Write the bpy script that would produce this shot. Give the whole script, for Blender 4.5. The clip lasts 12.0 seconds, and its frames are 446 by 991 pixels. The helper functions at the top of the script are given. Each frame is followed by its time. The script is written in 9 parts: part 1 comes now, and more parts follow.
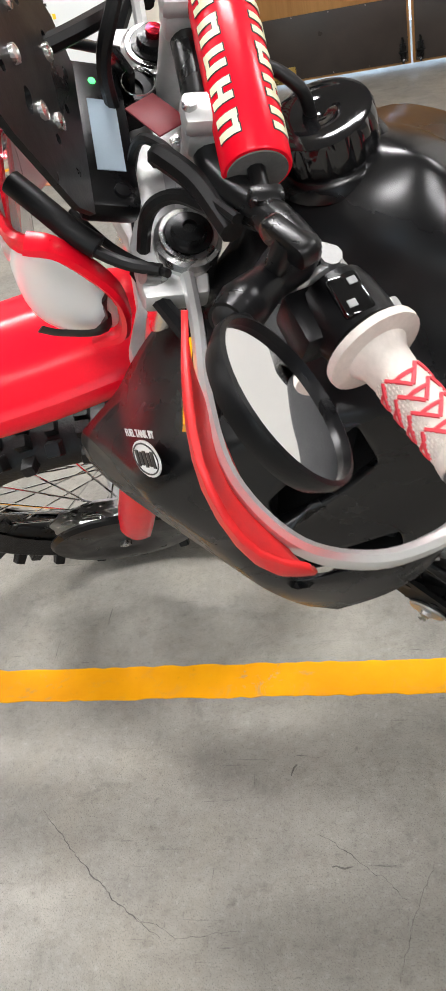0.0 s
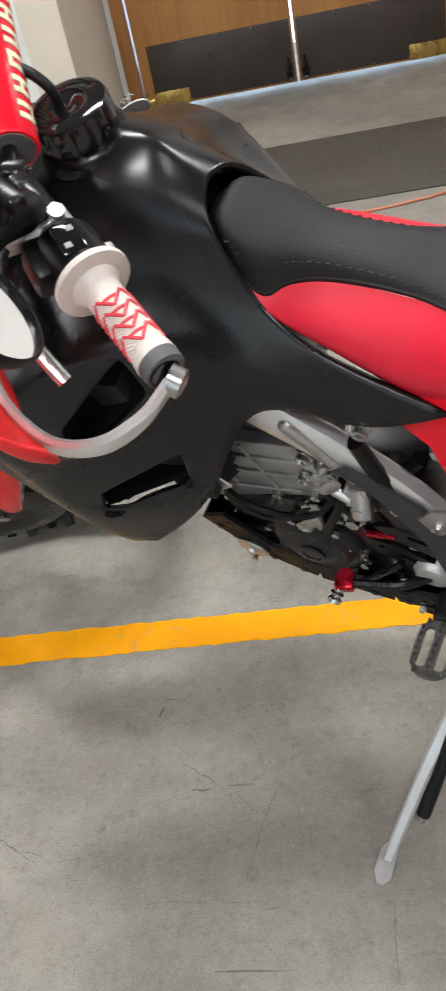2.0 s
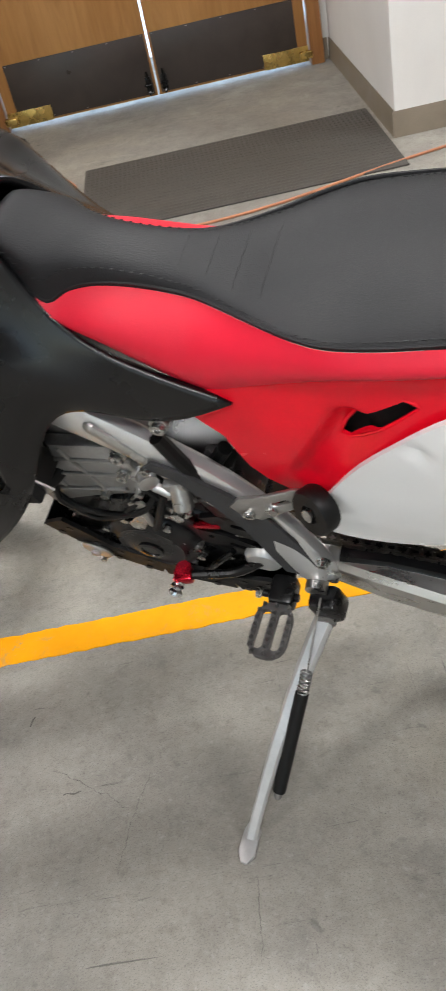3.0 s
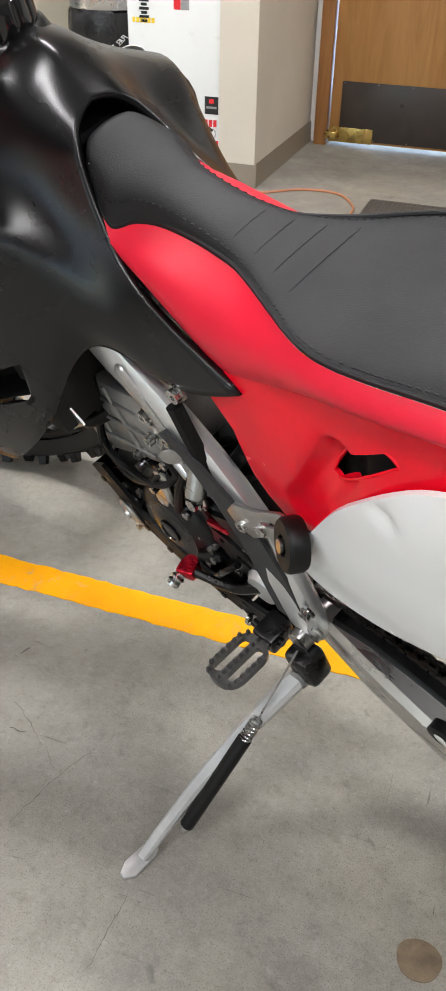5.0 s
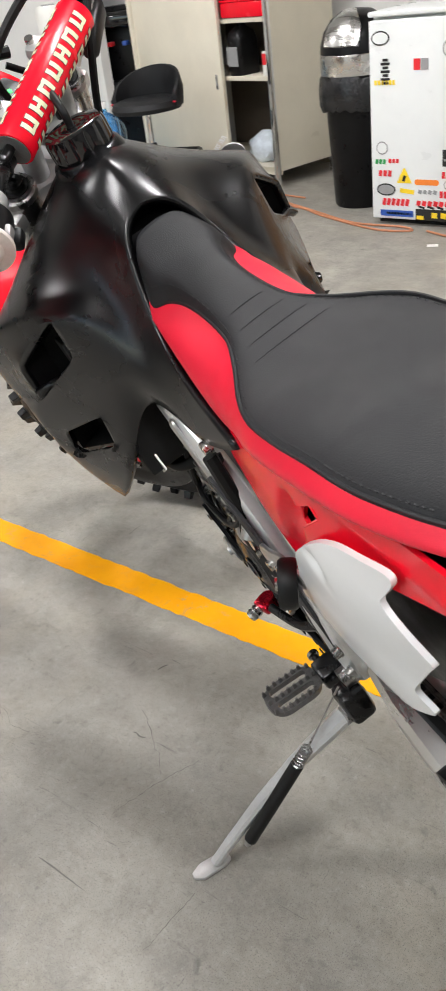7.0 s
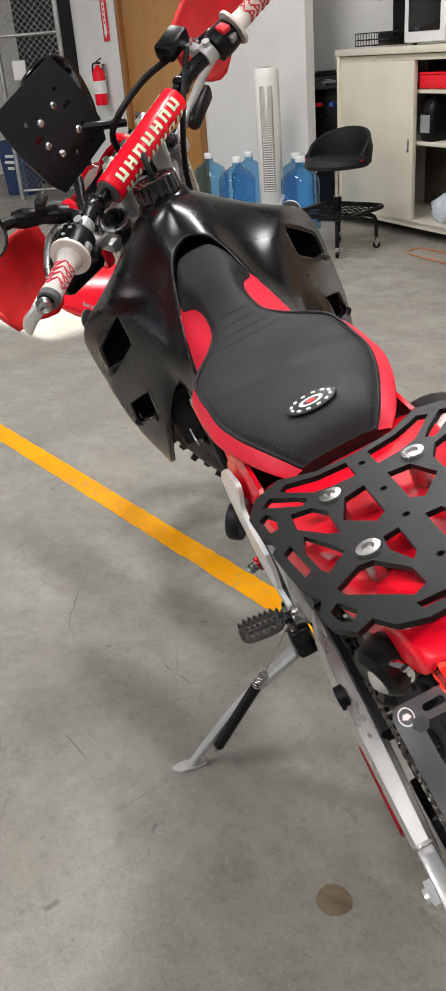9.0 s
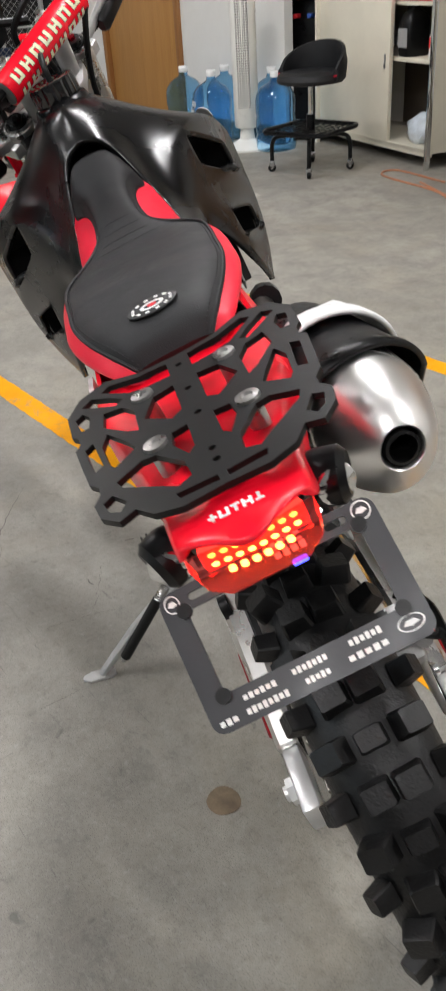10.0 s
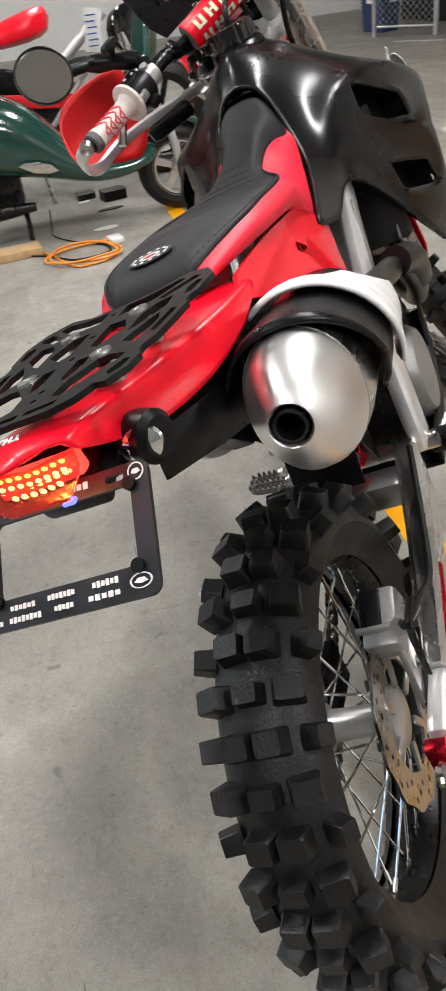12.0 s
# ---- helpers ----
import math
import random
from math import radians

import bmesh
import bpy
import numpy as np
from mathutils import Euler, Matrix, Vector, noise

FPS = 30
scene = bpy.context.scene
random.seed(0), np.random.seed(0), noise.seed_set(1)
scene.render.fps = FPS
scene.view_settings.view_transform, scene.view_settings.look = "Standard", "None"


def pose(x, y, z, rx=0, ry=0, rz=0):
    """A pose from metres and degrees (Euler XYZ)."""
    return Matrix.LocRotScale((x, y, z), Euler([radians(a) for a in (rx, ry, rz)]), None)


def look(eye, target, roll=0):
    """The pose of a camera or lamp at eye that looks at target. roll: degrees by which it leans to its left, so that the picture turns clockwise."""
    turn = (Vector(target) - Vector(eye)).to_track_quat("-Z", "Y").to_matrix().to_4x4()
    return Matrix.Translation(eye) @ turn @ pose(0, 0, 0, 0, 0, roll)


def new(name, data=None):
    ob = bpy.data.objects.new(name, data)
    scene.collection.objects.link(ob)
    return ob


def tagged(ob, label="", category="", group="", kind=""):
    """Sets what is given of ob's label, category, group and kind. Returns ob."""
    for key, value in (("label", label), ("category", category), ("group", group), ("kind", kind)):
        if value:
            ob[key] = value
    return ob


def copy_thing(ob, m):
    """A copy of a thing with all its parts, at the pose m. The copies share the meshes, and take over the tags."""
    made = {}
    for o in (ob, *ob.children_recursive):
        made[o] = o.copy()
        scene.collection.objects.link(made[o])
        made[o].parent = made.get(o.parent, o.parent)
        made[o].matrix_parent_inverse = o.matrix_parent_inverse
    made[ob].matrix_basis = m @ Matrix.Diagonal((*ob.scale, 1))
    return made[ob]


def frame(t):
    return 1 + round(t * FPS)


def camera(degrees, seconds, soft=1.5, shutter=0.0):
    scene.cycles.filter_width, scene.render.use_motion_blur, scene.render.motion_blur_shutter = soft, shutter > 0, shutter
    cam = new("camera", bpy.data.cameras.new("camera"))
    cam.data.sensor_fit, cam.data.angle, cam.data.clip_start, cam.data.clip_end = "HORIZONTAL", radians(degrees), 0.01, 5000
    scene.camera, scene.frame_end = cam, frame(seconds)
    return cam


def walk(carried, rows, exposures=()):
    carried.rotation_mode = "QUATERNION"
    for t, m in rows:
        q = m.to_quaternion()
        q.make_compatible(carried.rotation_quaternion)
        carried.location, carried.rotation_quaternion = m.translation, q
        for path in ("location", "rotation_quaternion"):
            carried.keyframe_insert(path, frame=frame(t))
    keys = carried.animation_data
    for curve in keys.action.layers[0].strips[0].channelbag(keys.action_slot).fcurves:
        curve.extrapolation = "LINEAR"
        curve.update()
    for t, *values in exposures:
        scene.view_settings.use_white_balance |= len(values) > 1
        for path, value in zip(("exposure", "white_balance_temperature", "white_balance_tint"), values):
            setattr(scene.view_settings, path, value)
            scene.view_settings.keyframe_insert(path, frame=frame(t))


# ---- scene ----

# ---------------------------------------------------------------- camera
cam = camera(28.75, 12.0, soft=1.2, shutter=0.3)
PATH = [
    (0, (0.436, 0.253, 1.284), (0.03, 1.755, 0.028), -13.6),
    (0.5, (0.473, 0.171, 1.296), (0.05, 1.685, 0.059), -11.3),
    (0.6, (0.468, 0.156, 1.321), (0.088, 1.641, 0.037), -11.0),
    (1, (0.519, 0.126, 1.287), (0.099, 1.647, 0.057), -11.8),
    (1.2, (0.534, 0.11, 1.283), (0.125, 1.638, 0.059), -12.8),
    (1.5, (0.564, 0.103, 1.278), (0.179, 1.63, 0.045), -13.2),
    (2, (0.608, 0.085, 1.278), (0.327, 1.626, 0.035), -13.5),
    (2.5, (0.663, 0.062, 1.273), (0.499, 1.607, 0.014), -12.8),
    (3, (0.727, 0.039, 1.267), (0.638, 1.59, 0.008), -13.8),
    (3.2, (0.752, 0.049, 1.259), (0.7, 1.599, -0.004), -13.8),
    (4.8, (0.91, 0.094, 1.168), (0.425, 1.653, 0.012), 1.0),
    (5, (0.942, 0.095, 1.173), (0.407, 1.638, 0.018), 1.1),
    (5.5, (1.021, 0.081, 1.191), (0.389, 1.591, 0.042), -1.5),
    (6, (1.109, 0.063, 1.219), (0.308, 1.508, 0.092), -5.1),
    (6.5, (1.175, 0.085, 1.233), (0.203, 1.457, 0.15), -7.7),
    (7, (1.251, 0.141, 1.231), (0.133, 1.43, 0.188), -7.7),
    (7.2, (1.293, 0.157, 1.23), (0.116, 1.404, 0.2), -7.6),
    (7.5, (1.363, 0.151, 1.255), (0.112, 1.339, 0.243), -7.3),
    (7.7, (1.422, 0.126, 1.279), (0.125, 1.272, 0.277), -6.6),
    (9.3, (1.749, 0.07, 1.264), (0.309, 1.117, 0.353), -4.8),
    (9.5, (1.767, 0.097, 1.253), (0.33, 1.146, 0.337), -5.0),
    (9.7, (1.79, 0.125, 1.241), (0.366, 1.174, 0.307), -4.7),
    (10, (1.83, 0.182, 1.241), (0.463, 1.188, 0.184), -4.0),
    (10.5, (1.88, 0.262, 1.25), (0.505, 1.15, 0.1), -4.5),
    (11, (1.979, 0.351, 1.266), (0.483, 1.029, 0.125), -3.5),
    (11.5, (2.059, 0.437, 1.272), (0.498, 0.949, 0.132), -4.3),
    (12, (2.052, 0.54, 1.253), (0.419, 0.824, 0.134), -7.2),
]
walk(cam, [(t, look(eye, target, roll)) for t, eye, target, roll in PATH],
     exposures=[(0.0, 2.20), (1.0, 2.20), (2.0, 2.05), (3.0, 2.10), (5.5, 2.22), (7.5, 2.18), (8.5, 2.0), (9.5, 1.75), (11.0, 2.0), (12.0, 2.0)])

# ---------------------------------------------------------------- world and light
world = bpy.data.worlds.new("sky")
scene.world = world
world.use_nodes = True
wn = world.node_tree.nodes
sky = wn.new("ShaderNodeTexSky")
sky.sky_type, sky.sun_disc = "NISHITA", False
sky.sun_elevation, sky.sun_rotation = radians(24), radians(272)
wn["Background"].inputs["Strength"].default_value = 0.12
world.node_tree.links.new(sky.outputs["Color"], wn["Background"].inputs["Color"])

sun = new("sun", bpy.data.lights.new("sun", "SUN"))
sun.data.energy, sun.data.angle, sun.data.color = 5.0, radians(0.5), (1.0, 0.95, 0.86)
sun.matrix_world = look((-8, 2.4, 4), (-2.12, 2.55, 1.38))


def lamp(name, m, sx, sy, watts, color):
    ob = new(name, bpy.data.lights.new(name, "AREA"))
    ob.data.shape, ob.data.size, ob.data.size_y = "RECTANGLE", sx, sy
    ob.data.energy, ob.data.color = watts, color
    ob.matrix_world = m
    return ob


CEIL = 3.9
# unseen ceiling tubes, added to light the room
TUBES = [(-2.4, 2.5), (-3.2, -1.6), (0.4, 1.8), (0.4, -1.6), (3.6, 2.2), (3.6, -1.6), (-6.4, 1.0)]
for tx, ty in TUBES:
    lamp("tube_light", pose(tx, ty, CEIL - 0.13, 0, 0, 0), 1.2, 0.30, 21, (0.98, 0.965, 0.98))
# added daylight fill lamp in an assumed roll-up door opening, out of view
lamp("daylight_door", pose(-1.5, -4.78, 1.35, 90, 0, 180), 4.2, 2.5, 330, (0.84, 0.92, 1.0))

# ---------------------------------------------------------------- materials
MATS = {}


def mix_color(nt, fac, a, b):
    n = nt.nodes.new("ShaderNodeMix")
    n.data_type = "RGBA"
    for i, v in ((6, a), (7, b)):
        if isinstance(v, (tuple, list)):
            n.inputs[i].default_value = (*v[:3], 1)
        else:
            nt.links.new(v, n.inputs[i])
    if isinstance(fac, (int, float)):
        n.inputs[0].default_value = fac
    else:
        nt.links.new(fac, n.inputs[0])
    return n.outputs[2]


def noise_tex(nt, scale, detail=4, rough=0.6, distort=0.0, stretch=None, world_space=False):
    tc = nt.nodes.new("ShaderNodeTexCoord")
    src = tc.outputs["Object"]
    if stretch:
        mp = nt.nodes.new("ShaderNodeMapping")
        mp.inputs["Scale"].default_value = stretch
        nt.links.new(src, mp.inputs["Vector"])
        src = mp.outputs["Vector"]
    n = nt.nodes.new("ShaderNodeTexNoise")
    n.inputs["Scale"].default_value, n.inputs["Detail"].default_value = scale, detail
    n.inputs["Roughness"].default_value, n.inputs["Distortion"].default_value = rough, distort
    nt.links.new(src, n.inputs["Vector"])
    return n.outputs["Fac"]


def ramp(nt, src, lo, hi, a=0.0, b=1.0):
    n = nt.nodes.new("ShaderNodeMapRange")
    for i, v in enumerate((lo, hi, a, b)):
        n.inputs[1 + i].default_value = v
    nt.links.new(src, n.inputs[0])
    return n.outputs[0]


def base_mat(name):
    m = bpy.data.materials.new(name)
    m.use_nodes = True
    nt = m.node_tree
    return m, nt, nt.nodes["Principled BSDF"]


def bump(nt, b, src, strength, dist=0.001):
    n = nt.nodes.new("ShaderNodeBump")
    n.inputs["Strength"].default_value, n.inputs["Distance"].default_value = strength, dist
    nt.links.new(src, n.inputs["Height"])
    nt.links.new(n.outputs["Normal"], b.inputs["Normal"])
    return n


def surface(name, col, rough=0.5, metal=0.0, var=0.12, scale=14, fine=220, bumpy=0.15, coat=0.0, dist=0.0006, spec=0.5, stretch=None, rvar=0.12):
    """A plain material with stains at one scale and grain at another."""
    if name in MATS:
        return MATS[name]
    m, nt, b = base_mat(name)
    big, small = noise_tex(nt, scale, 5, 0.6, 0.4, stretch), noise_tex(nt, fine, 3, 0.6, 0, stretch)
    dark = tuple(c * (1 - var * 1.6) for c in col)
    lite = tuple(min(1, c * (1 + var)) for c in col)
    c1 = mix_color(nt, ramp(nt, big, 0.3, 0.7), dark, lite)
    c2 = mix_color(nt, ramp(nt, small, 0.35, 0.75, 0, 0.35 * min(1, var * 5)), c1, tuple(c * 0.6 for c in col))
    nt.links.new(c2, b.inputs["Base Color"])
    nt.links.new(ramp(nt, big, 0.25, 0.75, max(0.02, rough - rvar), min(1, rough + rvar)), b.inputs["Roughness"])
    b.inputs["Metallic"].default_value = metal
    b.inputs["Coat Weight"].default_value = coat
    b.inputs["Coat Roughness"].default_value = 0.08
    b.inputs["Specular IOR Level"].default_value = spec
    if bumpy:
        bump(nt, b, small, bumpy, dist)
    MATS[name] = m
    return m


def glow(name, col, strength):
    m, nt, b = base_mat(name)
    b.inputs["Base Color"].default_value = (*col, 1)
    b.inputs["Emission Color"].default_value = (*col, 1)
    b.inputs["Emission Strength"].default_value = strength
    MATS[name] = m
    return m


def clear(name, col, rough=0.03, ior=1.45):
    m, nt, b = base_mat(name)
    b.inputs["Base Color"].default_value = (*col, 1)
    b.inputs["Transmission Weight"].default_value = 1.0
    b.inputs["Roughness"].default_value, b.inputs["IOR"].default_value = rough, ior
    MATS[name] = m
    return m


def concrete(name="concrete"):
    m, nt, b = base_mat(name)
    big = noise_tex(nt, 0.9, 6, 0.62, 0.6)
    mid = noise_tex(nt, 5.5, 8, 0.74, 0.15)
    fine = noise_tex(nt, 120, 4, 0.7)
    grit = noise_tex(nt, 420, 3, 0.7)
    cloud = noise_tex(nt, 26, 8, 0.8, 0.1)
    c = mix_color(nt, ramp(nt, big, 0.32, 0.68), (0.228, 0.212, 0.181), (0.395, 0.374, 0.326))
    c = mix_color(nt, ramp(nt, mid, 0.38, 0.66, 0, 0.75), c, (0.190, 0.180, 0.160))
    c = mix_color(nt, ramp(nt, fine, 0.5, 0.85, 0, 0.45), c, (0.40, 0.39, 0.365))
    c = mix_color(nt, ramp(nt, noise_tex(nt, 1.9, 5, 0.65, 0.3), 0.50, 0.70, 0, 0.55), c, (0.335, 0.295, 0.225))
    c = mix_color(nt, ramp(nt, cloud, 0.50, 0.70, 0, 0.5), c, (0.150, 0.140, 0.122))
    c = mix_color(nt, ramp(nt, grit, 0.54, 0.66, 0, 0.75), c, (0.115, 0.108, 0.095))
    pit = noise_tex(nt, 75, 6, 0.75, 0.2)
    c = mix_color(nt, ramp(nt, pit, 0.56, 0.68, 0, 0.42), c, (0.105, 0.098, 0.086))
    c = mix_color(nt, ramp(nt, pit, 0.42, 0.32, 0, 0.3), c, (0.46, 0.445, 0.41))
    # fine scratches in two directions
    for st, lo in (((1.0, 26.0, 1.0), 0.645), ((22.0, 1.4, 1.0), 0.66)):
        c = mix_color(nt, ramp(nt, noise_tex(nt, 5.0, 6, 0.72, 0.9, st), lo, lo + 0.05, 0, 0.75), c, (0.085, 0.08, 0.074))
    # rubbed dark scuffs and small stains
    scuff = noise_tex(nt, 4.2, 9, 0.78, 0.7, (1.0, 1.6, 1.0))
    c = mix_color(nt, ramp(nt, scuff, 0.58, 0.70, 0, 0.6), c, (0.10, 0.095, 0.088))
    spots = noise_tex(nt, 17, 3, 0.5, 0.3)
    c = mix_color(nt, ramp(nt, spots, 0.70, 0.76, 0, 0.6), c, (0.09, 0.085, 0.078))
    # hairline cracks
    tc = nt.nodes.new("ShaderNodeTexCoord")
    warp = nt.nodes.new("ShaderNodeTexNoise")
    warp.inputs["Scale"].default_value, warp.inputs["Detail"].default_value = 3.0, 8
    nt.links.new(tc.outputs["Object"], warp.inputs["Vector"])
    add = nt.nodes.new("ShaderNodeMix")
    add.data_type = "VECTOR"
    add.inputs[0].default_value = 0.13
    nt.links.new(tc.outputs["Object"], add.inputs[4])
    nt.links.new(warp.outputs["Color"], add.inputs[5])
    vor = nt.nodes.new("ShaderNodeTexVoronoi")
    vor.feature = "DISTANCE_TO_EDGE"
    vor.inputs["Scale"].default_value = 1.25
    nt.links.new(add.outputs[1], vor.inputs["Vector"])
    crack = ramp(nt, vor.outputs["Distance"], 0.0, 0.0045, 1.0, 0.0)
    patch = ramp(nt, noise_tex(nt, 1.7, 4, 0.6), 0.64, 0.76)
    mul = nt.nodes.new("ShaderNodeMath")
    mul.operation = "MULTIPLY"
    nt.links.new(crack, mul.inputs[0])
    nt.links.new(patch, mul.inputs[1])
    c = mix_color(nt, mul.outputs[0], c, (0.06, 0.057, 0.052))
    nt.links.new(c, b.inputs["Base Color"])
    nt.links.new(ramp(nt, mid, 0.3, 0.75, 0.44, 0.66), b.inputs["Roughness"])
    b.inputs["Specular IOR Level"].default_value = 0.45
    bump(nt, b, cloud, 0.10, 0.002)
    MATS[name] = m
    return m


def wood(name, light, dark, rough=0.4):
    m, nt, b = base_mat(name)
    grain = noise_tex(nt, 9, 7, 0.7, 1.3, (1.0, 1.0, 0.10))
    pore = noise_tex(nt, 130, 3, 0.6, 0, (1.0, 1.0, 0.03))
    tone = noise_tex(nt, 1.6, 3, 0.5)
    c = mix_color(nt, ramp(nt, grain, 0.36, 0.66), dark, light)
    c = mix_color(nt, ramp(nt, pore, 0.5, 0.8, 0, 0.45), c, tuple(v * 0.6 for v in dark))
    c = mix_color(nt, ramp(nt, tone, 0.3, 0.7, 0, 0.25), c, light)
    nt.links.new(c, b.inputs["Base Color"])
    b.inputs["Roughness"].default_value = rough
    b.inputs["Coat Weight"].default_value = 0.15
    bump(nt, b, pore, 0.1, 0.0005)
    MATS[name] = m
    return m


def line_paint(name="line_paint"):
    m, nt, b = base_mat(name)
    chip = noise_tex(nt, 26, 8, 0.75, 0.8)
    area = noise_tex(nt, 2.2, 3, 0.5)
    mul = nt.nodes.new("ShaderNodeMath")
    mul.operation = "MULTIPLY"
    nt.links.new(ramp(nt, chip, 0.54, 0.62), mul.inputs[0])
    nt.links.new(ramp(nt, area, 0.52, 0.66, 0.08, 0.9), mul.inputs[1])
    tone = mix_color(nt, ramp(nt, noise_tex(nt, 6, 5, 0.65), 0.3, 0.7), (0.78, 0.315, 0.0015), (0.88, 0.39, 0.003))
    c = mix_color(nt, mul.outputs[0], tone, (0.27, 0.25, 0.21))
    c = mix_color(nt, ramp(nt, noise_tex(nt, 60, 4, 0.7), 0.62, 0.8, 0, 0.35), c, (0.32, 0.2, 0.03))
    nt.links.new(c, b.inputs["Base Color"])
    b.inputs["Roughness"].default_value = 0.6
    b.inputs["Specular IOR Level"].default_value = 0.15
    bump(nt, b, chip, 0.15, 0.001)
    MATS[name] = m
    return m


CONCRETE, LINE = concrete(), line_paint()
OAK = wood("oak_veneer", (0.46, 0.235, 0.075), (0.34, 0.155, 0.042))
OAK_TRIM = wood("oak_trim", (0.36, 0.165, 0.05), (0.25, 0.10, 0.03))
MAPLE = wood("door_veneer", (0.47, 0.24, 0.07), (0.40, 0.185, 0.05))
PLASTER = surface("wall_paint_white", (0.74, 0.73, 0.70), 0.7, 0, 0.04, 2.2, 160, 0.12)
BEIGE = surface("wall_paint_beige", (0.60, 0.55, 0.46), 0.7, 0, 0.05, 2.2, 160, 0.12)
BASEB = surface("baseboard_vinyl", (0.20, 0.165, 0.12), 0.45, 0, 0.1, 6)
CEILM = surface("ceiling_paint", (0.34, 0.335, 0.32), 0.8, 0, 0.05, 2)
KICK = surface("kick_plate_brown", (0.045, 0.034, 0.028), 0.38, 0, 0.18, 7, 160, 0.1)
BRASS = surface("brass", (0.62, 0.43, 0.14), 0.28, 1, 0.15, 25)
TANKM = surface("tank_black", (0.0035, 0.0035, 0.004), 0.27, 0, 0.2, 7, 190, 0.05, spec=0.45, rvar=0.06)
GLOSSBLK = surface("gloss_black", (0.006, 0.006, 0.0065), 0.08, 0, 0.2, 10, 300, 0.0, spec=0.6, rvar=0.04)
BLK = surface("black_plastic", (0.0045, 0.0045, 0.005), 0.34, 0, 0.2, 18, 420, 0.2, spec=0.22)
BLKSATIN = surface("black_satin_metal", (0.005, 0.005, 0.0052), 0.28, 0.0, 0.2, 20, 300, 0.12, spec=0.32)
RACKM = surface("black_powder_coat", (0.006, 0.006, 0.006), 0.40, 0, 0.08, 30, 500, 0.05, spec=0.22, rvar=0.04)
RUBBER = surface("rubber", (0.0055, 0.0055, 0.0055), 0.45, 0, 0.25, 16, 260, 0.3, spec=0.25)
TYRE = surface("tyre_rubber", (0.0085, 0.0083, 0.0085), 0.42, 0, 0.5, 18, 240, 0.8, dist=0.0012, spec=0.36, rvar=0.16)
RED = surface("red_plastic", (0.90, 0.005, 0.022), 0.26, 0, 0.07, 5, 300, 0.03, coat=0.05, spec=0.28, rvar=0.025)
REDM = surface("red_guard", (0.74, 0.016, 0.018), 0.42, 0, 0.1, 16, 220, 0.15, rvar=0.025)
REDVINYL = surface("red_seat_vinyl", (0.78, 0.008, 0.036), 0.45, 0, 0.05, 12, 520, 0.35)
SEATV = surface("black_seat_vinyl", (0.0085, 0.0088, 0.0100), 0.55, 0, 0.14, 12, 620, 0.6, dist=0.0009, spec=0.36)
WHITEP = surface("white_plastic", (0.86, 0.86, 0.85), 0.26, 0, 0.015, 6, 300, 0.03, coat=0.2, rvar=0.025)
ALU = surface("aluminium_cast", (0.52, 0.52, 0.51), 0.36, 1, 0.14, 16, 260, 0.12)
ALUBR = surface("aluminium_brushed", (0.66, 0.65, 0.63), 0.27, 1, 0.035, 24, 300, 0.06, stretch=(0.2, 1, 1))
ALUP = surface("aluminium_painted", (0.56, 0.56, 0.55), 0.38, 0.55, 0.1, 18, 300, 0.1, rvar=0.025)
STEEL = surface("steel", (0.45, 0.44, 0.43), 0.30, 1, 0.18, 30, 260, 0.12)
CHROME = surface("chrome", (0.78, 0.78, 0.78), 0.09, 1, 0.08, 20, 200, 0.0, rvar=0.04)
ZINC = surface("zinc_bolt", (0.62, 0.62, 0.60), 0.25, 1, 0.15, 60)
DARKM = surface("dark_engine_metal", (0.010, 0.010, 0.0105), 0.30, 0.3, 0.25, 22, 200, 0.2)
GREYM = surface("grey_engine_metal", (0.34, 0.335, 0.325), 0.42, 0.6, 0.2, 20, 180, 0.25)
CHAINM = surface("chain_steel", (0.20, 0.185, 0.165), 0.34, 1, 0.3, 60, 200, 0.2)
GRIPTAPE = surface("grip_tape", (0.045, 0.045, 0.047), 0.85, 0, 0.25, 30, 700, 0.9, dist=0.001)
REDANO = surface("red_anodised", (0.55, 0.012, 0.03), 0.22, 0.9, 0.1, 20)
AMBER = surface("amber_lens", (0.95, 0.42, 0.01), 0.2, 0, 0.1, 30, coat=0.3)
WHITEINK = surface("white_print", (0.80, 0.80, 0.78), 0.45, 0, 0.03, 30, 200, 0)
CREAM = surface("cream_print", (0.82, 0.76, 0.52), 0.4, 0, 0.05, 30, 200, 0)
BLACKINK = surface("black_print", (0.012, 0.012, 0.012), 0.45, 0, 0.05, 30, 200, 0)
REDINK = surface("red_print", (0.72, 0.02, 0.03), 0.45, 0, 0.05, 30, 200, 0)
GREYINK = surface("grey_print", (0.30, 0.30, 0.30), 0.45, 0, 0.05, 30, 200, 0)
BLUEINK = surface("blue_print", (0.03, 0.09, 0.38), 0.45, 0, 0.05, 30, 200, 0)
YELLOWINK = surface("yellow_print", (0.88, 0.62, 0.02), 0.45, 0, 0.05, 30, 200, 0)
GREENINK = surface("green_print", (0.03, 0.32, 0.08), 0.45, 0, 0.05, 30, 200, 0)
ORANGEINK = surface("orange_print", (0.90, 0.24, 0.03), 0.45, 0, 0.05, 30, 200, 0)
GRIPW = surface("white_grip_rubber", (0.68, 0.62, 0.56), 0.6, 0, 0.1, 40, 320, 0.3)
CREAMSTEEL = surface("cream_cabinet_paint", (0.70, 0.65, 0.53), 0.38, 0, 0.04, 4, 260, 0.08)
SHADEDIN = surface("cabinet_inside_shaded", (0.16, 0.135, 0.11), 0.6, 0, 0.12, 4)
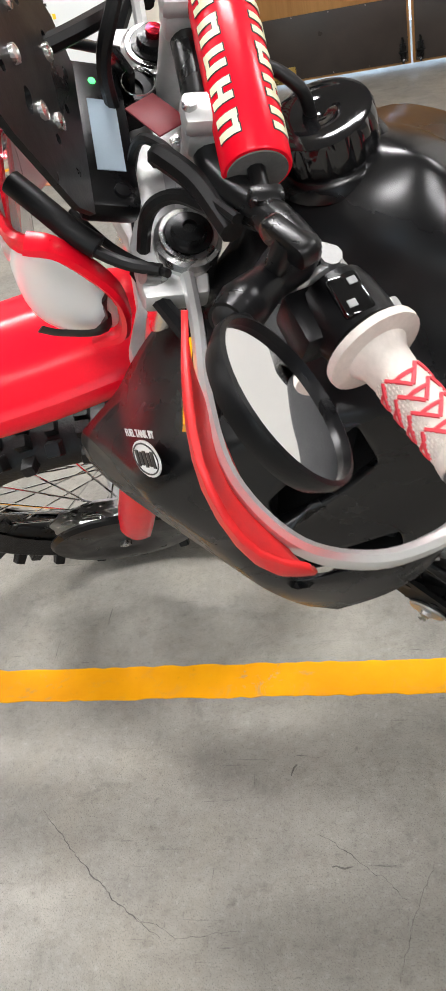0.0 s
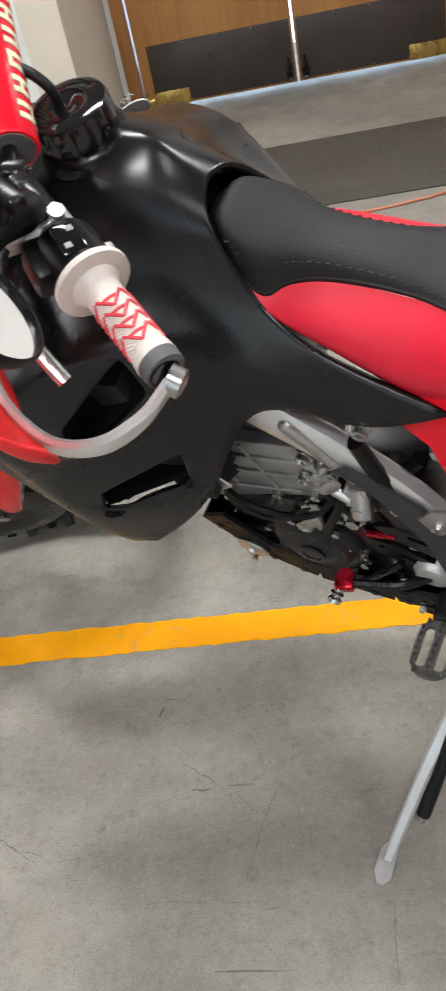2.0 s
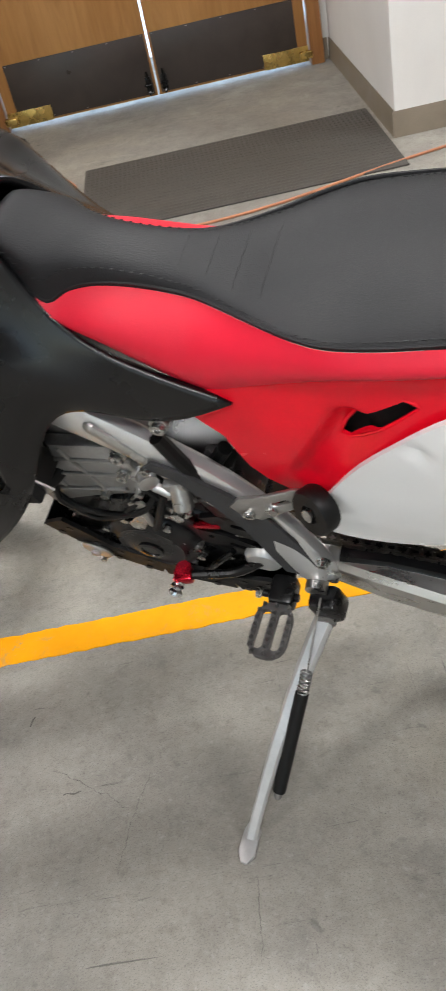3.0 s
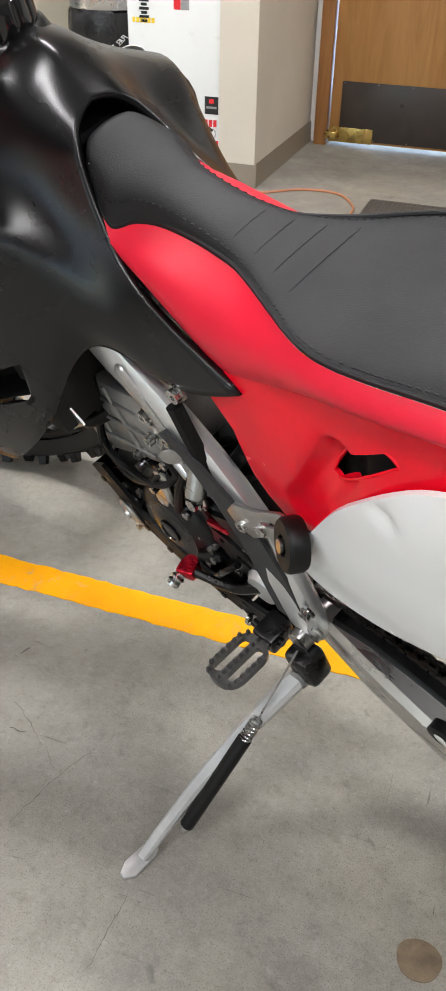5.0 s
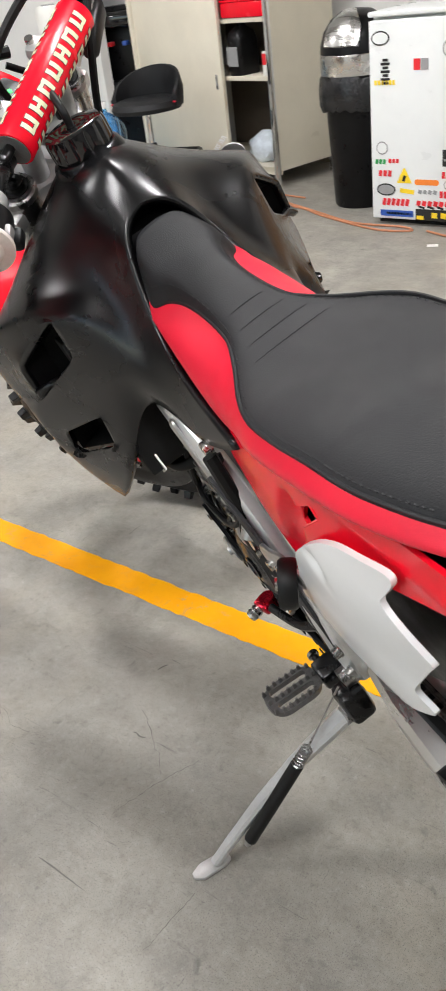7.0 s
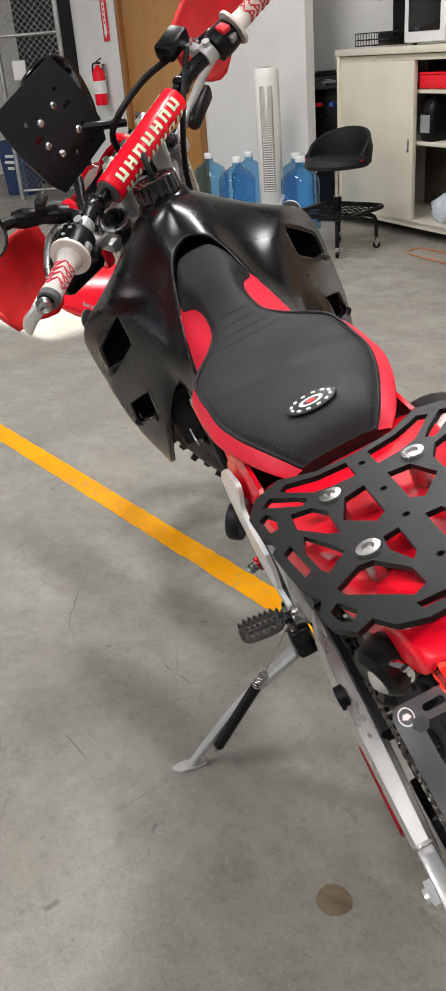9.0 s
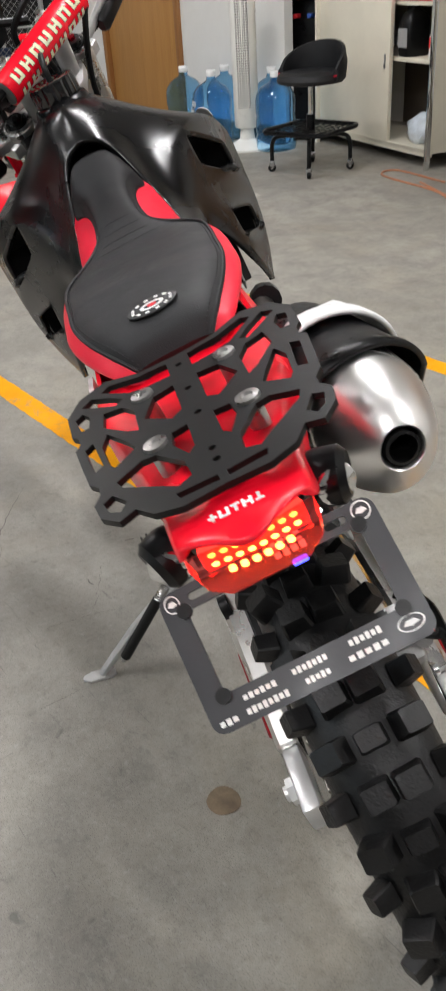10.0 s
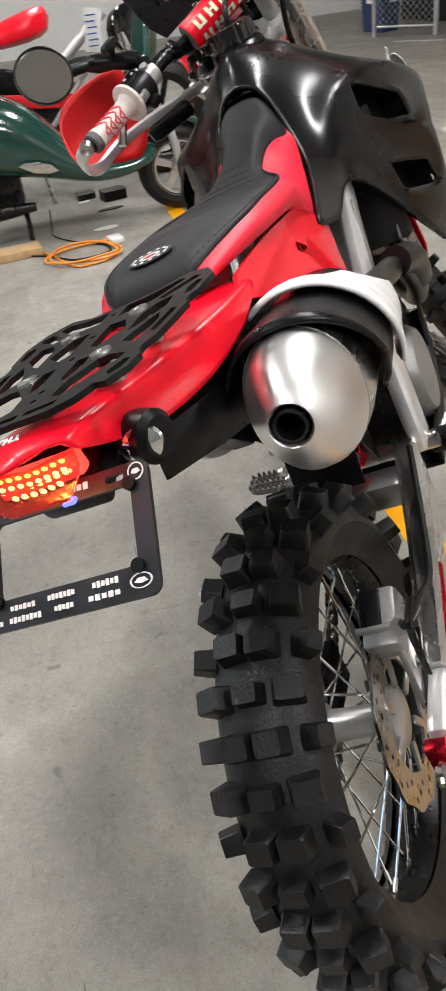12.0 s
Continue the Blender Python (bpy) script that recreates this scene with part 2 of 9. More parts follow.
FRIDGEM = surface("fridge_white", (0.76, 0.78, 0.77), 0.34, 0, 0.02, 6, 300, 0.06)
FANM = surface("fan_plastic", (0.80, 0.79, 0.74), 0.35, 0, 0.03, 6)
# near-black for gaps and hollows, their shade put into the colour; also radiator cores
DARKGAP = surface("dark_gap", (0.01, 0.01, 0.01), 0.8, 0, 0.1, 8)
WATERPLASTIC = clear("blue_bottle_plastic", (0.45, 0.69, 0.87), 0.05, 1.42)
LENSCLEAR = clear("clear_lens", (1.0, 0.9, 0.9), 0.05)
LENSRED = clear("tail_lens", (1.0, 0.22, 0.20), 0.06, 1.10)
LENSRED.node_tree.nodes["Principled BSDF"].inputs["Transmission Weight"].default_value = 0.92
LED = glow("tail_led", (1.0, 0.58, 0.08), 4.5)
LEDRED = glow("tail_glow", (1.0, 0.03, 0.02), 0.9)
LEDBLUE = glow("plate_lamp", (0.04, 0.05, 1.0), 2.0)
LEDGREEN = glow("neutral_lamp", (0.05, 0.9, 0.12), 0.8)
SCREEN = surface("lcd_grey", (0.34, 0.42, 0.48), 0.12, 0, 0.03, 8)
TUBEGLOW = glow("tube_diffuser", (1.0, 0.97, 0.92), 2.2)
MIRROR = surface("mirror_glass", (0.92, 0.92, 0.92), 0.015, 1, 0.01, 3, 100, 0, rvar=0.005)
BAGM = surface("bin_bag", (0.012, 0.012, 0.013), 0.22, 0, 0.1, 20, 60, 0.6, dist=0.006)
GREENPAINT = surface("dark_green_paint", (0.012, 0.055, 0.042), 0.14, 0, 0.1, 6, 300, 0.0, coat=0.5)
CORDM = surface("orange_cord", (0.85, 0.30, 0.03), 0.5, 0, 0.1, 20)
CORDB = surface("brown_cord", (0.50, 0.20, 0.10), 0.5, 0, 0.1, 20)
MATM = surface("floor_mat", (0.080, 0.073, 0.063), 0.62, 0, 0.2, 9, 150, 0.7, dist=0.003)
GALV = surface("galvanised_steel", (0.50, 0.50, 0.49), 0.42, 0.8, 0.15, 12)
STAINM = surface("oil_stain", (0.21, 0.155, 0.10), 0.6, 0, 0.3, 30, 200, 0.1)
BLUEBIN = surface("blue_bin", (0.02, 0.045, 0.12), 0.5, 0, 0.1, 9)
PAPER = surface("paper", (0.78, 0.77, 0.74), 0.7, 0, 0.04, 9)
PINE = wood("raw_pine", (0.60, 0.42, 0.22), (0.46, 0.28, 0.13), 0.6)
SKIDM = surface("skid_plastic", (0.005, 0.005, 0.005), 0.55, 0, 0.2, 20, 300, 0.2, spec=0.15)
ALUSW = surface("aluminium_swingarm", (0.76, 0.76, 0.75), 0.30, 0.62, 0.05, 14, 260, 0.06, rvar=0.025)
PEGM = surface("peg_steel", (0.17, 0.165, 0.16), 0.42, 0.7, 0.2, 30, 200, 0.2)

# ---------------------------------------------------------------- builders


def V(*a):
    return Vector(a if len(a) > 1 else a[0])


def bm_():
    return bmesh.new()


def add_box(bm, c, s, m=None, bev=0.0, seg=2):
    """A box of size s round c, turned by m, its edges rounded by bev."""
    r = bmesh.ops.create_cube(bm, size=1.0, matrix=Matrix.Translation(c) @ (m or Matrix()) @ Matrix.Diagonal((*s, 1)))
    if bev:
        es = list({e for v in r["verts"] for e in v.link_edges})
        bmesh.ops.bevel(bm, geom=es, offset=bev, segments=seg, affect="EDGES", profile=0.5)
    return bm


def frame_of(d):
    d = Vector(d).normalized()
    a = d.orthogonal().normalized()
    return a, d.cross(a), d


def add_lathe(bm, o, d, prof, seg=24, close=True, start=None):
    """A turned body: prof holds (radius, height along d) from o."""
    a, b, d = frame_of(d)
    o, rings = Vector(o), []
    for r, h in prof:
        rings.append([bm.verts.new(o + d * h + (a * math.cos(t) + b * math.sin(t)) * r) for t in (2 * math.pi * i / seg for i in range(seg))])
    for p, q in zip(rings, rings[1:]):
        for i in range(seg):
            bm.faces.new((p[i], p[(i + 1) % seg], q[(i + 1) % seg], q[i]))
    if close:
        for ring, turn in ((rings[0], True), (rings[-1], False)):
            bm.faces.new(list(reversed(ring)) if turn else ring)
    return bm


def add_cyl(bm, p, q, r, r2=None, seg=16, bev=0.0):
    p, q = Vector(p), Vector(q)
    h, r2 = (q - p).length, r if r2 is None else r2
    prof = [(r, 0), (r2, h)]
    if bev:
        prof = [(max(r - bev, 1e-4), 0), (r, bev), (r2, h - bev), (max(r2 - bev, 1e-4), h)]
    return add_lathe(bm, p, q - p, prof, seg)


def smooth_line(pts, n=6):
    """A smooth curve through pts."""
    p = [Vector(v) for v in pts]
    if len(p) < 3:
        return p
    e = [p[0] * 2 - p[1]] + p + [p[-1] * 2 - p[-2]]
    out = []
    for i in range(1, len(e) - 2):
        a, b, c, d = e[i - 1:i + 3]
        for k in range(n):
            t = k / n
            out.append(0.5 * ((2 * b) + (c - a) * t + (2 * a - 5 * b + 4 * c - d) * t * t + (3 * b - a - 3 * c + d) * t ** 3))
    return out + [p[-1]]


def add_tube(bm, pts, r, seg=10, n=6, flat=None, caps=True, up=None):
    """A tube along a smooth curve; r is one radius or one for each given point; flat = (a, b) half sizes of an oval section."""
    line = smooth_line(pts, n)
    m = len(line)
    rad = [r] * m if not isinstance(r, (list, tuple)) else [float(np.interp(i, [k * n for k in range(len(r))], r)) for i in range(m)]
    a = None
    rings = []
    for i, p in enumerate(line):
        d = (line[min(i + 1, m - 1)] - line[max(i - 1, 0)]).normalized()
        if up is not None:
            a = (Vector(up) - d * d.dot(Vector(up))).normalized()
        elif a is None:
            a = d.orthogonal().normalized()
        else:
            a = (a - d * d.dot(a)).normalized()
        b = d.cross(a)
        fa, fb = flat if flat else (1, 1)
        rings.append([bm.verts.new(p + (a * math.cos(t) * fa + b * math.sin(t) * fb) * rad[i]) for t in (2 * math.pi * k / seg for k in range(seg))])
    for p, q in zip(rings, rings[1:]):
        for k in range(seg):
            bm.faces.new((p[k], p[(k + 1) % seg], q[(k + 1) % seg], q[k]))
    if caps:
        bm.faces.new(list(reversed(rings[0])))
        bm.faces.new(rings[-1])
    return bm


def add_slab(bm, outline, m, thick, bev=0.0, holes=()):
    """A flat plate: outline in the plane of m (x, y), thick along its z; holes are outlines too."""
    if holes:
        loops = []
        for o in (outline, *holes):
            vs = [bm.verts.new(m @ Vector((x, y, 0))) for x, y in o]
            loops += [bm.edges.new((vs[i], vs[(i + 1) % len(vs)])) for i in range(len(vs))]
        r = bmesh.ops.triangle_fill(bm, use_beauty=True, use_dissolve=False, edges=loops, normal=m.to_3x3() @ Vector((0, 0, 1)))
        faces = [g for g in r["geom"] if isinstance(g, bmesh.types.BMFace)]
    else:
        faces = [bm.faces.new([bm.verts.new(m @ Vector((x, y, 0))) for x, y in outline])]
    ex = bmesh.ops.extrude_face_region(bm, geom=faces)
    vs = [g for g in ex["geom"] if isinstance(g, bmesh.types.BMVert)]
    bmesh.ops.translate(bm, verts=vs, vec=m.to_3x3() @ Vector((0, 0, thick)))
    if bev:
        new_faces = {f for v in vs for f in v.link_faces}
        es = [e for e in {e for f in new_faces for e in f.edges} if len(e.link_faces) == 2 and e.calc_face_angle(0) > 0.6]
        bmesh.ops.bevel(bm, geom=es, offset=bev, segments=2, affect="EDGES", profile=0.5)
    return bm


def add_loft(bm, rings, caps=True, closed=True):
    """Skin over rings with equal counts of points."""
    rs = [[bm.verts.new(p) for p in ring] for ring in rings]
    for p, q in zip(rs, rs[1:]):
        k = len(p)
        for i in range(k if closed else k - 1):
            bm.faces.new((p[i], p[(i + 1) % k], q[(i + 1) % k], q[i]))
    if caps and closed:
        bm.faces.new(list(reversed(rs[0])))
        bm.faces.new(rs[-1])
    return rs


def rounded(w, h, r, n=4):
    """Outline of a rounded rectangle round the origin."""
    r = min(r, w / 2 - 1e-5, h / 2 - 1e-5)
    out = []
    for cx, cy, a0 in ((w / 2 - r, h / 2 - r, 0), (-w / 2 + r, h / 2 - r, 90), (-w / 2 + r, -h / 2 + r, 180), (w / 2 - r, -h / 2 + r, 270)):
        for k in range(n + 1):
            t = radians(a0 + 90 * k / n)
            out.append((cx + r * math.cos(t), cy + r * math.sin(t)))
    return out


def disc(rx, ry=None, n=28, cx=0, cy=0):
    ry = rx if ry is None else ry
    return [(cx + rx * math.cos(2 * math.pi * i / n), cy + ry * math.sin(2 * math.pi * i / n)) for i in range(n)]


def moved(outline, dx, dy, turn=0.0):
    c, s = math.cos(radians(turn)), math.sin(radians(turn))
    return [(dx + x * c - y * s, dy + x * s + y * c) for x, y in outline]


def mesh_of(name, bm, material, sharp=38):
    bmesh.ops.recalc_face_normals(bm, faces=bm.faces[:])
    me = bpy.data.meshes.new(name)
    bm.to_mesh(me)
    bm.free()
    me.polygons.foreach_set("use_smooth", [True] * len(me.polygons))
    me.set_sharp_from_angle(angle=radians(sharp))
    me.materials.append(material)
    return me


def part(name, bm, material, parent, label="", sharp=38):
    ob = new(name, mesh_of(name, bm, material, sharp))
    ob.parent = parent
    return tagged(ob, label)


def sub(name, bm, material, parent, label="", sharp=38, levels=2):
    """A part whose mesh is a coarse cage, rounded by subdivision."""
    ob = part(name, bm, material, parent, label, sharp)
    md = ob.modifiers.new("round", "SUBSURF")
    md.levels = md.render_levels = levels
    return ob


def thing(name, label, category, m=None, group="", kind=""):
    ob = new(name)
    ob.empty_display_size = 0.1
    ob.matrix_world = m or Matrix()
    return tagged(ob, label, category, group, kind)


def solid(name, bm, material, label="", category="", kind="", m=None, sharp=38):
    ob = new(name, mesh_of(name, bm, material, sharp))
    if m:
        ob.matrix_world = m
    return tagged(ob, label, category, "", kind)


def plane_m(o, x, n):
    """The pose of a plane at o with its x along x and its normal along n."""
    n = Vector(n).normalized()
    x = (Vector(x) - n * n.dot(Vector(x))).normalized()
    y = n.cross(x)
    return Matrix(((x[0], y[0], n[0], o[0]), (x[1], y[1], n[1], o[1]), (x[2], y[2], n[2], o[2]), (0, 0, 0, 1)))


def text_mesh(words, size, m, thick=0.0006):
    """Lettering as a bmesh, laid centred in the plane of m."""
    cu = bpy.data.curves.new("text", "FONT")
    cu.body, cu.size, cu.align_x, cu.align_y, cu.extrude, cu.resolution_u = words, size, "CENTER", "CENTER", thick, 2
    ob = bpy.data.objects.new("text", cu)
    me = ob.to_mesh()
    bm = bmesh.new()
    bm.from_mesh(me)
    ob.to_mesh_clear()
    bpy.data.objects.remove(ob)
    bpy.data.curves.remove(cu)
    bmesh.ops.transform(bm, matrix=m, verts=bm.verts[:])
    return bm

# ---------------------------------------------------------------- the garage
def wall_box(name, x0, x1, y0, y1, z0, z1, material, label):
    bm = add_box(bm_(), ((x0 + x1) / 2, (y0 + y1) / 2, (z0 + z1) / 2), (x1 - x0, y1 - y0, z1 - z0))
    return solid(name, bm, material, label, "wall", "structure")


solid("floor", add_box(bm_(), (-1.8, 0.2, -0.06), (16.2, 11.6, 0.12)), CONCRETE, "worn grey concrete garage floor with scuffs and hairline cracks", "floor", "structure")
solid("ground", add_box(bm_(), (0, 0, -0.25), (900, 900, 0.1)), surface("asphalt", (0.05, 0.05, 0.05), 0.85, 0, 0.2, 1, 60, 0.4), "asphalt yard outside the garage", "ground", "structure")
# ceiling is out of view; its grey keeps reflections in the tank dark
solid("ceiling", add_box(bm_(), (-1.8, 0.2, CEIL + 0.06), (16.2, 11.6, 0.12)), CEILM, "unseen garage ceiling, kept grey to dim reflections", "ceiling", "structure")

DOORY = 5.00
BACK = 5.9
wall_box("wall_north", -0.485, -0.31, 4.055, BACK, 0, CEIL, BEIGE, "beige painted wall end beside the fridge")
wall_box("wall_alcove_left", -0.31, -0.275, DOORY + 0.05, BACK, 0, CEIL, PLASTER, "white wall strip beside the double door")
wall_box("wall_alcove_right", 1.52, 1.56, DOORY + 0.05, BACK, 0, CEIL, PLASTER, "white wall strip beside the double door")
wall_box("wall_alcove_top", -0.275, 1.52, DOORY + 0.05, BACK, 2.14, CEIL, PLASTER, "white wall over the double door")
wall_box("wall_north_east", 1.56, 6.1, 3.65, BACK, 0, CEIL, PLASTER, "white painted wall right of the door alcove")
wall_box("wall_recess", -4.62, -0.485, 5.40, BACK, 0, CEIL, PLASTER, "white wall behind the cabinet and bin")
wall_box("wall_north_west", -4.62, -3.38, 4.84, 4.92, 0, CEIL, PLASTER, "white wall behind the tower fan")
wall_box("wall_door_top", -5.80, -4.62, 4.84, BACK, 2.06, CEIL, PLASTER, "white wall over the wooden door")
wall_box("wall_fence_side", -6.62, -5.80, 4.84, BACK, 0, CEIL, PLASTER, "white wall with the fire extinguisher")
wall_box("wall_far_west", -9.5, -6.62, 5.75, BACK, 0, CEIL, PLASTER, "white wall behind the fence")
# unseen walls, dark so that glossy black parts mirror less light
UNSEENGREY = surface("unseen_wall_grey", (0.22, 0.22, 0.22), 0.8, 0, 0.1, 3)
wall_box("wall_east", 6.0, 6.2, -5.2, 3.65, 0, CEIL, UNSEENGREY, "added unseen grey wall, kept dark for the reflections")
# unseen west wall; its two high openings are placed to shape the sun patches
for a, b in ((-5.2, 1.78), (2.28, 2.88), (3.45, BACK)):
    wall_box("wall_west", -9.65, -9.5, a, b, 2.86, 3.28, PLASTER, "unseen white wall between openings that shape the sun patches")
wall_box("wall_west", -9.65, -9.5, -5.2, BACK, 0, 2.86, PLASTER, "unseen white wall under openings that shape the sun patches")
wall_box("wall_west", -9.65, -9.5, -5.2, BACK, 3.28, CEIL, PLASTER, "unseen white wall over openings that shape the sun patches")
# added south wall, out of view, with an assumed roll-up door opening
wall_box("wall_south", -9.5, -3.7, -5.2, -5.0, 0, CEIL, UNSEENGREY, "added unseen grey wall beside the assumed roll-up door opening")
wall_box("wall_south", 0.7, 6.0, -5.2, -5.0, 0, CEIL, UNSEENGREY, "added unseen grey wall beside the assumed roll-up door opening")
wall_box("wall_south", -3.7, 0.7, -5.2, -5.0, 2.7, CEIL, UNSEENGREY, "added unseen grey wall over the assumed roll-up door opening")


def skirting(x0, y0, x1, y1, side):
    """A vinyl baseboard along a wall face; side is the way that it stands out."""
    a, b = Vector((x0, y0, 0)), Vector((x1, y1, 0))
    d, s = (b - a).normalized(), Vector((*side, 0))
    rings = []
    for p in (a, b):
        rings.append([p + s * o + Vector((0, 0, z)) for o, z in ((0.001, 0.001), (0.012, 0.001), (0.008, 0.012), (0.006, 0.098), (0.003, 0.103), (0.001, 0.103))])
    bm = bm_()
    add_loft(bm, rings)
    solid("baseboard", bm, BASEB, "brown vinyl baseboard", "baseboard", "structure")


skirting(-0.485, 4.055, -0.298, 4.055, (0, -1))
skirting(-0.31, 4.055, -0.31, DOORY + 0.05, (1, 0))
skirting(1.56, 3.65, 1.56, DOORY + 0.05, (-1, 0))
skirting(1.548, 3.65, 5.9, 3.65, (0, -1))
skirting(-0.485, 5.40, -4.62, 5.40, (0, -1))
skirting(-3.38, 4.84, -4.62, 4.84, (0, -1))
skirting(-5.80, 4.84, -6.62, 4.84, (0, -1))
skirting(1.52, DOORY + 0.05, 1.548, DOORY + 0.05, (0, -1))


def painted_line(x0, x1, y0, y1, label):
    """A hand-painted stripe with slightly ragged edges."""
    rng = random.Random(int(y0 * 100))
    n = int(abs(x1 - x0) / 0.02)
    bm = bm_()
    lo = [bm.verts.new((x0 + (x1 - x0) * i / n, y0 + rng.uniform(-1, 1) * 0.0022, 0.0015)) for i in range(n + 1)]
    hi = [bm.verts.new((x0 + (x1 - x0) * i / n, y1 + rng.uniform(-1, 1) * 0.0022, 0.0015)) for i in range(n + 1)]
    for i in range(n):
        bm.faces.new((lo[i], lo[i + 1], hi[i + 1], hi[i]))
    r = bmesh.ops.extrude_face_region(bm, geom=bm.faces[:])
    bmesh.ops.translate(bm, verts=[g for g in r["geom"] if isinstance(g, bmesh.types.BMVert)], vec=(0, 0, -0.003))
    solid("floor_line", bm, LINE, label, "floor marking", "structure")


painted_line(-4.8, 2.6, 1.211, 1.287, "worn yellow painted parking line on concrete")
painted_line(-3.0, 2.6, 2.375, 2.450, "yellow painted parking line on concrete")

# oil stain
bm = bm_()
add_slab(bm, [(x * (1 + 0.05 * math.sin(i * 0.47)), y * (1 + 0.04 * math.cos(i * 0.31))) for i, (x, y) in enumerate(disc(0.030, 0.030, 40))], pose(1.006, 0.744, 0.0008), 0.001)
solid("oil_stain", bm, STAINM, "round brown oil stain on the concrete", "stain", "structure")


# ---- double door
def double_door():
    root = thing("door_1", "closed oak double door with dark brown kick plates, daylight showing through the gaps", "door", kind="structure")
    x0, x1, y = -0.195, 1.440, DOORY
    mid, gap, zb, zt = (x0 + x1) / 2, 0.005, 0.022, 2.06
    for a, b, hx in ((x0 + 0.004, mid - gap, 1), (mid + gap, x1 - 0.004, -1)):
        leaf = part("door_leaf", add_box(bm_(), ((a + b) / 2, y + 0.022, (zb + zt) / 2), (b - a, 0.044, zt - zb), bev=0.003), OAK, root, "oak veneered door leaf")
        k0, k1 = (a + 0.055, b - 0.012) if hx > 0 else (a + 0.012, b - 0.055)
        part("kick_plate", add_box(bm_(), ((k0 + k1) / 2, y - 0.0025, zb + 0.012 + 0.145), (k1 - k0, 0.005, 0.29), bev=0.001), KICK, leaf, "dark brown plastic kick plate")
        bm = bm_()
        for i in range(5):
            for z in (zb + 0.02, zb + 0.295):
                add_lathe(bm, (k0 + 0.012 + (k1 - k0 - 0.024) * i / 4, y - 0.005, z), (0, -1, 0), [(0.003, 0), (0.002, 0.001)], 8)
        part("screws", bm, STEEL, leaf)
        # floor pivot hinge with its brass cover
        hxp = a + 0.045 if hx > 0 else b - 0.045
        bm = add_box(bm_(), (hxp + hx * 0.075, y - 0.008, 0.060), (0.24, 0.006, 0.075), bev=0.001)
        add_box(bm, (hxp - hx * 0.028, y - 0.024, 0.058), (0.068, 0.034, 0.04), bev=0.008, seg=3)
        part("pivot_hinge", bm, BRASS, leaf, "polished brass floor pivot hinge")
        # foot bolt
        bx = mid - hx * 0.042
        bm = add_cyl(bm_(), (bx, y - 0.018, 0.03), (bx, y - 0.018, 0.15), 0.006, seg=10)
        add_box(bm, (bx, y - 0.010, 0.085), (0.030, 0.012, 0.075), bev=0.003)
        add_cyl(bm, (bx, y - 0.024, 0.045), (bx, y - 0.036, 0.05), 0.009, seg=12, bev=0.002)
        add_cyl(bm, (bx - 0.022, y - 0.024, 0.085), (bx + 0.022, y - 0.024, 0.085), 0.005, seg=10)
        part("foot_bolt", bm, BLKSATIN, leaf, "black foot bolt")
    for xa, xb in ((x0 - 0.075, x0 - 0.006), (x1 + 0.006, x1 + 0.075)):
        part("door_jamb", add_box(bm_(), ((xa + xb) / 2, y + 0.03, 1.05), (xb - xa, 0.10, 2.1), bev=0.004), OAK_TRIM, root, "stained oak jamb")
    part("door_head", add_box(bm_(), (mid, y + 0.03, 2.10), (x1 - x0 + 0.15, 0.10, 0.068), bev=0.004), OAK_TRIM, root, "stained oak head")
    return root


double_door()
solid("daylight_backdrop", add_box(bm_(), (0.62, 5.75, 1.1), (1.75, 0.02, 2.1)), glow("outdoor_glow", (0.55, 0.75, 1.0), 0.9), "bright bluish daylight outside behind the door", "backdrop", "structure")

# rubber mat in the alcove
bm = bm_()
add_box(bm, (0.885, 3.70, 0.004), (1.29, 0.76, 0.008), bev=0.003)
for i in range(62):
    for j in range(24):
        add_box(bm, (0.258 + i * 0.0205, 3.345 + j * 0.031, 0.0084), (0.013, 0.014, 0.0016))
solid("door_mat", bm, MATM, "dark grey ribbed rubber mat in front of the doors", "mat")


# ---- the wooden side door, hydrant sign and fence
def side_door():
    root = thing("door_2", "closed plain maple door in a stained wooden frame", "door", kind="structure")
    y, a, b = 4.84, -5.745, -4.675
    leaf = part("door_leaf", add_box(bm_(), ((a + b) / 2, y + 0.03, 1.015), (b - a - 0.008, 0.044, 2.01), bev=0.003), MAPLE, root)
    for xa, xb in ((a - 0.055, a), (b, b + 0.055)):
        part("door_jamb", add_box(bm_(), ((xa + xb) / 2, y + 0.012, 1.03), (xb - xa, 0.09, 2.06), bev=0.004), OAK_TRIM, root)
    bm = add_lathe(bm_(), (b - 0.07, y + 0.008, 0.98), (0, -1, 0), [(0.026, 0), (0.026, 0.006), (0.010, 0.009), (0.010, 0.035)], 20)
    add_tube(bm, [(b - 0.07, y - 0.03, 0.98), (b - 0.12, y - 0.034, 0.98), (b - 0.17, y - 0.03, 0.975)], 0.009, 10)
    part("door_handle", bm, STEEL, leaf, "brushed steel lever handle")


side_door()


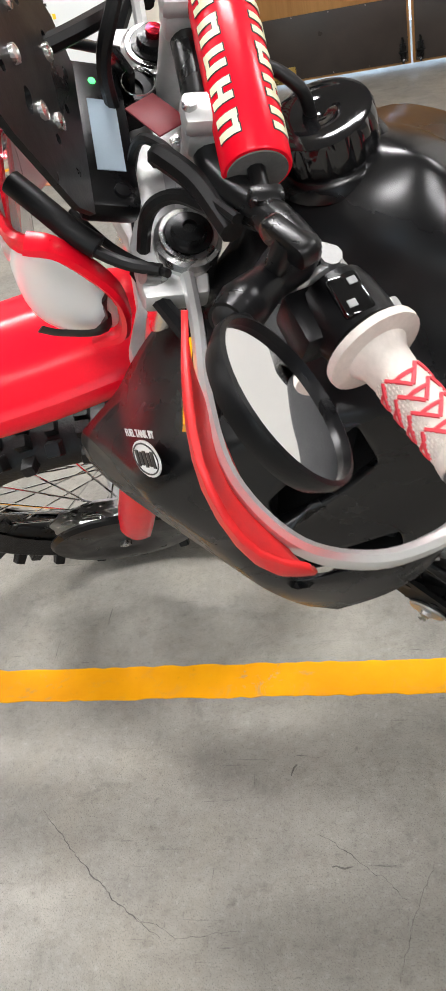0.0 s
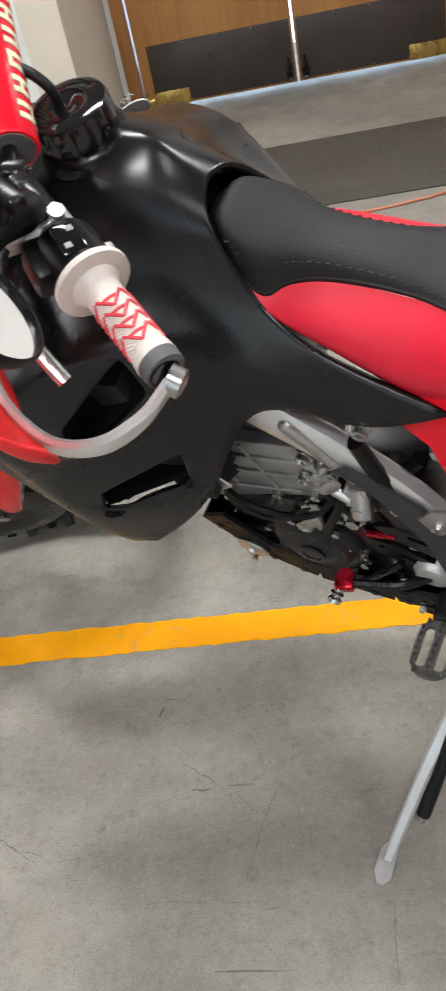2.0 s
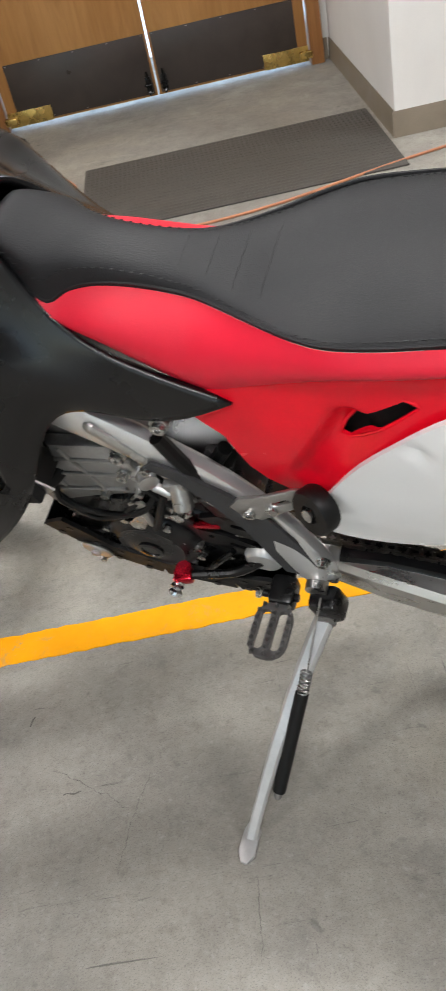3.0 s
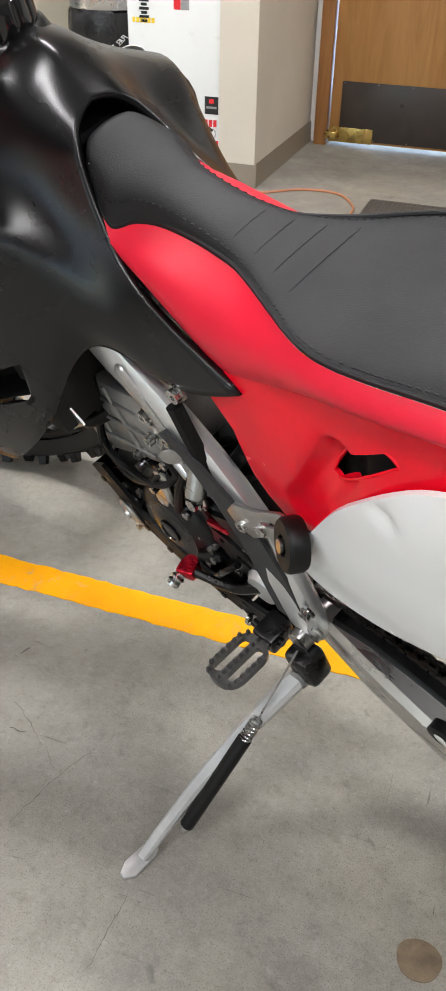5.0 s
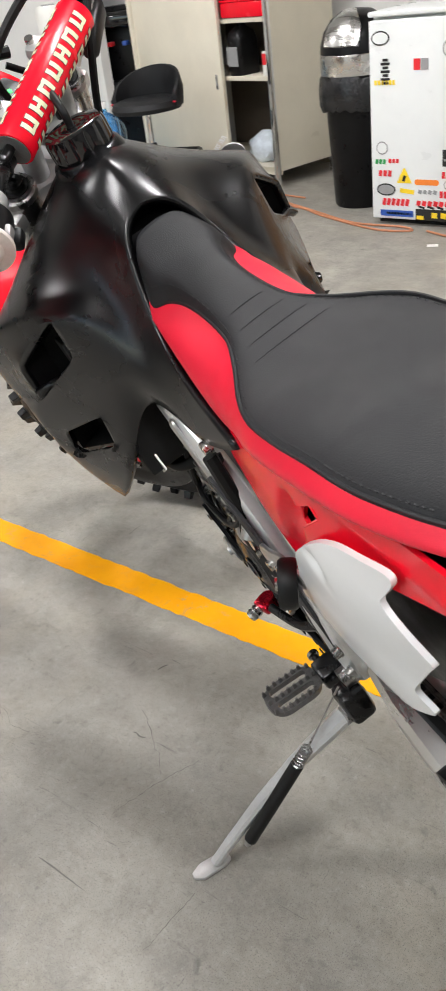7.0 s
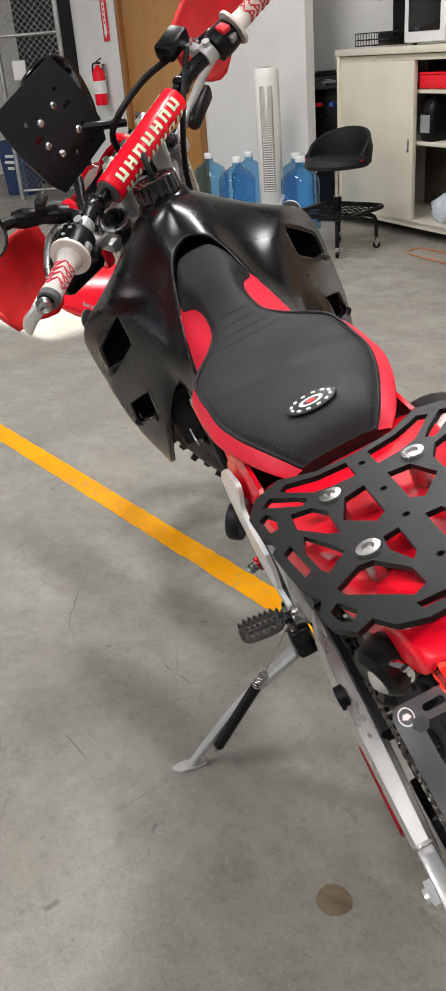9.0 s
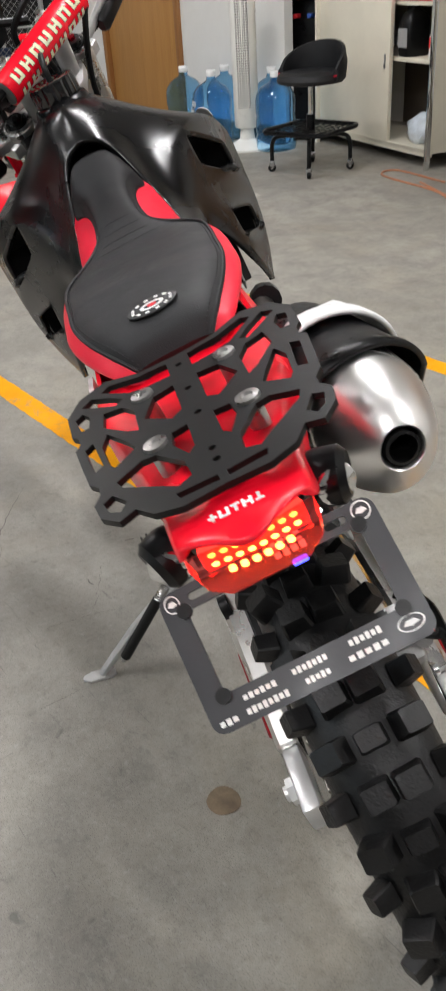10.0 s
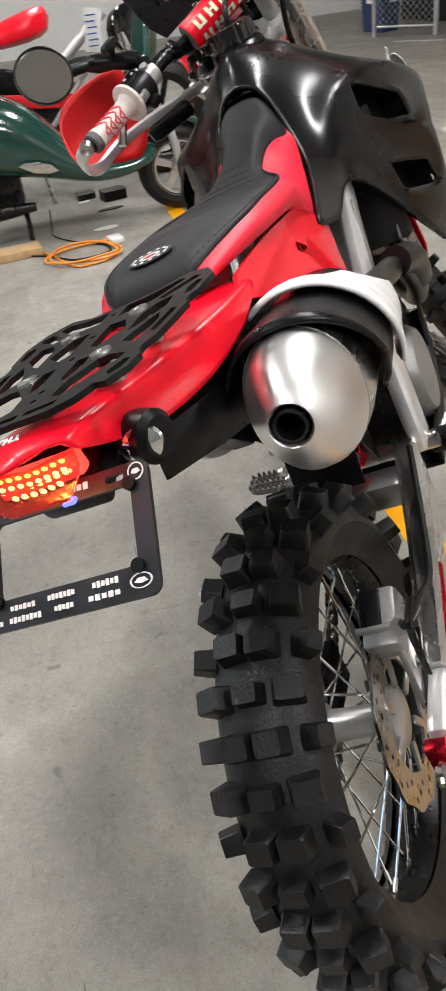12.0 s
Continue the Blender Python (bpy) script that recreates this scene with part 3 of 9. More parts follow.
def chain_link():
    root = thing("chain_link_gate", "galvanised chain-link gate between two steel posts", "fence", kind="structure")
    p, q = Vector((-7.05, 4.22, 0)), Vector((-6.60, 4.66, 0))
    for a in (p, q):
        part("post", add_cyl(bm_(), a, a + Vector((0, 0, 2.3)), 0.024, seg=14), GALV, root)
    d = (q - p).normalized()
    ln = (q - p).length
    for z in (0.09, 0.75, 1.5, 2.2):
        part("rail", add_cyl(bm_(), p + V(0, 0, z), q + V(0, 0, z), 0.013, seg=10), GALV, root)
    bm = bm_()
    for s in (1, -1):
        k = -2.2
        while k < ln + 2.2:
            a, b = (k, 0.1), (k + s * 2.1, 2.2)
            t0, t1 = sorted(((0.03 - a[0]) / (b[0] - a[0]), (ln - 0.03 - a[0]) / (b[0] - a[0])))
            t0, t1 = max(0, t0), min(1, t1)
            if t1 - t0 > 0.01:
                pt = [p + d * (a[0] + (b[0] - a[0]) * t) + V(0, 0, a[1] + (b[1] - a[1]) * t) for t in (t0, t1)]
                add_cyl(bm, pt[0], pt[1], 0.0022, seg=5)
            k += 0.062
    tagged(part("wire_mesh", bm, GALV, root), kind="stuff")
    part("notice", add_box(bm_(), p + d * 0.2 + V(0, -0.012, 1.2), (0.13, 0.004, 0.17), Matrix.Rotation(math.atan2(d.y, d.x), 4, "Z")), PAPER, root, "small paper notice with black print")
    part("sill_plate", add_box(bm_(), (-6.5, 4.5, 0.006), (0.5, 0.30, 0.012), Matrix.Rotation(math.atan2(d.y, d.x), 4, "Z"), 0.003), GALV, root)


chain_link()
# added near-black sheet stands for the dark depth behind the gate
solid("storage_backing", add_box(bm_(), (-7.4, 5.2, 1.1), (1.4, 0.06, 2.2), Matrix.Rotation(radians(20), 4, "Z")), DARKGAP, "black sheet standing for the dark space behind the gate", "backdrop", "structure")


def extinguisher():
    root = thing("fire_extinguisher", "red fire extinguisher hanging on the white wall", "fire extinguisher", pose(-6.12, 4.755, 0.85))
    part("cylinder", add_lathe(bm_(), (0, 0, 0), (0, 0, 1), [(0.048, 0), (0.058, 0.01), (0.058, 0.27), (0.045, 0.305), (0.02, 0.325), (0.018, 0.345)], 20), RED, root)
    part("label", add_lathe(bm_(), (0, 0, 0.1), (0, 0, 1), [(0.0588, 0), (0.0588, 0.11)], 20, False), PAPER, root, "white instruction label")
    bm = add_box(bm_(), (0.01, 0, 0.36), (0.07, 0.02, 0.02), bev=0.004)
    add_box(bm, (0.03, 0, 0.385), (0.09, 0.016, 0.008), Matrix.Rotation(-0.3, 4, "Y"), 0.002)
    part("valve", bm, BLKSATIN, root)
    part("hose", add_tube(bm_(), [(-0.02, 0, 0.36), (-0.09, 0, 0.34), (-0.10, 0, 0.2), (-0.085, 0, 0.06)], 0.009, 8), RUBBER, root)
    part("tag", add_box(bm_(), (-0.07, -0.05, 0.26), (0.05, 0.002, 0.10)), PAPER, root)
    part("bracket", add_box(bm_(), (0, 0.068, 0.2), (0.04, 0.02, 0.3)), STEEL, root)


extinguisher()
root = thing("arrow_sign", "tall red and white fire extinguisher arrow sign on the wall", "sign")
part("board", add_box(bm_(), (-6.02, 4.832, 1.66), (0.10, 0.006, 0.56), bev=0.001), REDINK, root)
bm = add_slab(bm_(), [(-0.02, 0.26), (-0.02, -0.2), (-0.036, -0.2), (0, -0.255), (0.036, -0.2), (0.02, -0.2), (0.02, 0.26)], plane_m((-6.02, 4.8288, 1.66), (1, 0, 0), (0, -1, 0)), 0.002)
part("arrow", bm, WHITEINK, root)
bm = bm_()
for i in range(9):
    add_box(bm, (-6.02, 4.8262, 1.87 - i * 0.042), (0.018, 0.002, 0.026))
part("lettering_bars", bm, REDINK, root)


def blue_bin():
    root = thing("recycling_bin", "dark blue plastic recycling bin on the floor", "bin", pose(-7.45, 4.45, 0, 0, 0, 20))
    bm = bm_()
    add_loft(bm, [[(x * s, y * s, z) for x, y in rounded(0.36, 0.28, 0.03)] for s, z in ((0.82, 0), (1, 0.52), (1.06, 0.52), (1.06, 0.545), (0.97, 0.545), (0.8, 0.03))])
    part("tub", bm, BLUEBIN, root)
    bm = bm_()
    for i, (w, z) in enumerate(((0.12, 0.40), (0.15, 0.34), (0.09, 0.28))):
        part("print_bar", add_box(bm_(), (0.188, 0.0, z), (0.004, w, 0.03), Matrix.Rotation(radians(8), 4, "Y")), WHITEINK, root)
        part("print_bar", add_box(bm_(), (0.0, -0.148, z), (w, 0.004, 0.03)), WHITEINK, root)


blue_bin()


# ---- fridge with stickers
def fridge():
    x0, x1, y, h = -0.957, -0.488, 4.130, 0.935
    w = x1 - x0
    root = thing("mini_fridge", "white compact fridge covered with stickers, standing on the concrete", "fridge")
    part("body", add_box(bm_(), ((x0 + x1) / 2, y + 0.26, h / 2 + 0.008), (w, 0.42, h - 0.016), bev=0.006), FRIDGEM, root)
    door = part("door", add_box(bm_(), ((x0 + x1) / 2, y + 0.022, h / 2 + 0.004), (w, 0.044, h - 0.05), bev=0.008, seg=3), FRIDGEM, root)
    part("top_cap", add_box(bm_(), ((x0 + x1) / 2, y + 0.235, h + 0.003), (w + 0.006, 0.47, 0.022), bev=0.006), FRIDGEM, root)
    # inset strip whose near-black colour holds the shade under the fridge
    part("plinth", add_box(bm_(), ((x0 + x1) / 2, y + 0.25, 0.006), (w - 0.03, 0.4, 0.012)), DARKGAP, root)
    yy = y - 0.0012

    def at(u, v):
        return x0 + u * w, h - 0.012 - v * (h - 0.03)

    def patch(u, v, sw, sh, mat, turn=0.0, lift=0.0):
        x, z = at(u, v)
        part("sticker", add_box(bm_(), (x, yy - lift, z), (sw * w, 0.0016, sh * h), Matrix.Rotation(radians(turn), 4, "Y")), mat, door)

    def oval(u, v, rx, ry, mat, inner=None):
        x, z = at(u, v)
        bm = add_slab(bm_(), disc(rx * w, ry * w), plane_m((x, yy, z), (1, 0, 0), (0, -1, 0)), 0.001)
        part("sticker", bm, mat, door)
        if inner:
            bm = add_slab(bm_(), disc(rx * w * 0.85, ry * w * 0.8), plane_m((x, yy - 0.0011, z), (1, 0, 0), (0, -1, 0)), 0.0006)
            part("sticker", bm, inner, door)

    def bars(u, v, sw, sh, mat, n, slant=0.0):
        x, z = at(u, v)
        for i in range(n):
            part("sticker", add_box(bm_(), (x + (i - (n - 1) / 2) * sw * w / n, yy, z), (sw * w / n * 0.72, 0.0016, sh * h), Matrix.Rotation(radians(slant), 4, "Y")), mat, door)

    oval(0.13, 0.09, 0.10, 0.065, BLACKINK, FRIDGEM)
    bars(0.13, 0.09, 0.15, 0.018, GREYINK, 5)
    patch(0.87, 0.05, 0.08, 0.055, BLACKINK)
    oval(0.86, 0.15, 0.075, 0.08, GREYINK, FRIDGEM)
    for i in range(7):
        patch(0.18, 0.19 + 0.018 * i, 0.10 if i % 2 else 0.06, 0.012, BLACKINK)
    bars(0.17, 0.295, 0.24, 0.022, YELLOWINK, 6)
    patch(0.52, 0.215, 0.07, 0.05, REDINK)
    patch(0.60, 0.215, 0.08, 0.05, GREYINK)
    oval(0.13, 0.615, 0.065, 0.065, GREYINK, FRIDGEM)
    bars(0.11, 0.685, 0.13, 0.024, GREENINK, 3, 12)
    bars(0.26, 0.68, 0.13, 0.02, REDINK, 3, 12)
    bars(0.16, 0.745, 0.16, 0.03, REDINK, 3, 8)
    x, z = at(0.38, 0.755)
    bm = add_slab(bm_(), [(-0.040, -0.034), (0.040, -0.034), (0.004, 0.036), (-0.004, 0.036)], plane_m((x, yy, z), (1, 0, 0), (0, -1, 0)), 0.001)
    part("sticker", bm, YELLOWINK, door)
    patch(0.38, 0.768, 0.03, 0.03, BLACKINK, 20, 0.0015)
    bm = add_slab(bm_(), rounded(0.125, 0.026, 0.012), plane_m((at(0.63, 0.785)[0], yy, at(0.63, 0.785)[1]), (1, 0, 0), (0, -1, 0)), 0.001)
    part("sticker", bm, ORANGEINK, door)
    bars(0.67, 0.785, 0.16, 0.010, BLACKINK, 5)
    oval(0.17, 0.83, 0.11, 0.062, BLACKINK, GREYINK)
    bars(0.17, 0.83, 0.14, 0.016, WHITEINK, 4, 8)
    patch(0.41, 0.835, 0.16, 0.022, YELLOWINK, 6)
    bars(0.64, 0.835, 0.22, 0.02, GREYINK, 4, 15)
    bars(0.28, 0.895, 0.32, 0.036, REDINK, 6, 14)
    bars(0.73, 0.895, 0.44, 0.026, REDINK, 7, 14)
    bars(0.73, 0.915, 0.42, 0.010, BLACKINK, 4, 14)
    bars(0.86, 0.745, 0.14, 0.032, REDINK, 3)
    bars(0.86, 0.845, 0.18, 0.034, REDINK, 4)
    oval(0.87, 0.795, 0.05, 0.05, GREYINK, FRIDGEM)
    patch(0.87, 0.66, 0.14, 0.08, BLACKINK)
    patch(0.87, 0.64, 0.05, 0.02, REDINK, 0, 0.0012)
    patch(0.87, 0.67, 0.11, 0.010, GREYINK, 0, 0.0012)
    patch(0.29, 0.955, 0.38, 0.032, BLUEINK)
    bars(0.31, 0.955, 0.28, 0.012, WHITEINK, 8)
    patch(0.74, 0.955, 0.46, 0.058, BLACKINK)
    for i, u in enumerate((0.72, 0.82, 0.92)):
        patch(u, 0.955, 0.06, 0.028, YELLOWINK, 10 * i, 0.0012)
    patch(0.56, 0.97, 0.08, 0.02, YELLOWINK, 0, 0.0012)


fridge()


def trash_can():
    root = thing("trash_can", "tall black trash can with steel band and hanging bag", "bin", pose(-1.225, 4.50, 0) @ Matrix.Scale(1.10, 4))
    part("body", add_lathe(bm_(), (0, 0, 0), (0, 0, 1), [(0.125, 0), (0.132, 0.01), (0.165, 0.60), (0.168, 0.61)], 32), BLK, root)
    part("band", add_lathe(bm_(), (0, 0, 0.60), (0, 0, 1), [(0.174, 0), (0.176, 0.005), (0.176, 0.085), (0.172, 0.09)], 40), ALUBR, root, "brushed steel band")
    rng = random.Random(3)
    bm = bm_()
    prof = [(0.170, 0.60), (0.178, 0.58), (0.184, 0.53), (0.188, 0.48), (0.180, 0.455), (0.170, 0.46)]
    rings = []
    for r, z in prof:
        rings.append([(math.cos(a) * (r + rng.uniform(-1, 1) * 0.007), math.sin(a) * (r + rng.uniform(-1, 1) * 0.007), z + rng.uniform(-1, 1) * 0.012) for a in (2 * math.pi * i / 44 for i in range(44))])
    add_loft(bm, rings, False)
    part("bag", bm, BAGM, root, "crumpled black plastic bag hanging over the rim", 60)
    lid = part("lid", add_lathe(bm_(), (0, 0, 0.69), (0, 0, 1), [(0.174, 0), (0.172, 0.03), (0.155, 0.085), (0.12, 0.135), (0.07, 0.165), (0.0005, 0.175)], 36), BLK, root)
    bm = bm_()
    rings = []
    for i in range(9):
        v = i / 8
        a = radians(12 + 62 * v)
        row = []
        for k in range(9):
            u = (k / 8 - 0.5) * (1.25 - 0.5 * abs(v - 0.45))
            r = 0.181
            row.append((math.sin(u) * r * math.cos(a) * 1.02, -math.cos(u) * r * math.cos(a) * 1.0, 0.69 + math.sin(a) * 0.182))
        rings.append(row)
    add_loft(bm, rings, False, False)
    r = bmesh.ops.extrude_face_region(bm, geom=bm.faces[:])
    bmesh.ops.translate(bm, verts=[g for g in r["geom"] if isinstance(g, bmesh.types.BMVert)], vec=(0, 0.008, -0.008))
    part("flap", bm, ALUBR, lid, "silver swing flap")


trash_can()


# ---- cabinet
CABM = pose(-1.91, 4.695, 0, 0, 0, -12.5) @ Matrix.Scale(1.18, 4) @ pose(-1.119, 0.006, 0)


def cabinet():
    w, d, h = 1.125, 0.44, 1.0
    root = thing("storage_cabinet", "cream steel storage cabinet with one sliding door open, half full", "cabinet", CABM)
    bm = add_box(bm_(), (0.008, d / 2, 0.52), (0.016, d, 0.88))
    part("side_panel", bm, CREAMSTEEL, root)
    part("side_panel", add_box(bm_(), (w - 0.008, d / 2, 0.52), (0.016, d, 0.88)), CREAMSTEEL, root)
    # the cabinet's inner shade is put into the back panel's dark colour
    part("back_panel", add_box(bm_(), (w / 2, d - 0.008, 0.52), (w - 0.03, 0.012, 0.88)), SHADEDIN, root)
    part("top", add_box(bm_(), (w / 2, d / 2 - 0.006, 0.982), (w + 0.03, d + 0.03, 0.036), bev=0.004), CREAMSTEEL, root)
    part("bottom", add_box(bm_(), (w / 2, d / 2, 0.09), (w - 0.034, d, 0.02)), CREAMSTEEL, root)
    part("rail", add_box(bm_(), (w / 2, 0.012, 0.945), (w, 0.024, 0.03), bev=0.002), CREAMSTEEL, root)
    part("rail", add_box(bm_(), (w / 2, 0.012, 0.08), (w, 0.024, 0.035), bev=0.002), CREAMSTEEL, root)
    for z in (0.51, 0.775):
        part("shelf", add_box(bm_(), (w * 0.5, d / 2 + 0.02, z), (w - 0.036, d - 0.06, 0.022), bev=0.002), CREAMSTEEL, root)
    door = part("sliding_door", add_box(bm_(), (w * 0.335, 0.010, 0.515), (w * 0.64, 0.016, 0.84), bev=0.003), CREAMSTEEL, root)
    part("door_pull", add_box(bm_(), (w * 0.62, 0.0005, 0.50), (0.016, 0.003, 0.07), bev=0.001), STEEL, door, "recessed steel pull")
    part("door_pull", add_box(bm_(), (w * 0.05, 0.0005, 0.50), (0.014, 0.003, 0.05), bev=0.001), STEEL, door, "recessed steel pull")
    door2 = part("sliding_door", add_box(bm_(), (w * 0.335, 0.030, 0.515), (w * 0.62, 0.014, 0.84), bev=0.003), CREAMSTEEL, root)
    for x in (0.012, w - 0.006):
        part("post", add_box(bm_(), (x, -0.006, 0.49), (0.024, 0.024, 0.98), bev=0.003), CHROME if x > 0.5 else CREAMSTEEL, root, "bright steel corner post" if x > 0.5 else "")
    for x in (0.02, w - 0.02):
        part("foot", add_cyl(bm_(), (x, d - 0.03, 0), (x, d - 0.03, 0.09), 0.014, seg=12), STEEL, root)


cabinet()


def on_cabinet(x, y, z, turn=0):
    return CABM @ pose(x, y, z, 0, 0, turn)


# things on the cabinet and its shelves
root = thing("red_toolbox", "flat red plastic case on the upper shelf", "case", on_cabinet(0.90, 0.16, 0.787))
part("case", add_box(bm_(), (0, 0, 0.035), (0.34, 0.24, 0.07), bev=0.01), RED, root)
part("lid", add_box(bm_(), (0, 0, 0.075), (0.345, 0.245, 0.012), bev=0.004), RED, root)
root = thing("oil_jug", "black plastic oil jug with a pale label on the shelf", "bottle", on_cabinet(0.79, 0.12, 0.522))
bm = bm_()
add_loft(bm, [[(x * s, y * s, z) for x, y in rounded(0.11, 0.15, 0.03)] for s, z in ((0.92, 0), (1, 0.01), (1, 0.16), (0.8, 0.2), (0.3, 0.225), (0.28, 0.25))])
part("jug", bm, BLK, root)
part("label", add_box(bm_(), (0, -0.0765, 0.09), (0.08, 0.002, 0.09)), GREYINK, root)
part("cap", add_cyl(bm_(), (0, 0, 0.245), (0, 0, 0.262), 0.02, seg=16), BLK, root)
root = thing("carton", "small red and white carton on the shelf", "box", on_cabinet(1.02, 0.10, 0.522))
part("box", add_box(bm_(), (0, 0, 0.055), (0.06, 0.07, 0.11), bev=0.002), PAPER, root)
part("band", add_box(bm_(), (0, -0.0362, 0.075), (0.056, 0.002, 0.05)), REDINK, root)
root = thing("plastic_bag", "crumpled clear plastic bag on the lowest shelf", "bag", on_cabinet(0.92, 0.14, 0.101))
bm = bm_()
bmesh.ops.create_icosphere(bm, subdivisions=3, radius=1.0)
rng = random.Random(8)
for v in bm.verts:
    n = noise.noise(v.co * 2.4) * 0.22 + noise.noise(v.co * 6.0) * 0.10
    v.co = Vector((v.co.x * 0.13, v.co.y * 0.10, max(v.co.z, -0.72) * 0.085)) * (1 + n)
    v.co.z += 0.062
part("bag", bm, surface("milky_plastic", (0.62, 0.68, 0.74), 0.18, 0, 0.12, 30, 60, 0.3, dist=0.003), root, "", 60)


def microwave():
    root = thing("microwave", "white microwave oven with a black window on the cabinet", "microwave", on_cabinet(0.86, 0.20, 1.0, 0))
    part("body", add_box(bm_(), (0, 0, 0.14), (0.47, 0.36, 0.26), bev=0.008), WHITEP, root)
    door = part("door", add_box(bm_(), (-0.05, -0.188, 0.14), (0.34, 0.016, 0.25), bev=0.004), WHITEP, root)
    part("window", add_box(bm_(), (-0.05, -0.1975, 0.145), (0.26, 0.004, 0.16), bev=0.001), GLOSSBLK, door, "dark glass window")
    part("control_panel", add_box(bm_(), (0.178, -0.188, 0.14), (0.10, 0.014, 0.25), bev=0.003), WHITEP, root)
    for i in range(4):
        part("foot", add_cyl(bm_(), (-0.2 + 0.4 * (i % 2), -0.14 + 0.28 * (i // 2), 0), (-0.2 + 0.4 * (i % 2), -0.14 + 0.28 * (i // 2), 0.012), 0.012, seg=10), BLK, root)


microwave()


def coffee_corner():
    root = thing("wire_basket", "black wire pod basket on the cabinet", "basket", on_cabinet(0.26, 0.16, 1.0))
    for z in (0.01, 0.04, 0.075):
        part("hoop", add_tube(bm_(), [(x, y, z) for x, y in rounded(0.36, 0.2, 0.03, 3)] + [(0.18, 0.07, z)], 0.003, 6, 2), BLKSATIN, root)
    for i in range(22):
        x = -0.17 + 0.34 * i / 21
        for y in (-0.1, 0.1):
            part("wire", add_cyl(bm_(), (x, y, 0.008), (x, y, 0.076), 0.0016, seg=5), BLKSATIN, root)
    root = thing("coffee_maker", "black plastic coffee maker on the cabinet", "coffee maker", on_cabinet(0.30, 0.20, 1.0))
    part("base", add_box(bm_(), (0, 0, 0.045), (0.15, 0.16, 0.066), bev=0.012), BLK, root)
    part("column", add_box(bm_(), (0, 0.05, 0.16), (0.13, 0.07, 0.2), bev=0.01), BLK, root)
    part("head", add_box(bm_(), (0, 0, 0.28), (0.16, 0.19, 0.09), bev=0.018), BLK, root)


coffee_corner()


def water_cooler():
    root = thing("water_cooler", "black floor-standing water cooler with a red tap", "water cooler", pose(-3.40, 5.10, 0, 0, 0, 20) @ Matrix.Scale(1.12, 4))
    bm = bm_()
    sec = [(-0.15, 0.16), (0.15, 0.16), (0.15, -0.13), (-0.15, -0.13)]
    add_box(bm, (0, 0, 0.27), (0.28, 0.30, 0.52), bev=0.012)
    part("cabinet", bm, BLK, root)
    part("tower", add_box(bm_(), (0, 0.05, 0.68), (0.28, 0.2, 0.30), bev=0.012), BLK, root)
    part("top", add_box(bm_(), (0, 0.0, 0.865), (0.29, 0.31, 0.085), bev=0.025, seg=3), GLOSSBLK, root)
    part("collar", add_lathe(bm_(), (0, 0, 0.905), (0, 0, 1), [(0.11, 0), (0.115, 0.01), (0.09, 0.03)], 24), BLK, root)
    part("tap", add_box(bm_(), (-0.05, -0.075, 0.735), (0.03, 0.06, 0.025), bev=0.005), REDINK, root, "red hot tap")
    part("tap", add_box(bm_(), (0.05, -0.075, 0.735), (0.03, 0.06, 0.025), bev=0.005), BLUEINK, root, "blue cold tap")


water_cooler()


def bottle():
    root = thing("water_bottle", "empty clear blue five gallon water bottle on the floor", "bottle", pose(0, 0, -9), "water bottles")
    prof = [(0.10, 0.0), (0.128, 0.012), (0.134, 0.03), (0.134, 0.09), (0.128, 0.10), (0.128, 0.115), (0.134, 0.125), (0.134, 0.20), (0.128, 0.21), (0.128, 0.225), (0.134, 0.235), (0.134, 0.31),
            (0.128, 0.345), (0.10, 0.385), (0.06, 0.41), (0.032, 0.425), (0.029, 0.46)]
    inner = [(r - 0.0022, max(h, 0.004)) for r, h in reversed(prof)]
    part("shell", add_lathe(bm_(), (0, 0, 0), (0, 0, 1), prof + inner, 36), WATERPLASTIC, root).visible_shadow = False
    part("cap", add_lathe(bm_(), (0, 0, 0.447), (0, 0, 1), [(0.031, 0), (0.033, 0.004), (0.033, 0.034), (0.030, 0.038)], 20), WHITEP, root, "white plastic cap")
    return root


first = bottle()
for bx, by, turn in ((-4.17, 4.50, 0), (-3.72, 4.42, 40), (-3.89, 4.68, 80), (-3.22, 4.60, 120), (-3.42, 4.74, 200)):
    copy_thing(first, pose(bx, by, 0.0005, 0, 0, turn) @ Matrix.Scale(1.08, 4))
for o in (*first.children_recursive, first):
    bpy.data.objects.remove(o)


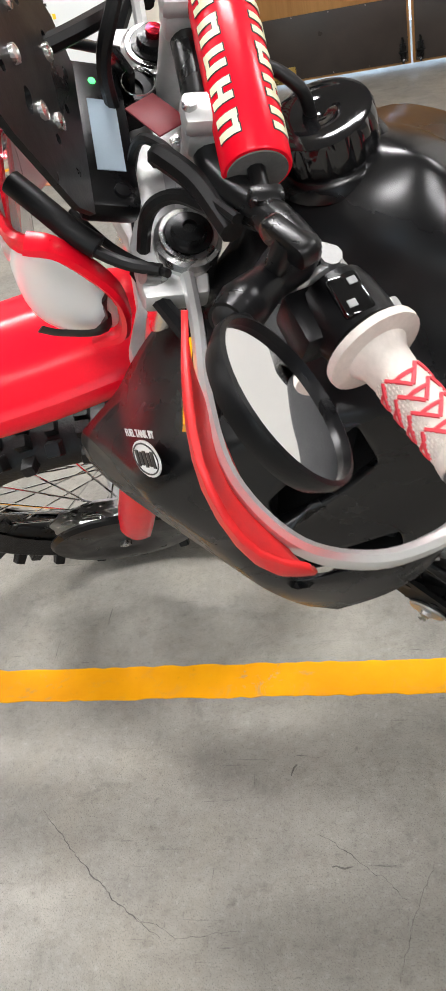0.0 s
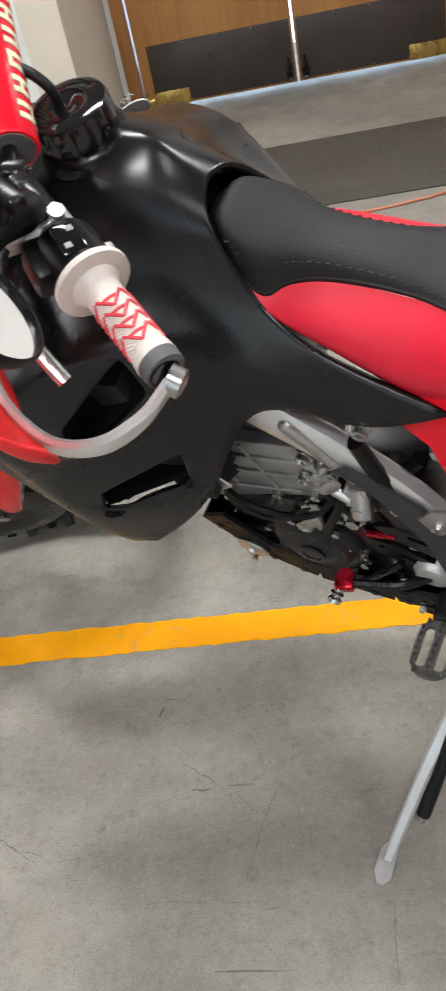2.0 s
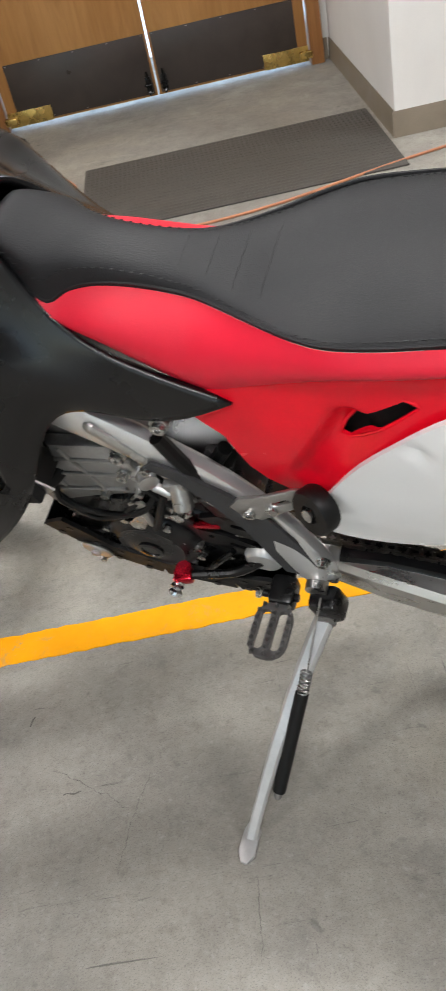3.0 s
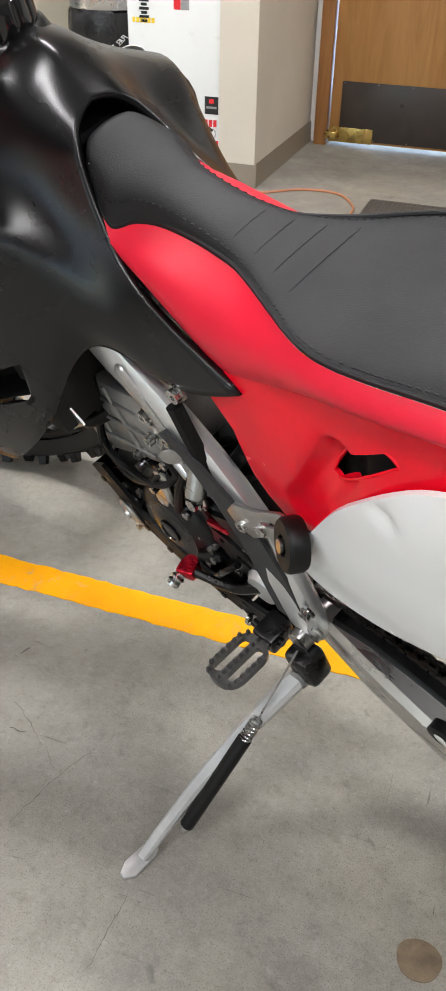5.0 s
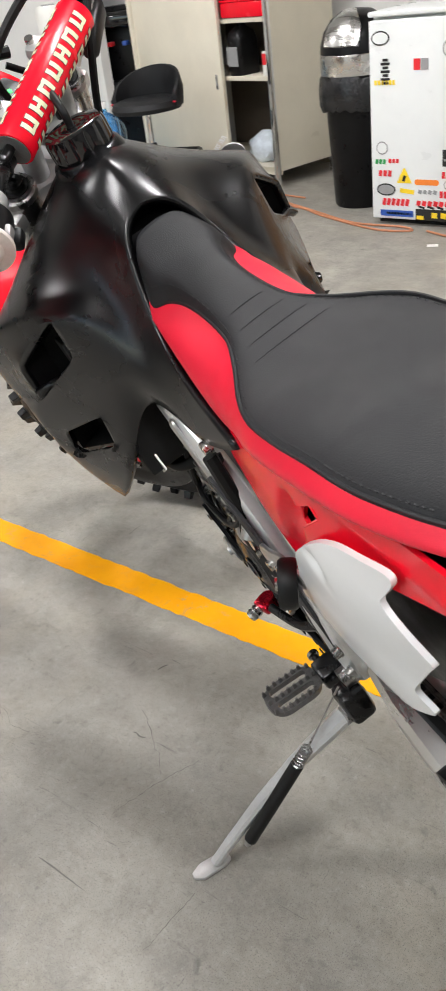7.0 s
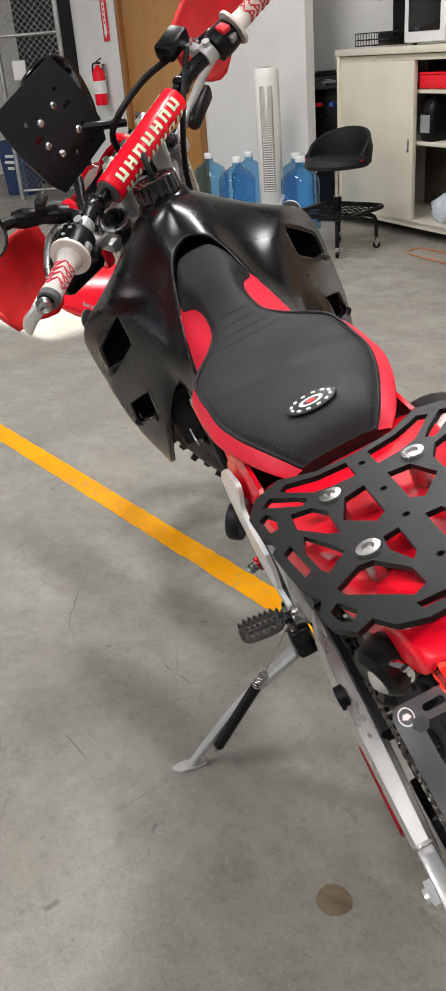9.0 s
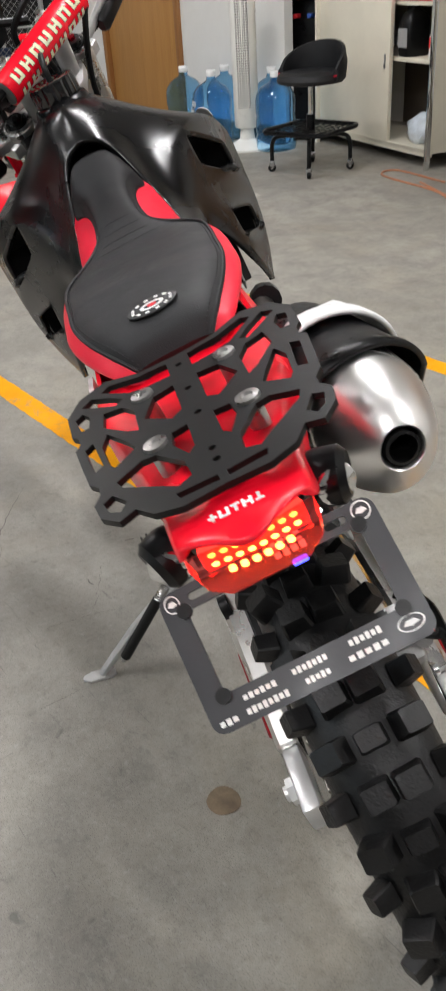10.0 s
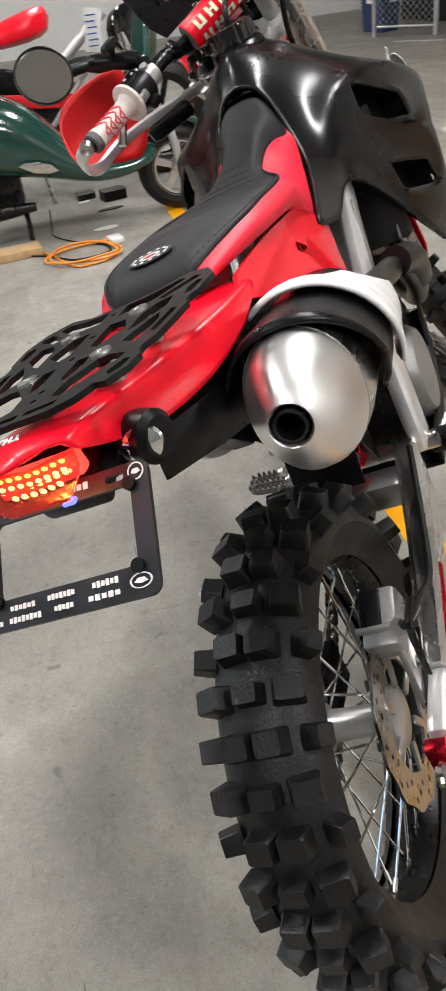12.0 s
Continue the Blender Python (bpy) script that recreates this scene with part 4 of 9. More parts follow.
def tower_fan():
    root = thing("tower_fan", "off-white plastic tower fan on a round base", "fan", pose(-3.45, 4.52, 0, 0, 0, 42) @ Matrix.Scale(1.14, 4))
    part("base", add_lathe(bm_(), (0, 0, 0), (0, 0, 1), [(0.145, 0), (0.145, 0.012), (0.10, 0.03), (0.05, 0.06), (0.04, 0.14)], 32), FANM, root)
    bm = bm_()
    sec = [(0.078 * math.cos(a), 0.072 * math.sin(a)) for a in (2 * math.pi * i / 28 for i in range(28))]
    add_loft(bm, [[(x * s, y * s, z) for x, y in sec] for s, z in ((0.9, 0.13), (1.0, 0.14), (1.02, 0.93), (0.98, 0.955), (0.85, 0.972))])
    body = part("housing", bm, FANM, root)
    # solid slab; the slot's inner shade is its colour
    part("grille", add_box(bm_(), (0, -0.0665, 0.56), (0.078, 0.012, 0.62), bev=0.004), DARKGAP, body, "dark air slot")
    for i in range(44):
        part("slat", add_box(bm_(), (0, -0.0735, 0.26 + 0.6 * i / 43), (0.078, 0.005, 0.006)), FANM, body)
    for x in (-0.026, -0.012, 0.012, 0.026):
        part("slat", add_box(bm_(), (x, -0.075, 0.56), (0.003, 0.006, 0.62)), FANM, body)
    part("control_panel", add_box(bm_(), (0, -0.02, 0.974), (0.075, 0.05, 0.008), bev=0.003), GREYINK, body, "grey control panel")


tower_fan()
root = thing("cup_dispenser", "long blue plastic cup dispenser on the white wall", "cup dispenser", pose(-3.90, 5.24, -0.02) @ Matrix.Scale(1.12, 4))
part("tube", add_lathe(bm_(), (0, 0, 0.74), (0, 0, 1), [(0.055, 0), (0.055, 0.48), (0.052, 0.48), (0.052, 0.0)], 24, False), clear("blue_tube", (0.55, 0.80, 0.95), 0.1, 1.06), root)
part("cups", add_lathe(bm_(), (0, 0, 0.66), (0, 0, 1), [(0.030, 0), (0.042, 0.09), (0.044, 0.28)], 20), PAPER, root, "stack of white paper cups")
part("bracket", add_box(bm_(), (0, 0.075, 0.95), (0.05, 0.09, 0.05)), WHITEP, root)
part("collar", add_lathe(bm_(), (0, 0, 0.72), (0, 0, 1), [(0.058, 0), (0.058, 0.18)], 24, False), surface("blue_collar", (0.10, 0.40, 0.68), 0.3), root, "blue lower sleeve")
root = thing("picture_frame", "dark framed picture high on the white wall", "picture")
part("frame", add_box(bm_(), (-4.02, 4.83, 1.95), (0.46, 0.016, 0.62), bev=0.004), BLK, root)
part("print", add_box(bm_(), (-4.02, 4.8205, 1.95), (0.42, 0.004, 0.58)), GREYINK, root)


def stool():
    root = thing("mechanic_stool", "black padded rolling stool with a low backrest and a tool tray", "stool", pose(-2.52, 4.28, 0, 0, 0, 12) @ Matrix.Scale(1.14, 4))
    part("seat", add_lathe(bm_(), (0, 0, 0.455), (0, 0, 1), [(0.14, 0), (0.178, 0.006), (0.185, 0.025), (0.175, 0.05), (0.14, 0.062), (0.0005, 0.058)], 36), SEATV, root)
    bm = bm_()
    rows = []
    for i in range(17):
        a = radians(-8 + 196 * i / 16)
        k = math.sin(math.pi * i / 16) ** 0.7
        hgt = 0.03 + 0.125 * k
        rows.append([(math.cos(a) * r, math.sin(a) * r, z) for r, z in ((0.178, 0.47), (0.192, 0.475), (0.20, 0.50 + hgt * 0.5), (0.188, 0.50 + hgt), (0.172, 0.50 + hgt), (0.165, 0.50 + hgt * 0.5))])
    add_loft(bm, rows)
    part("backrest", bm, SEATV, root)
    part("piping", add_tube(bm_(), [(math.cos(radians(a)) * 0.188, math.sin(radians(a)) * 0.188, 0.50 + 0.045 * math.sin(radians(max(0, min(180, a)))) - 0.0) for a in (-14, 0, 14)], 0.004, 6), REDVINYL, root, "red piping")
    part("piping", add_tube(bm_(), [(math.cos(radians(a)) * 0.188, math.sin(radians(a)) * 0.188, 0.50) for a in (166, 180, 194)], 0.004, 6), REDVINYL, root, "red piping")
    part("gas_column", add_cyl(bm_(), (0, 0, 0.24), (0, 0, 0.45), 0.014, seg=16), CHROME, root)
    part("column_sleeve", add_cyl(bm_(), (0, 0, 0.16), (0, 0, 0.30), 0.024, seg=16), BLK, root)
    tray = part("tool_tray", add_tube(bm_(), [(x, y, 0.225) for x, y in rounded(0.40, 0.40, 0.06, 3)] + [(0.2, 0.14, 0.225)], 0.013, 8, 2), BLK, root)
    for i in range(9):
        p = -0.17 + 0.34 * i / 8
        part("tray_bar", add_cyl(bm_(), (p, -0.19, 0.222), (p, 0.19, 0.222), 0.003, seg=6), BLK, tray)
        part("tray_bar", add_cyl(bm_(), (-0.19, p, 0.218), (0.19, p, 0.218), 0.003, seg=6), BLK, tray)
    for a in (-58, 32, 122, 212):
        c, s = math.cos(radians(a)), math.sin(radians(a))
        leg = part("leg", add_tube(bm_(), [(c * 0.05, s * 0.05, 0.19), (c * 0.17, s * 0.17, 0.19), (c * 0.215, s * 0.215, 0.16), (c * 0.222, s * 0.222, 0.06)], 0.012, 10), BLK, root)
        cm = bm_()
        add_lathe(cm, (c * 0.222 - s * 0.011, s * 0.222 + c * 0.011, 0.022), (s, -c, 0), [(0.014, 0), (0.022, 0.002), (0.022, 0.020), (0.014, 0.022)], 18)
        part("caster", cm, RUBBER, leg, "small black caster wheel")
        fm = add_box(bm_(), (c * 0.222, s * 0.222, 0.042), (0.03, 0.034, 0.03), Matrix.Rotation(radians(a), 4, "Z"), 0.004)
        add_cyl(fm, (c * 0.222 - s * 0.015, s * 0.222 + c * 0.015, 0.022), (c * 0.222 + s * 0.015, s * 0.222 - c * 0.015, 0.022), 0.008, seg=10)
        part("caster_fork", fm, STEEL, leg)


stool()

# cords on the floor
solid("extension_cord", add_tube(bm_(), [(-1.60, 4.50, 0.006), (-2.05, 4.58, 0.006), (-2.02, 4.42, 0.006), (-1.53, 4.31, 0.006), (-1.284, 4.18, 0.006), (-0.89, 4.02, 0.006), (-0.70, 4.04, 0.006), (-0.78, 4.09, 0.006), (-1.05, 4.10, 0.006), (-1.35, 4.24, 0.006), (-1.72, 4.42, 0.006)], 0.0055, 8), CORDB, "orange-brown extension cord looping on the floor by the fridge", "cord")
solid("extension_cord", add_tube(bm_(), [(-0.62, 4.05, 0.006), (-0.414, 3.968, 0.006), (-0.261, 3.975, 0.006), (-0.092, 4.10, 0.006), (0.08, 4.10, 0.006), (0.185, 3.95, 0.006), (0.205, 3.80, 0.006), (0.215, 3.4, 0.006), (0.25, 3.22, 0.006), (0.9, 3.20, 0.006), (1.7, 3.42, 0.006), (2.6, 3.5, 0.006)], 0.0055, 8), CORDB, "orange-brown extension cord lying along the wall", "cord")
solid("paper_scrap", add_box(bm_(), (-0.50, 3.86, 0.001), (0.05, 0.035, 0.0012), Matrix.Rotation(0.4, 4, "Z")), PAPER, "small pale paper scrap on the concrete", "paper")

# ceiling light fixtures, added out of view
for tx, ty in TUBES:
    root = thing("ceiling_light", "added white fluorescent ceiling light, out of view, switched on", "ceiling light", pose(tx, ty, CEIL), "ceiling lights")
    part("housing", add_box(bm_(), (0, 0, -0.035), (1.26, 0.22, 0.07), bev=0.01), WHITEP, root)
    part("diffuser", add_box(bm_(), (0, 0, -0.085), (1.2, 0.17, 0.03), bev=0.01), TUBEGLOW, root, "glowing diffuser")

# ---------------------------------------------------------------- the motorcycle
# its own axes: x ahead, y to its left, z up, from the rear tyre's contact
BIKE = pose(1.3335, 0.9335, 0.004, -21.233, -2.372, 154.175)
bike = thing("motorcycle", "red, white and black dual-sport motorcycle leaning on its side stand", "motorcycle", BIKE)

# the steered front: f ahead, l left, a up along the steering axis
RAKE, STEER = radians(28), radians(36)
_f0, _a = Vector((math.cos(RAKE), 0, math.sin(RAKE))), Vector((-math.sin(RAKE), 0, math.cos(RAKE)))
_l0 = Vector((0, 1, 0))
_f = _f0 * math.cos(STEER) + _l0 * math.sin(STEER)
_l = _l0 * math.cos(STEER) - _f0 * math.sin(STEER)
HEAD = Vector((1.015, 0, 1.10))
FRONT = Matrix(((_f[0], _l[0], _a[0], HEAD[0]), (_f[1], _l[1], _a[1], HEAD[1]), (_f[2], _l[2], _a[2], HEAD[2]), (0, 0, 0, 1)))


def front_part(name, bm, material, parent=None, label="", sharp=38, levels=0):
    bmesh.ops.transform(bm, matrix=FRONT, verts=bm.verts[:])
    if levels:
        return sub(name, bm, material, parent or bike, label, sharp, levels)
    return part(name, bm, material, parent or bike, label, sharp)


def mirrored(bm):
    """Adds the other half across y = 0."""
    r = bmesh.ops.duplicate(bm, geom=bm.verts[:] + bm.edges[:] + bm.faces[:])
    vs = [g for g in r["geom"] if isinstance(g, bmesh.types.BMVert)]
    bmesh.ops.scale(bm, vec=(1, -1, 1), verts=vs)
    bmesh.ops.reverse_faces(bm, faces=[g for g in r["geom"] if isinstance(g, bmesh.types.BMFace)])
    bmesh.ops.remove_doubles(bm, verts=bm.verts[:], dist=1e-5)
    return bm


# ---- wheels
def wheel(name, m, rad, rim_r, half_w, knob_rows, label, hub_w, hub_r, spokes):
    """A knobbly tyre on a spoked rim round the y axis of m."""
    top = part(name, add_lathe(bm_(), (0, -hub_w / 2, 0), (0, 1, 0), [(hub_r * 0.75, 0), (hub_r, 0.004), (hub_r, 0.014), (hub_r * 0.55, 0.03), (hub_r * 0.5, hub_w / 2), (hub_r * 0.55, hub_w - 0.03), (hub_r, hub_w - 0.014), (hub_r, hub_w - 0.004), (hub_r * 0.75, hub_w)], 32), ALUP, bike, label)
    top.matrix_local = m
    kh = 0.019 if rad < 0.345 else 0.016
    R = rad - kh
    w = half_w
    prof = []
    for i in range(17):
        a = math.pi * i / 16
        y = -math.cos(a) * w
        r = rim_r + 0.012 + (R - rim_r - 0.012) * math.sin(a) ** 0.62
        prof.append((r, y + w))
    prof = [(rim_r - 0.004, w * 0.42)] + prof[1:-1] + [(rim_r - 0.004, w * 1.58)]
    bm = add_lathe(bm_(), (0, -w, 0), (0, 1, 0), prof, 72, False)
    rng = random.Random(int(rad * 1000))
    part("tyre", bm, TYRE, top, "worn black knobbly off-road tyre", 30)
    shapes = {}
    for row, (n, ys) in enumerate(knob_rows):
        for i in range(n):
            a0 = 2 * math.pi * (i + 0.5 * (row % 2)) / n
            c, s = math.cos(a0), math.sin(a0)
            basis = Matrix(((-s, 0, c, 0), (0, 1, 0, 0), (c, 0, s, 0), (0, 0, 0, 1)))
            for y, tilt, kw, kl, drop in ys:
                if (kw, kl) not in shapes:
                    kb = bm_()
                    add_loft(kb, [[(x * kl / 2 * k, yy * kw / 2 * k, z) for x, yy in ((-1, -0.8), (-0.85, -1), (0.85, -1), (1, -0.8), (1, 0.8), (0.85, 1), (-0.85, 1), (-1, 0.8))] for k, z in ((1.16, -0.012), (1.0, kh * 0.60), (0.94, kh * 0.70))])
                    shapes[kw, kl] = mesh_of("tread_knob", kb, TYRE, 30)
                knob = new("tread_knob", shapes[kw, kl])
                knob.parent = top
                knob.matrix_local = basis @ Matrix.Translation((0, y, R - drop + kh * 0.30)) @ Matrix.Rotation(tilt + rng.uniform(-0.03, 0.03), 4, "X") @ Matrix.Rotation(rng.uniform(-0.05, 0.05), 4, "Z")
                tagged(knob)
    rp = [(rim_r + 0.010, -w * 0.62), (rim_r + 0.012, -w * 0.58), (rim_r - 0.002, -w * 0.50), (rim_r - 0.012, -w * 0.25), (rim_r - 0.016, 0), (rim_r - 0.012, w * 0.25), (rim_r - 0.002, w * 0.50), (rim_r + 0.012, w * 0.58), (rim_r + 0.010, w * 0.62), (rim_r, w * 0.45), (rim_r, -w * 0.45), (rim_r + 0.010, -w * 0.62)]
    part("rim", add_lathe(bm_(), (0, 0, 0), (0, 1, 0), rp, 72, False), BLKSATIN, top, "black anodised rim")
    for i in range(spokes):
        side = 1 if i % 2 else -1
        k = (i // 2) % 2
        a = 2 * math.pi * i / spokes
        b = a + (0.62 if k else -0.62)
        p = Vector((math.cos(b) * hub_r * 0.9, side * (hub_w / 2 - 0.010), math.sin(b) * hub_r * 0.9))
        q = Vector((math.cos(a) * (rim_r - 0.012), side * 0.008, math.sin(a) * (rim_r - 0.012)))
        bm = add_cyl(bm_(), p, q, 0.0019, seg=6)
        add_cyl(bm, q - (q - p).normalized() * 0.020, q, 0.0034, seg=6)
        part("spoke", bm, CHROME, top)
    return top


REAR_KNOBS = [(19, [(-0.0185, 0.06, 0.031, 0.027, 0.0), (0.0185, -0.06, 0.031, 0.027, 0.0), (-0.0640, 1.05, 0.022, 0.024, 0.022), (0.0640, -1.05, 0.022, 0.024, 0.022)]),
              (19, [(-0.0450, 0.42, 0.032, 0.027, 0.006), (0.0450, -0.42, 0.032, 0.027, 0.006), (0.0, 0.0, 0.030, 0.022, 0.001)])]
rear_wheel = wheel("rear_wheel", pose(0, 0, 0.338), 0.331, 0.229, 0.066, REAR_KNOBS, "spoked rear wheel with a grey hub", 0.13, 0.042, 36)
FRONT_KNOBS = [(22, [(-0.013, 0.05, 0.020, 0.022, 0.0), (0.013, -0.05, 0.020, 0.022, 0.0), (-0.048, 1.0, 0.018, 0.020, 0.016), (0.048, -1.0, 0.018, 0.020, 0.016)]),
               (22, [(0.0, 0.0, 0.022, 0.018, 0.0), (-0.034, 0.5, 0.022, 0.022, 0.005), (0.034, -0.5, 0.022, 0.022, 0.005)])]
FAXLE = Vector((0.074, 0, -0.957))
front_wheel = wheel("front_wheel", FRONT @ Matrix.Translation(FAXLE) @ Matrix.Rotation(0, 4, "Y"), 0.352, 0.262, 0.050, FRONT_KNOBS, "spoked front wheel turned to the left", 0.11, 0.034, 36)


def brake_disc(parent, m, r, label):
    holes = []
    for i in range(36):
        a = 2 * math.pi * i / 36
        rr = r * (0.90, 0.82, 0.74)[i % 3]
        holes.append(disc(0.0042, None, 8, rr * math.cos(a), rr * math.sin(a)))
    holes.append(disc(r * 0.62, None, 30))
    wave = [(r * (1 + 0.022 * math.sin(12 * a)) * math.cos(a), r * (1 + 0.022 * math.sin(12 * a)) * math.sin(a)) for a in (2 * math.pi * i / 96 for i in range(96))]
    d = part("brake_disc", add_slab(bm_(), wave, m, 0.004, 0, holes), STEEL, parent, label)
    for i in range(6):
        a = 2 * math.pi * i / 6
        bm = add_box(bm_(), m @ Vector((math.cos(a) * r * 0.5, math.sin(a) * r * 0.5, 0.002)), (r * 0.36, 0.012, 0.005), m.to_3x3().to_4x4() @ Matrix.Rotation(a, 4, "Z"), 0.001)
        part("disc_spoke", bm, ALU, d)
    return d


YN = Matrix.Rotation(radians(90), 4, "X")
brake_disc(rear_wheel, Matrix.Translation((0, -0.064, 0)) @ YN, 0.12, "drilled wave brake disc")
brake_disc(front_wheel, Matrix.Translation((0, 0.064, 0)) @ YN, 0.13, "drilled wave brake disc")
# sprocket
teeth = []
for i in range(49 * 4):
    a = 2 * math.pi * i / (49 * 4)
    rr = 0.098 if i % 4 in (0, 1) else 0.091
    teeth.append((rr * math.cos(a), rr * math.sin(a)))
part("sprocket", add_slab(bm_(), teeth, Matrix.Translation((0, 0.070, 0)) @ YN, 0.006, 0, [disc(0.05, None, 24)] + [disc(0.013, None, 12, 0.072 * math.cos(a), 0.072 * math.sin(a)) for a in (2 * math.pi * i / 8 for i in range(8))]), STEEL, rear_wheel, "steel sprocket")


# ---- swingarm, axle blocks and chain
for sgn in (1, -1):
    bm = bm_()
    p = [(0.49, 0.085, 0.425, 0.030, 0.020), (0.40, 0.102, 0.430, 0.034, 0.022), (0.28, 0.112, 0.405, 0.033, 0.022), (0.14, 0.116, 0.367, 0.030, 0.019), (0.05, 0.118, 0.345, 0.028, 0.016)]
    rings = []
    for x, y, z, hz, hy in p:
        rings.append([(x, sgn * (y + hy * cy), z + hz * cz) for cy, cz in ((-1, -0.8), (-0.6, -1), (0.6, -1), (1, -0.8), (1, 0.7), (0.6, 1), (-0.6, 1), (-1, 0.7))])
    add_loft(bm, rings)
    part("swingarm_beam", bm, ALUBR, bike, "brushed aluminium swingarm beam")
    bm = add_box(bm_(), (-0.002, sgn * 0.118, 0.338), (0.105, 0.026, 0.050), bev=0.005)
    add_cyl(bm, (0.0, sgn * 0.128, 0.338), (0.0, sgn * 0.142, 0.338), 0.019, seg=6)
    add_cyl(bm, (0.0, sgn * 0.128, 0.338), (0.0, sgn * 0.148, 0.338), 0.011, seg=14)
    part("axle_block", bm, ALUSW, bike, "cast aluminium axle block")
    part("adjuster_rail", add_tube(bm_(), [(0.213, sgn * 0.134, 0.398), (0.15, sgn * 0.135, 0.382), (0.08, sgn * 0.136, 0.362)], 1.0, 8, 4, (0.009, 0.004), up=(0, 0, 1)), REDANO, bike, "red anodised strip on the swingarm")
    if sgn > 0:
        continue
    bm = add_box(bm_(), (-0.075, sgn * 0.118, 0.335), (0.020, 0.030, 0.058), bev=0.003)
    add_box(bm, (-0.045, sgn * 0.135, 0.325), (0.075, 0.005, 0.018), bev=0.002)
    part("chain_adjuster", bm, REDANO if sgn < 0 else ALU, bike, "red anodised chain adjuster" if sgn < 0 else "silver chain adjuster")
    bm = add_cyl(bm_(), (-0.06, sgn * 0.118, 0.338), (-0.115, sgn * 0.118, 0.336), 0.005, seg=8)
    add_cyl(bm, (-0.092, sgn * 0.118, 0.3365), (-0.104, sgn * 0.118, 0.336), 0.010, seg=6)
    part("adjuster_bolt", bm, ZINC, bike)
part("swingarm_cross", add_box(bm_(), (0.40, 0, 0.425), (0.06, 0.17, 0.05), bev=0.012), ALU, bike)
part("swingarm_pivot", add_cyl(bm_(), (0.50, -0.14, 0.43), (0.50, 0.14, 0.43), 0.016, seg=16), STEEL, bike)
# chain slider and guide
bm = bm_()
add_loft(bm, [[(x, y, z) for y, z in ((0.062, zt - 0.02), (0.064, zt + 0.004), (0.096, zt + 0.004), (0.100, zt - 0.002), (0.100, zt - 0.02))] for x, zt in ((0.47, 0.462), (0.40, 0.466), (0.34, 0.456), (0.28, 0.441), (0.20, 0.420))])
part("chain_slider", bm, BLK, bike, "black plastic chain slider")
bm = add_slab(bm_(), [(0.10, -0.045), (0.02, -0.05), (-0.02, -0.02), (0.0, 0.02), (0.09, 0.03)], plane_m((0.08, 0.060, 0.285), (1, 0, 0), (0, 1, 0)), 0.035, 0.004)
part("chain_guide", bm, BLK, bike, "black chain guide")
bm = add_lathe(bm_(), (0.285, 0.118, 0.434), (0, 1, 0), [(0.020, 0), (0.020, 0.014), (0.010, 0.016), (0.010, 0.012), (0.004, 0.012)], 20)
part("chain_roller", bm, BLK, bike)


def chain():
    c, s = Vector((0, 0, 0.338)), Vector((0.565, 0, 0.455))
    R, r, y = 0.0945, 0.030, 0.075
    d = s - c
    ang = math.atan2(d.z, d.x)
    off = math.asin((R - r) / d.length)
    pts = []
    a0, a1 = ang + math.pi / 2 - off, ang + 3 * math.pi / 2 + off
    n = 40
    for i in range(n + 1):
        a = a0 + (a1 - a0) * i / n
        pts.append(c + Vector((math.cos(a), 0, math.sin(a))) * R)
    b0, b1 = ang - math.pi / 2 + off, ang + math.pi / 2 - off
    for i in range(14):
        a = b0 + (b1 - b0) * i / 13
        pts.append(s + Vector((math.cos(a), 0, math.sin(a))) * r)
    pts.append(pts[0])
    # even steps of one link
    lens = [0]
    for p, q in zip(pts, pts[1:]):
        lens.append(lens[-1] + (q - p).length)
    k = int(lens[-1] / 0.0159)
    k -= k % 2
    pos = []
    for i in range(k + 1):
        t = lens[-1] * i / k
        j = max(1, next((j for j in range(len(lens)) if lens[j] >= t - 1e-9), len(lens) - 1))
        u = (t - lens[j - 1]) / max(1e-9, lens[j] - lens[j - 1])
        pos.append(pts[j - 1].lerp(pts[j], u))
    bm = bm_()
    for i in range(k):
        p, q = pos[i], pos[i + 1]
        mid = (p + q) / 2
        a = math.atan2((q - p).z, (q - p).x)
        rot = Matrix.Rotation(-a, 4, "Y")
        for sgn in (1, -1):
            yy = y + sgn * (0.0075 if i % 2 else 0.0045)
            add_loft(bm, [[Matrix.Translation((mid.x, yy + dy, mid.z)) @ rot @ Vector((x, 0, z)) for x, z in ((-0.0145, -0.004), (-0.0145, 0.004), (-0.010, 0.007), (0, 0.0048), (0.010, 0.007), (0.0145, 0.004), (0.0145, -0.004), (0.010, -0.007), (0, -0.0048), (-0.010, -0.007))] for dy in (-0.0012, 0.0012)])
        add_cyl(bm, (p.x, y - 0.0095, p.z), (p.x, y + 0.0095, p.z), 0.0034, seg=8)
    tagged(part("chain", bm, CHAINM, bike, "oily steel drive chain"), kind="stuff")


chain()

# rear brake
bm = add_box(bm_(), (0.055, -0.080, 0.455), (0.085, 0.050, 0.045), Matrix.Rotation(radians(-22), 4, "Y"), 0.008)
add_cyl(bm, (0.02, -0.11, 0.475), (0.09, -0.11, 0.44), 0.012, seg=12)
add_cyl(bm, (0.03, -0.10, 0.470), (0.03, -0.05, 0.470), 0.005, seg=8)
caliper = part("rear_caliper", bm, GREYM, bike, "cast rear brake caliper")
bm = add_slab(bm_(), [(-0.03, -0.06), (0.04, -0.05), (0.06, 0.0), (0.03, 0.065), (-0.01, 0.06)], plane_m((0.03, -0.092, 0.40), (1, 0, 0), (0, -1, 0)), 0.010, 0.003)
part("caliper_bracket", bm, ALU, bike)
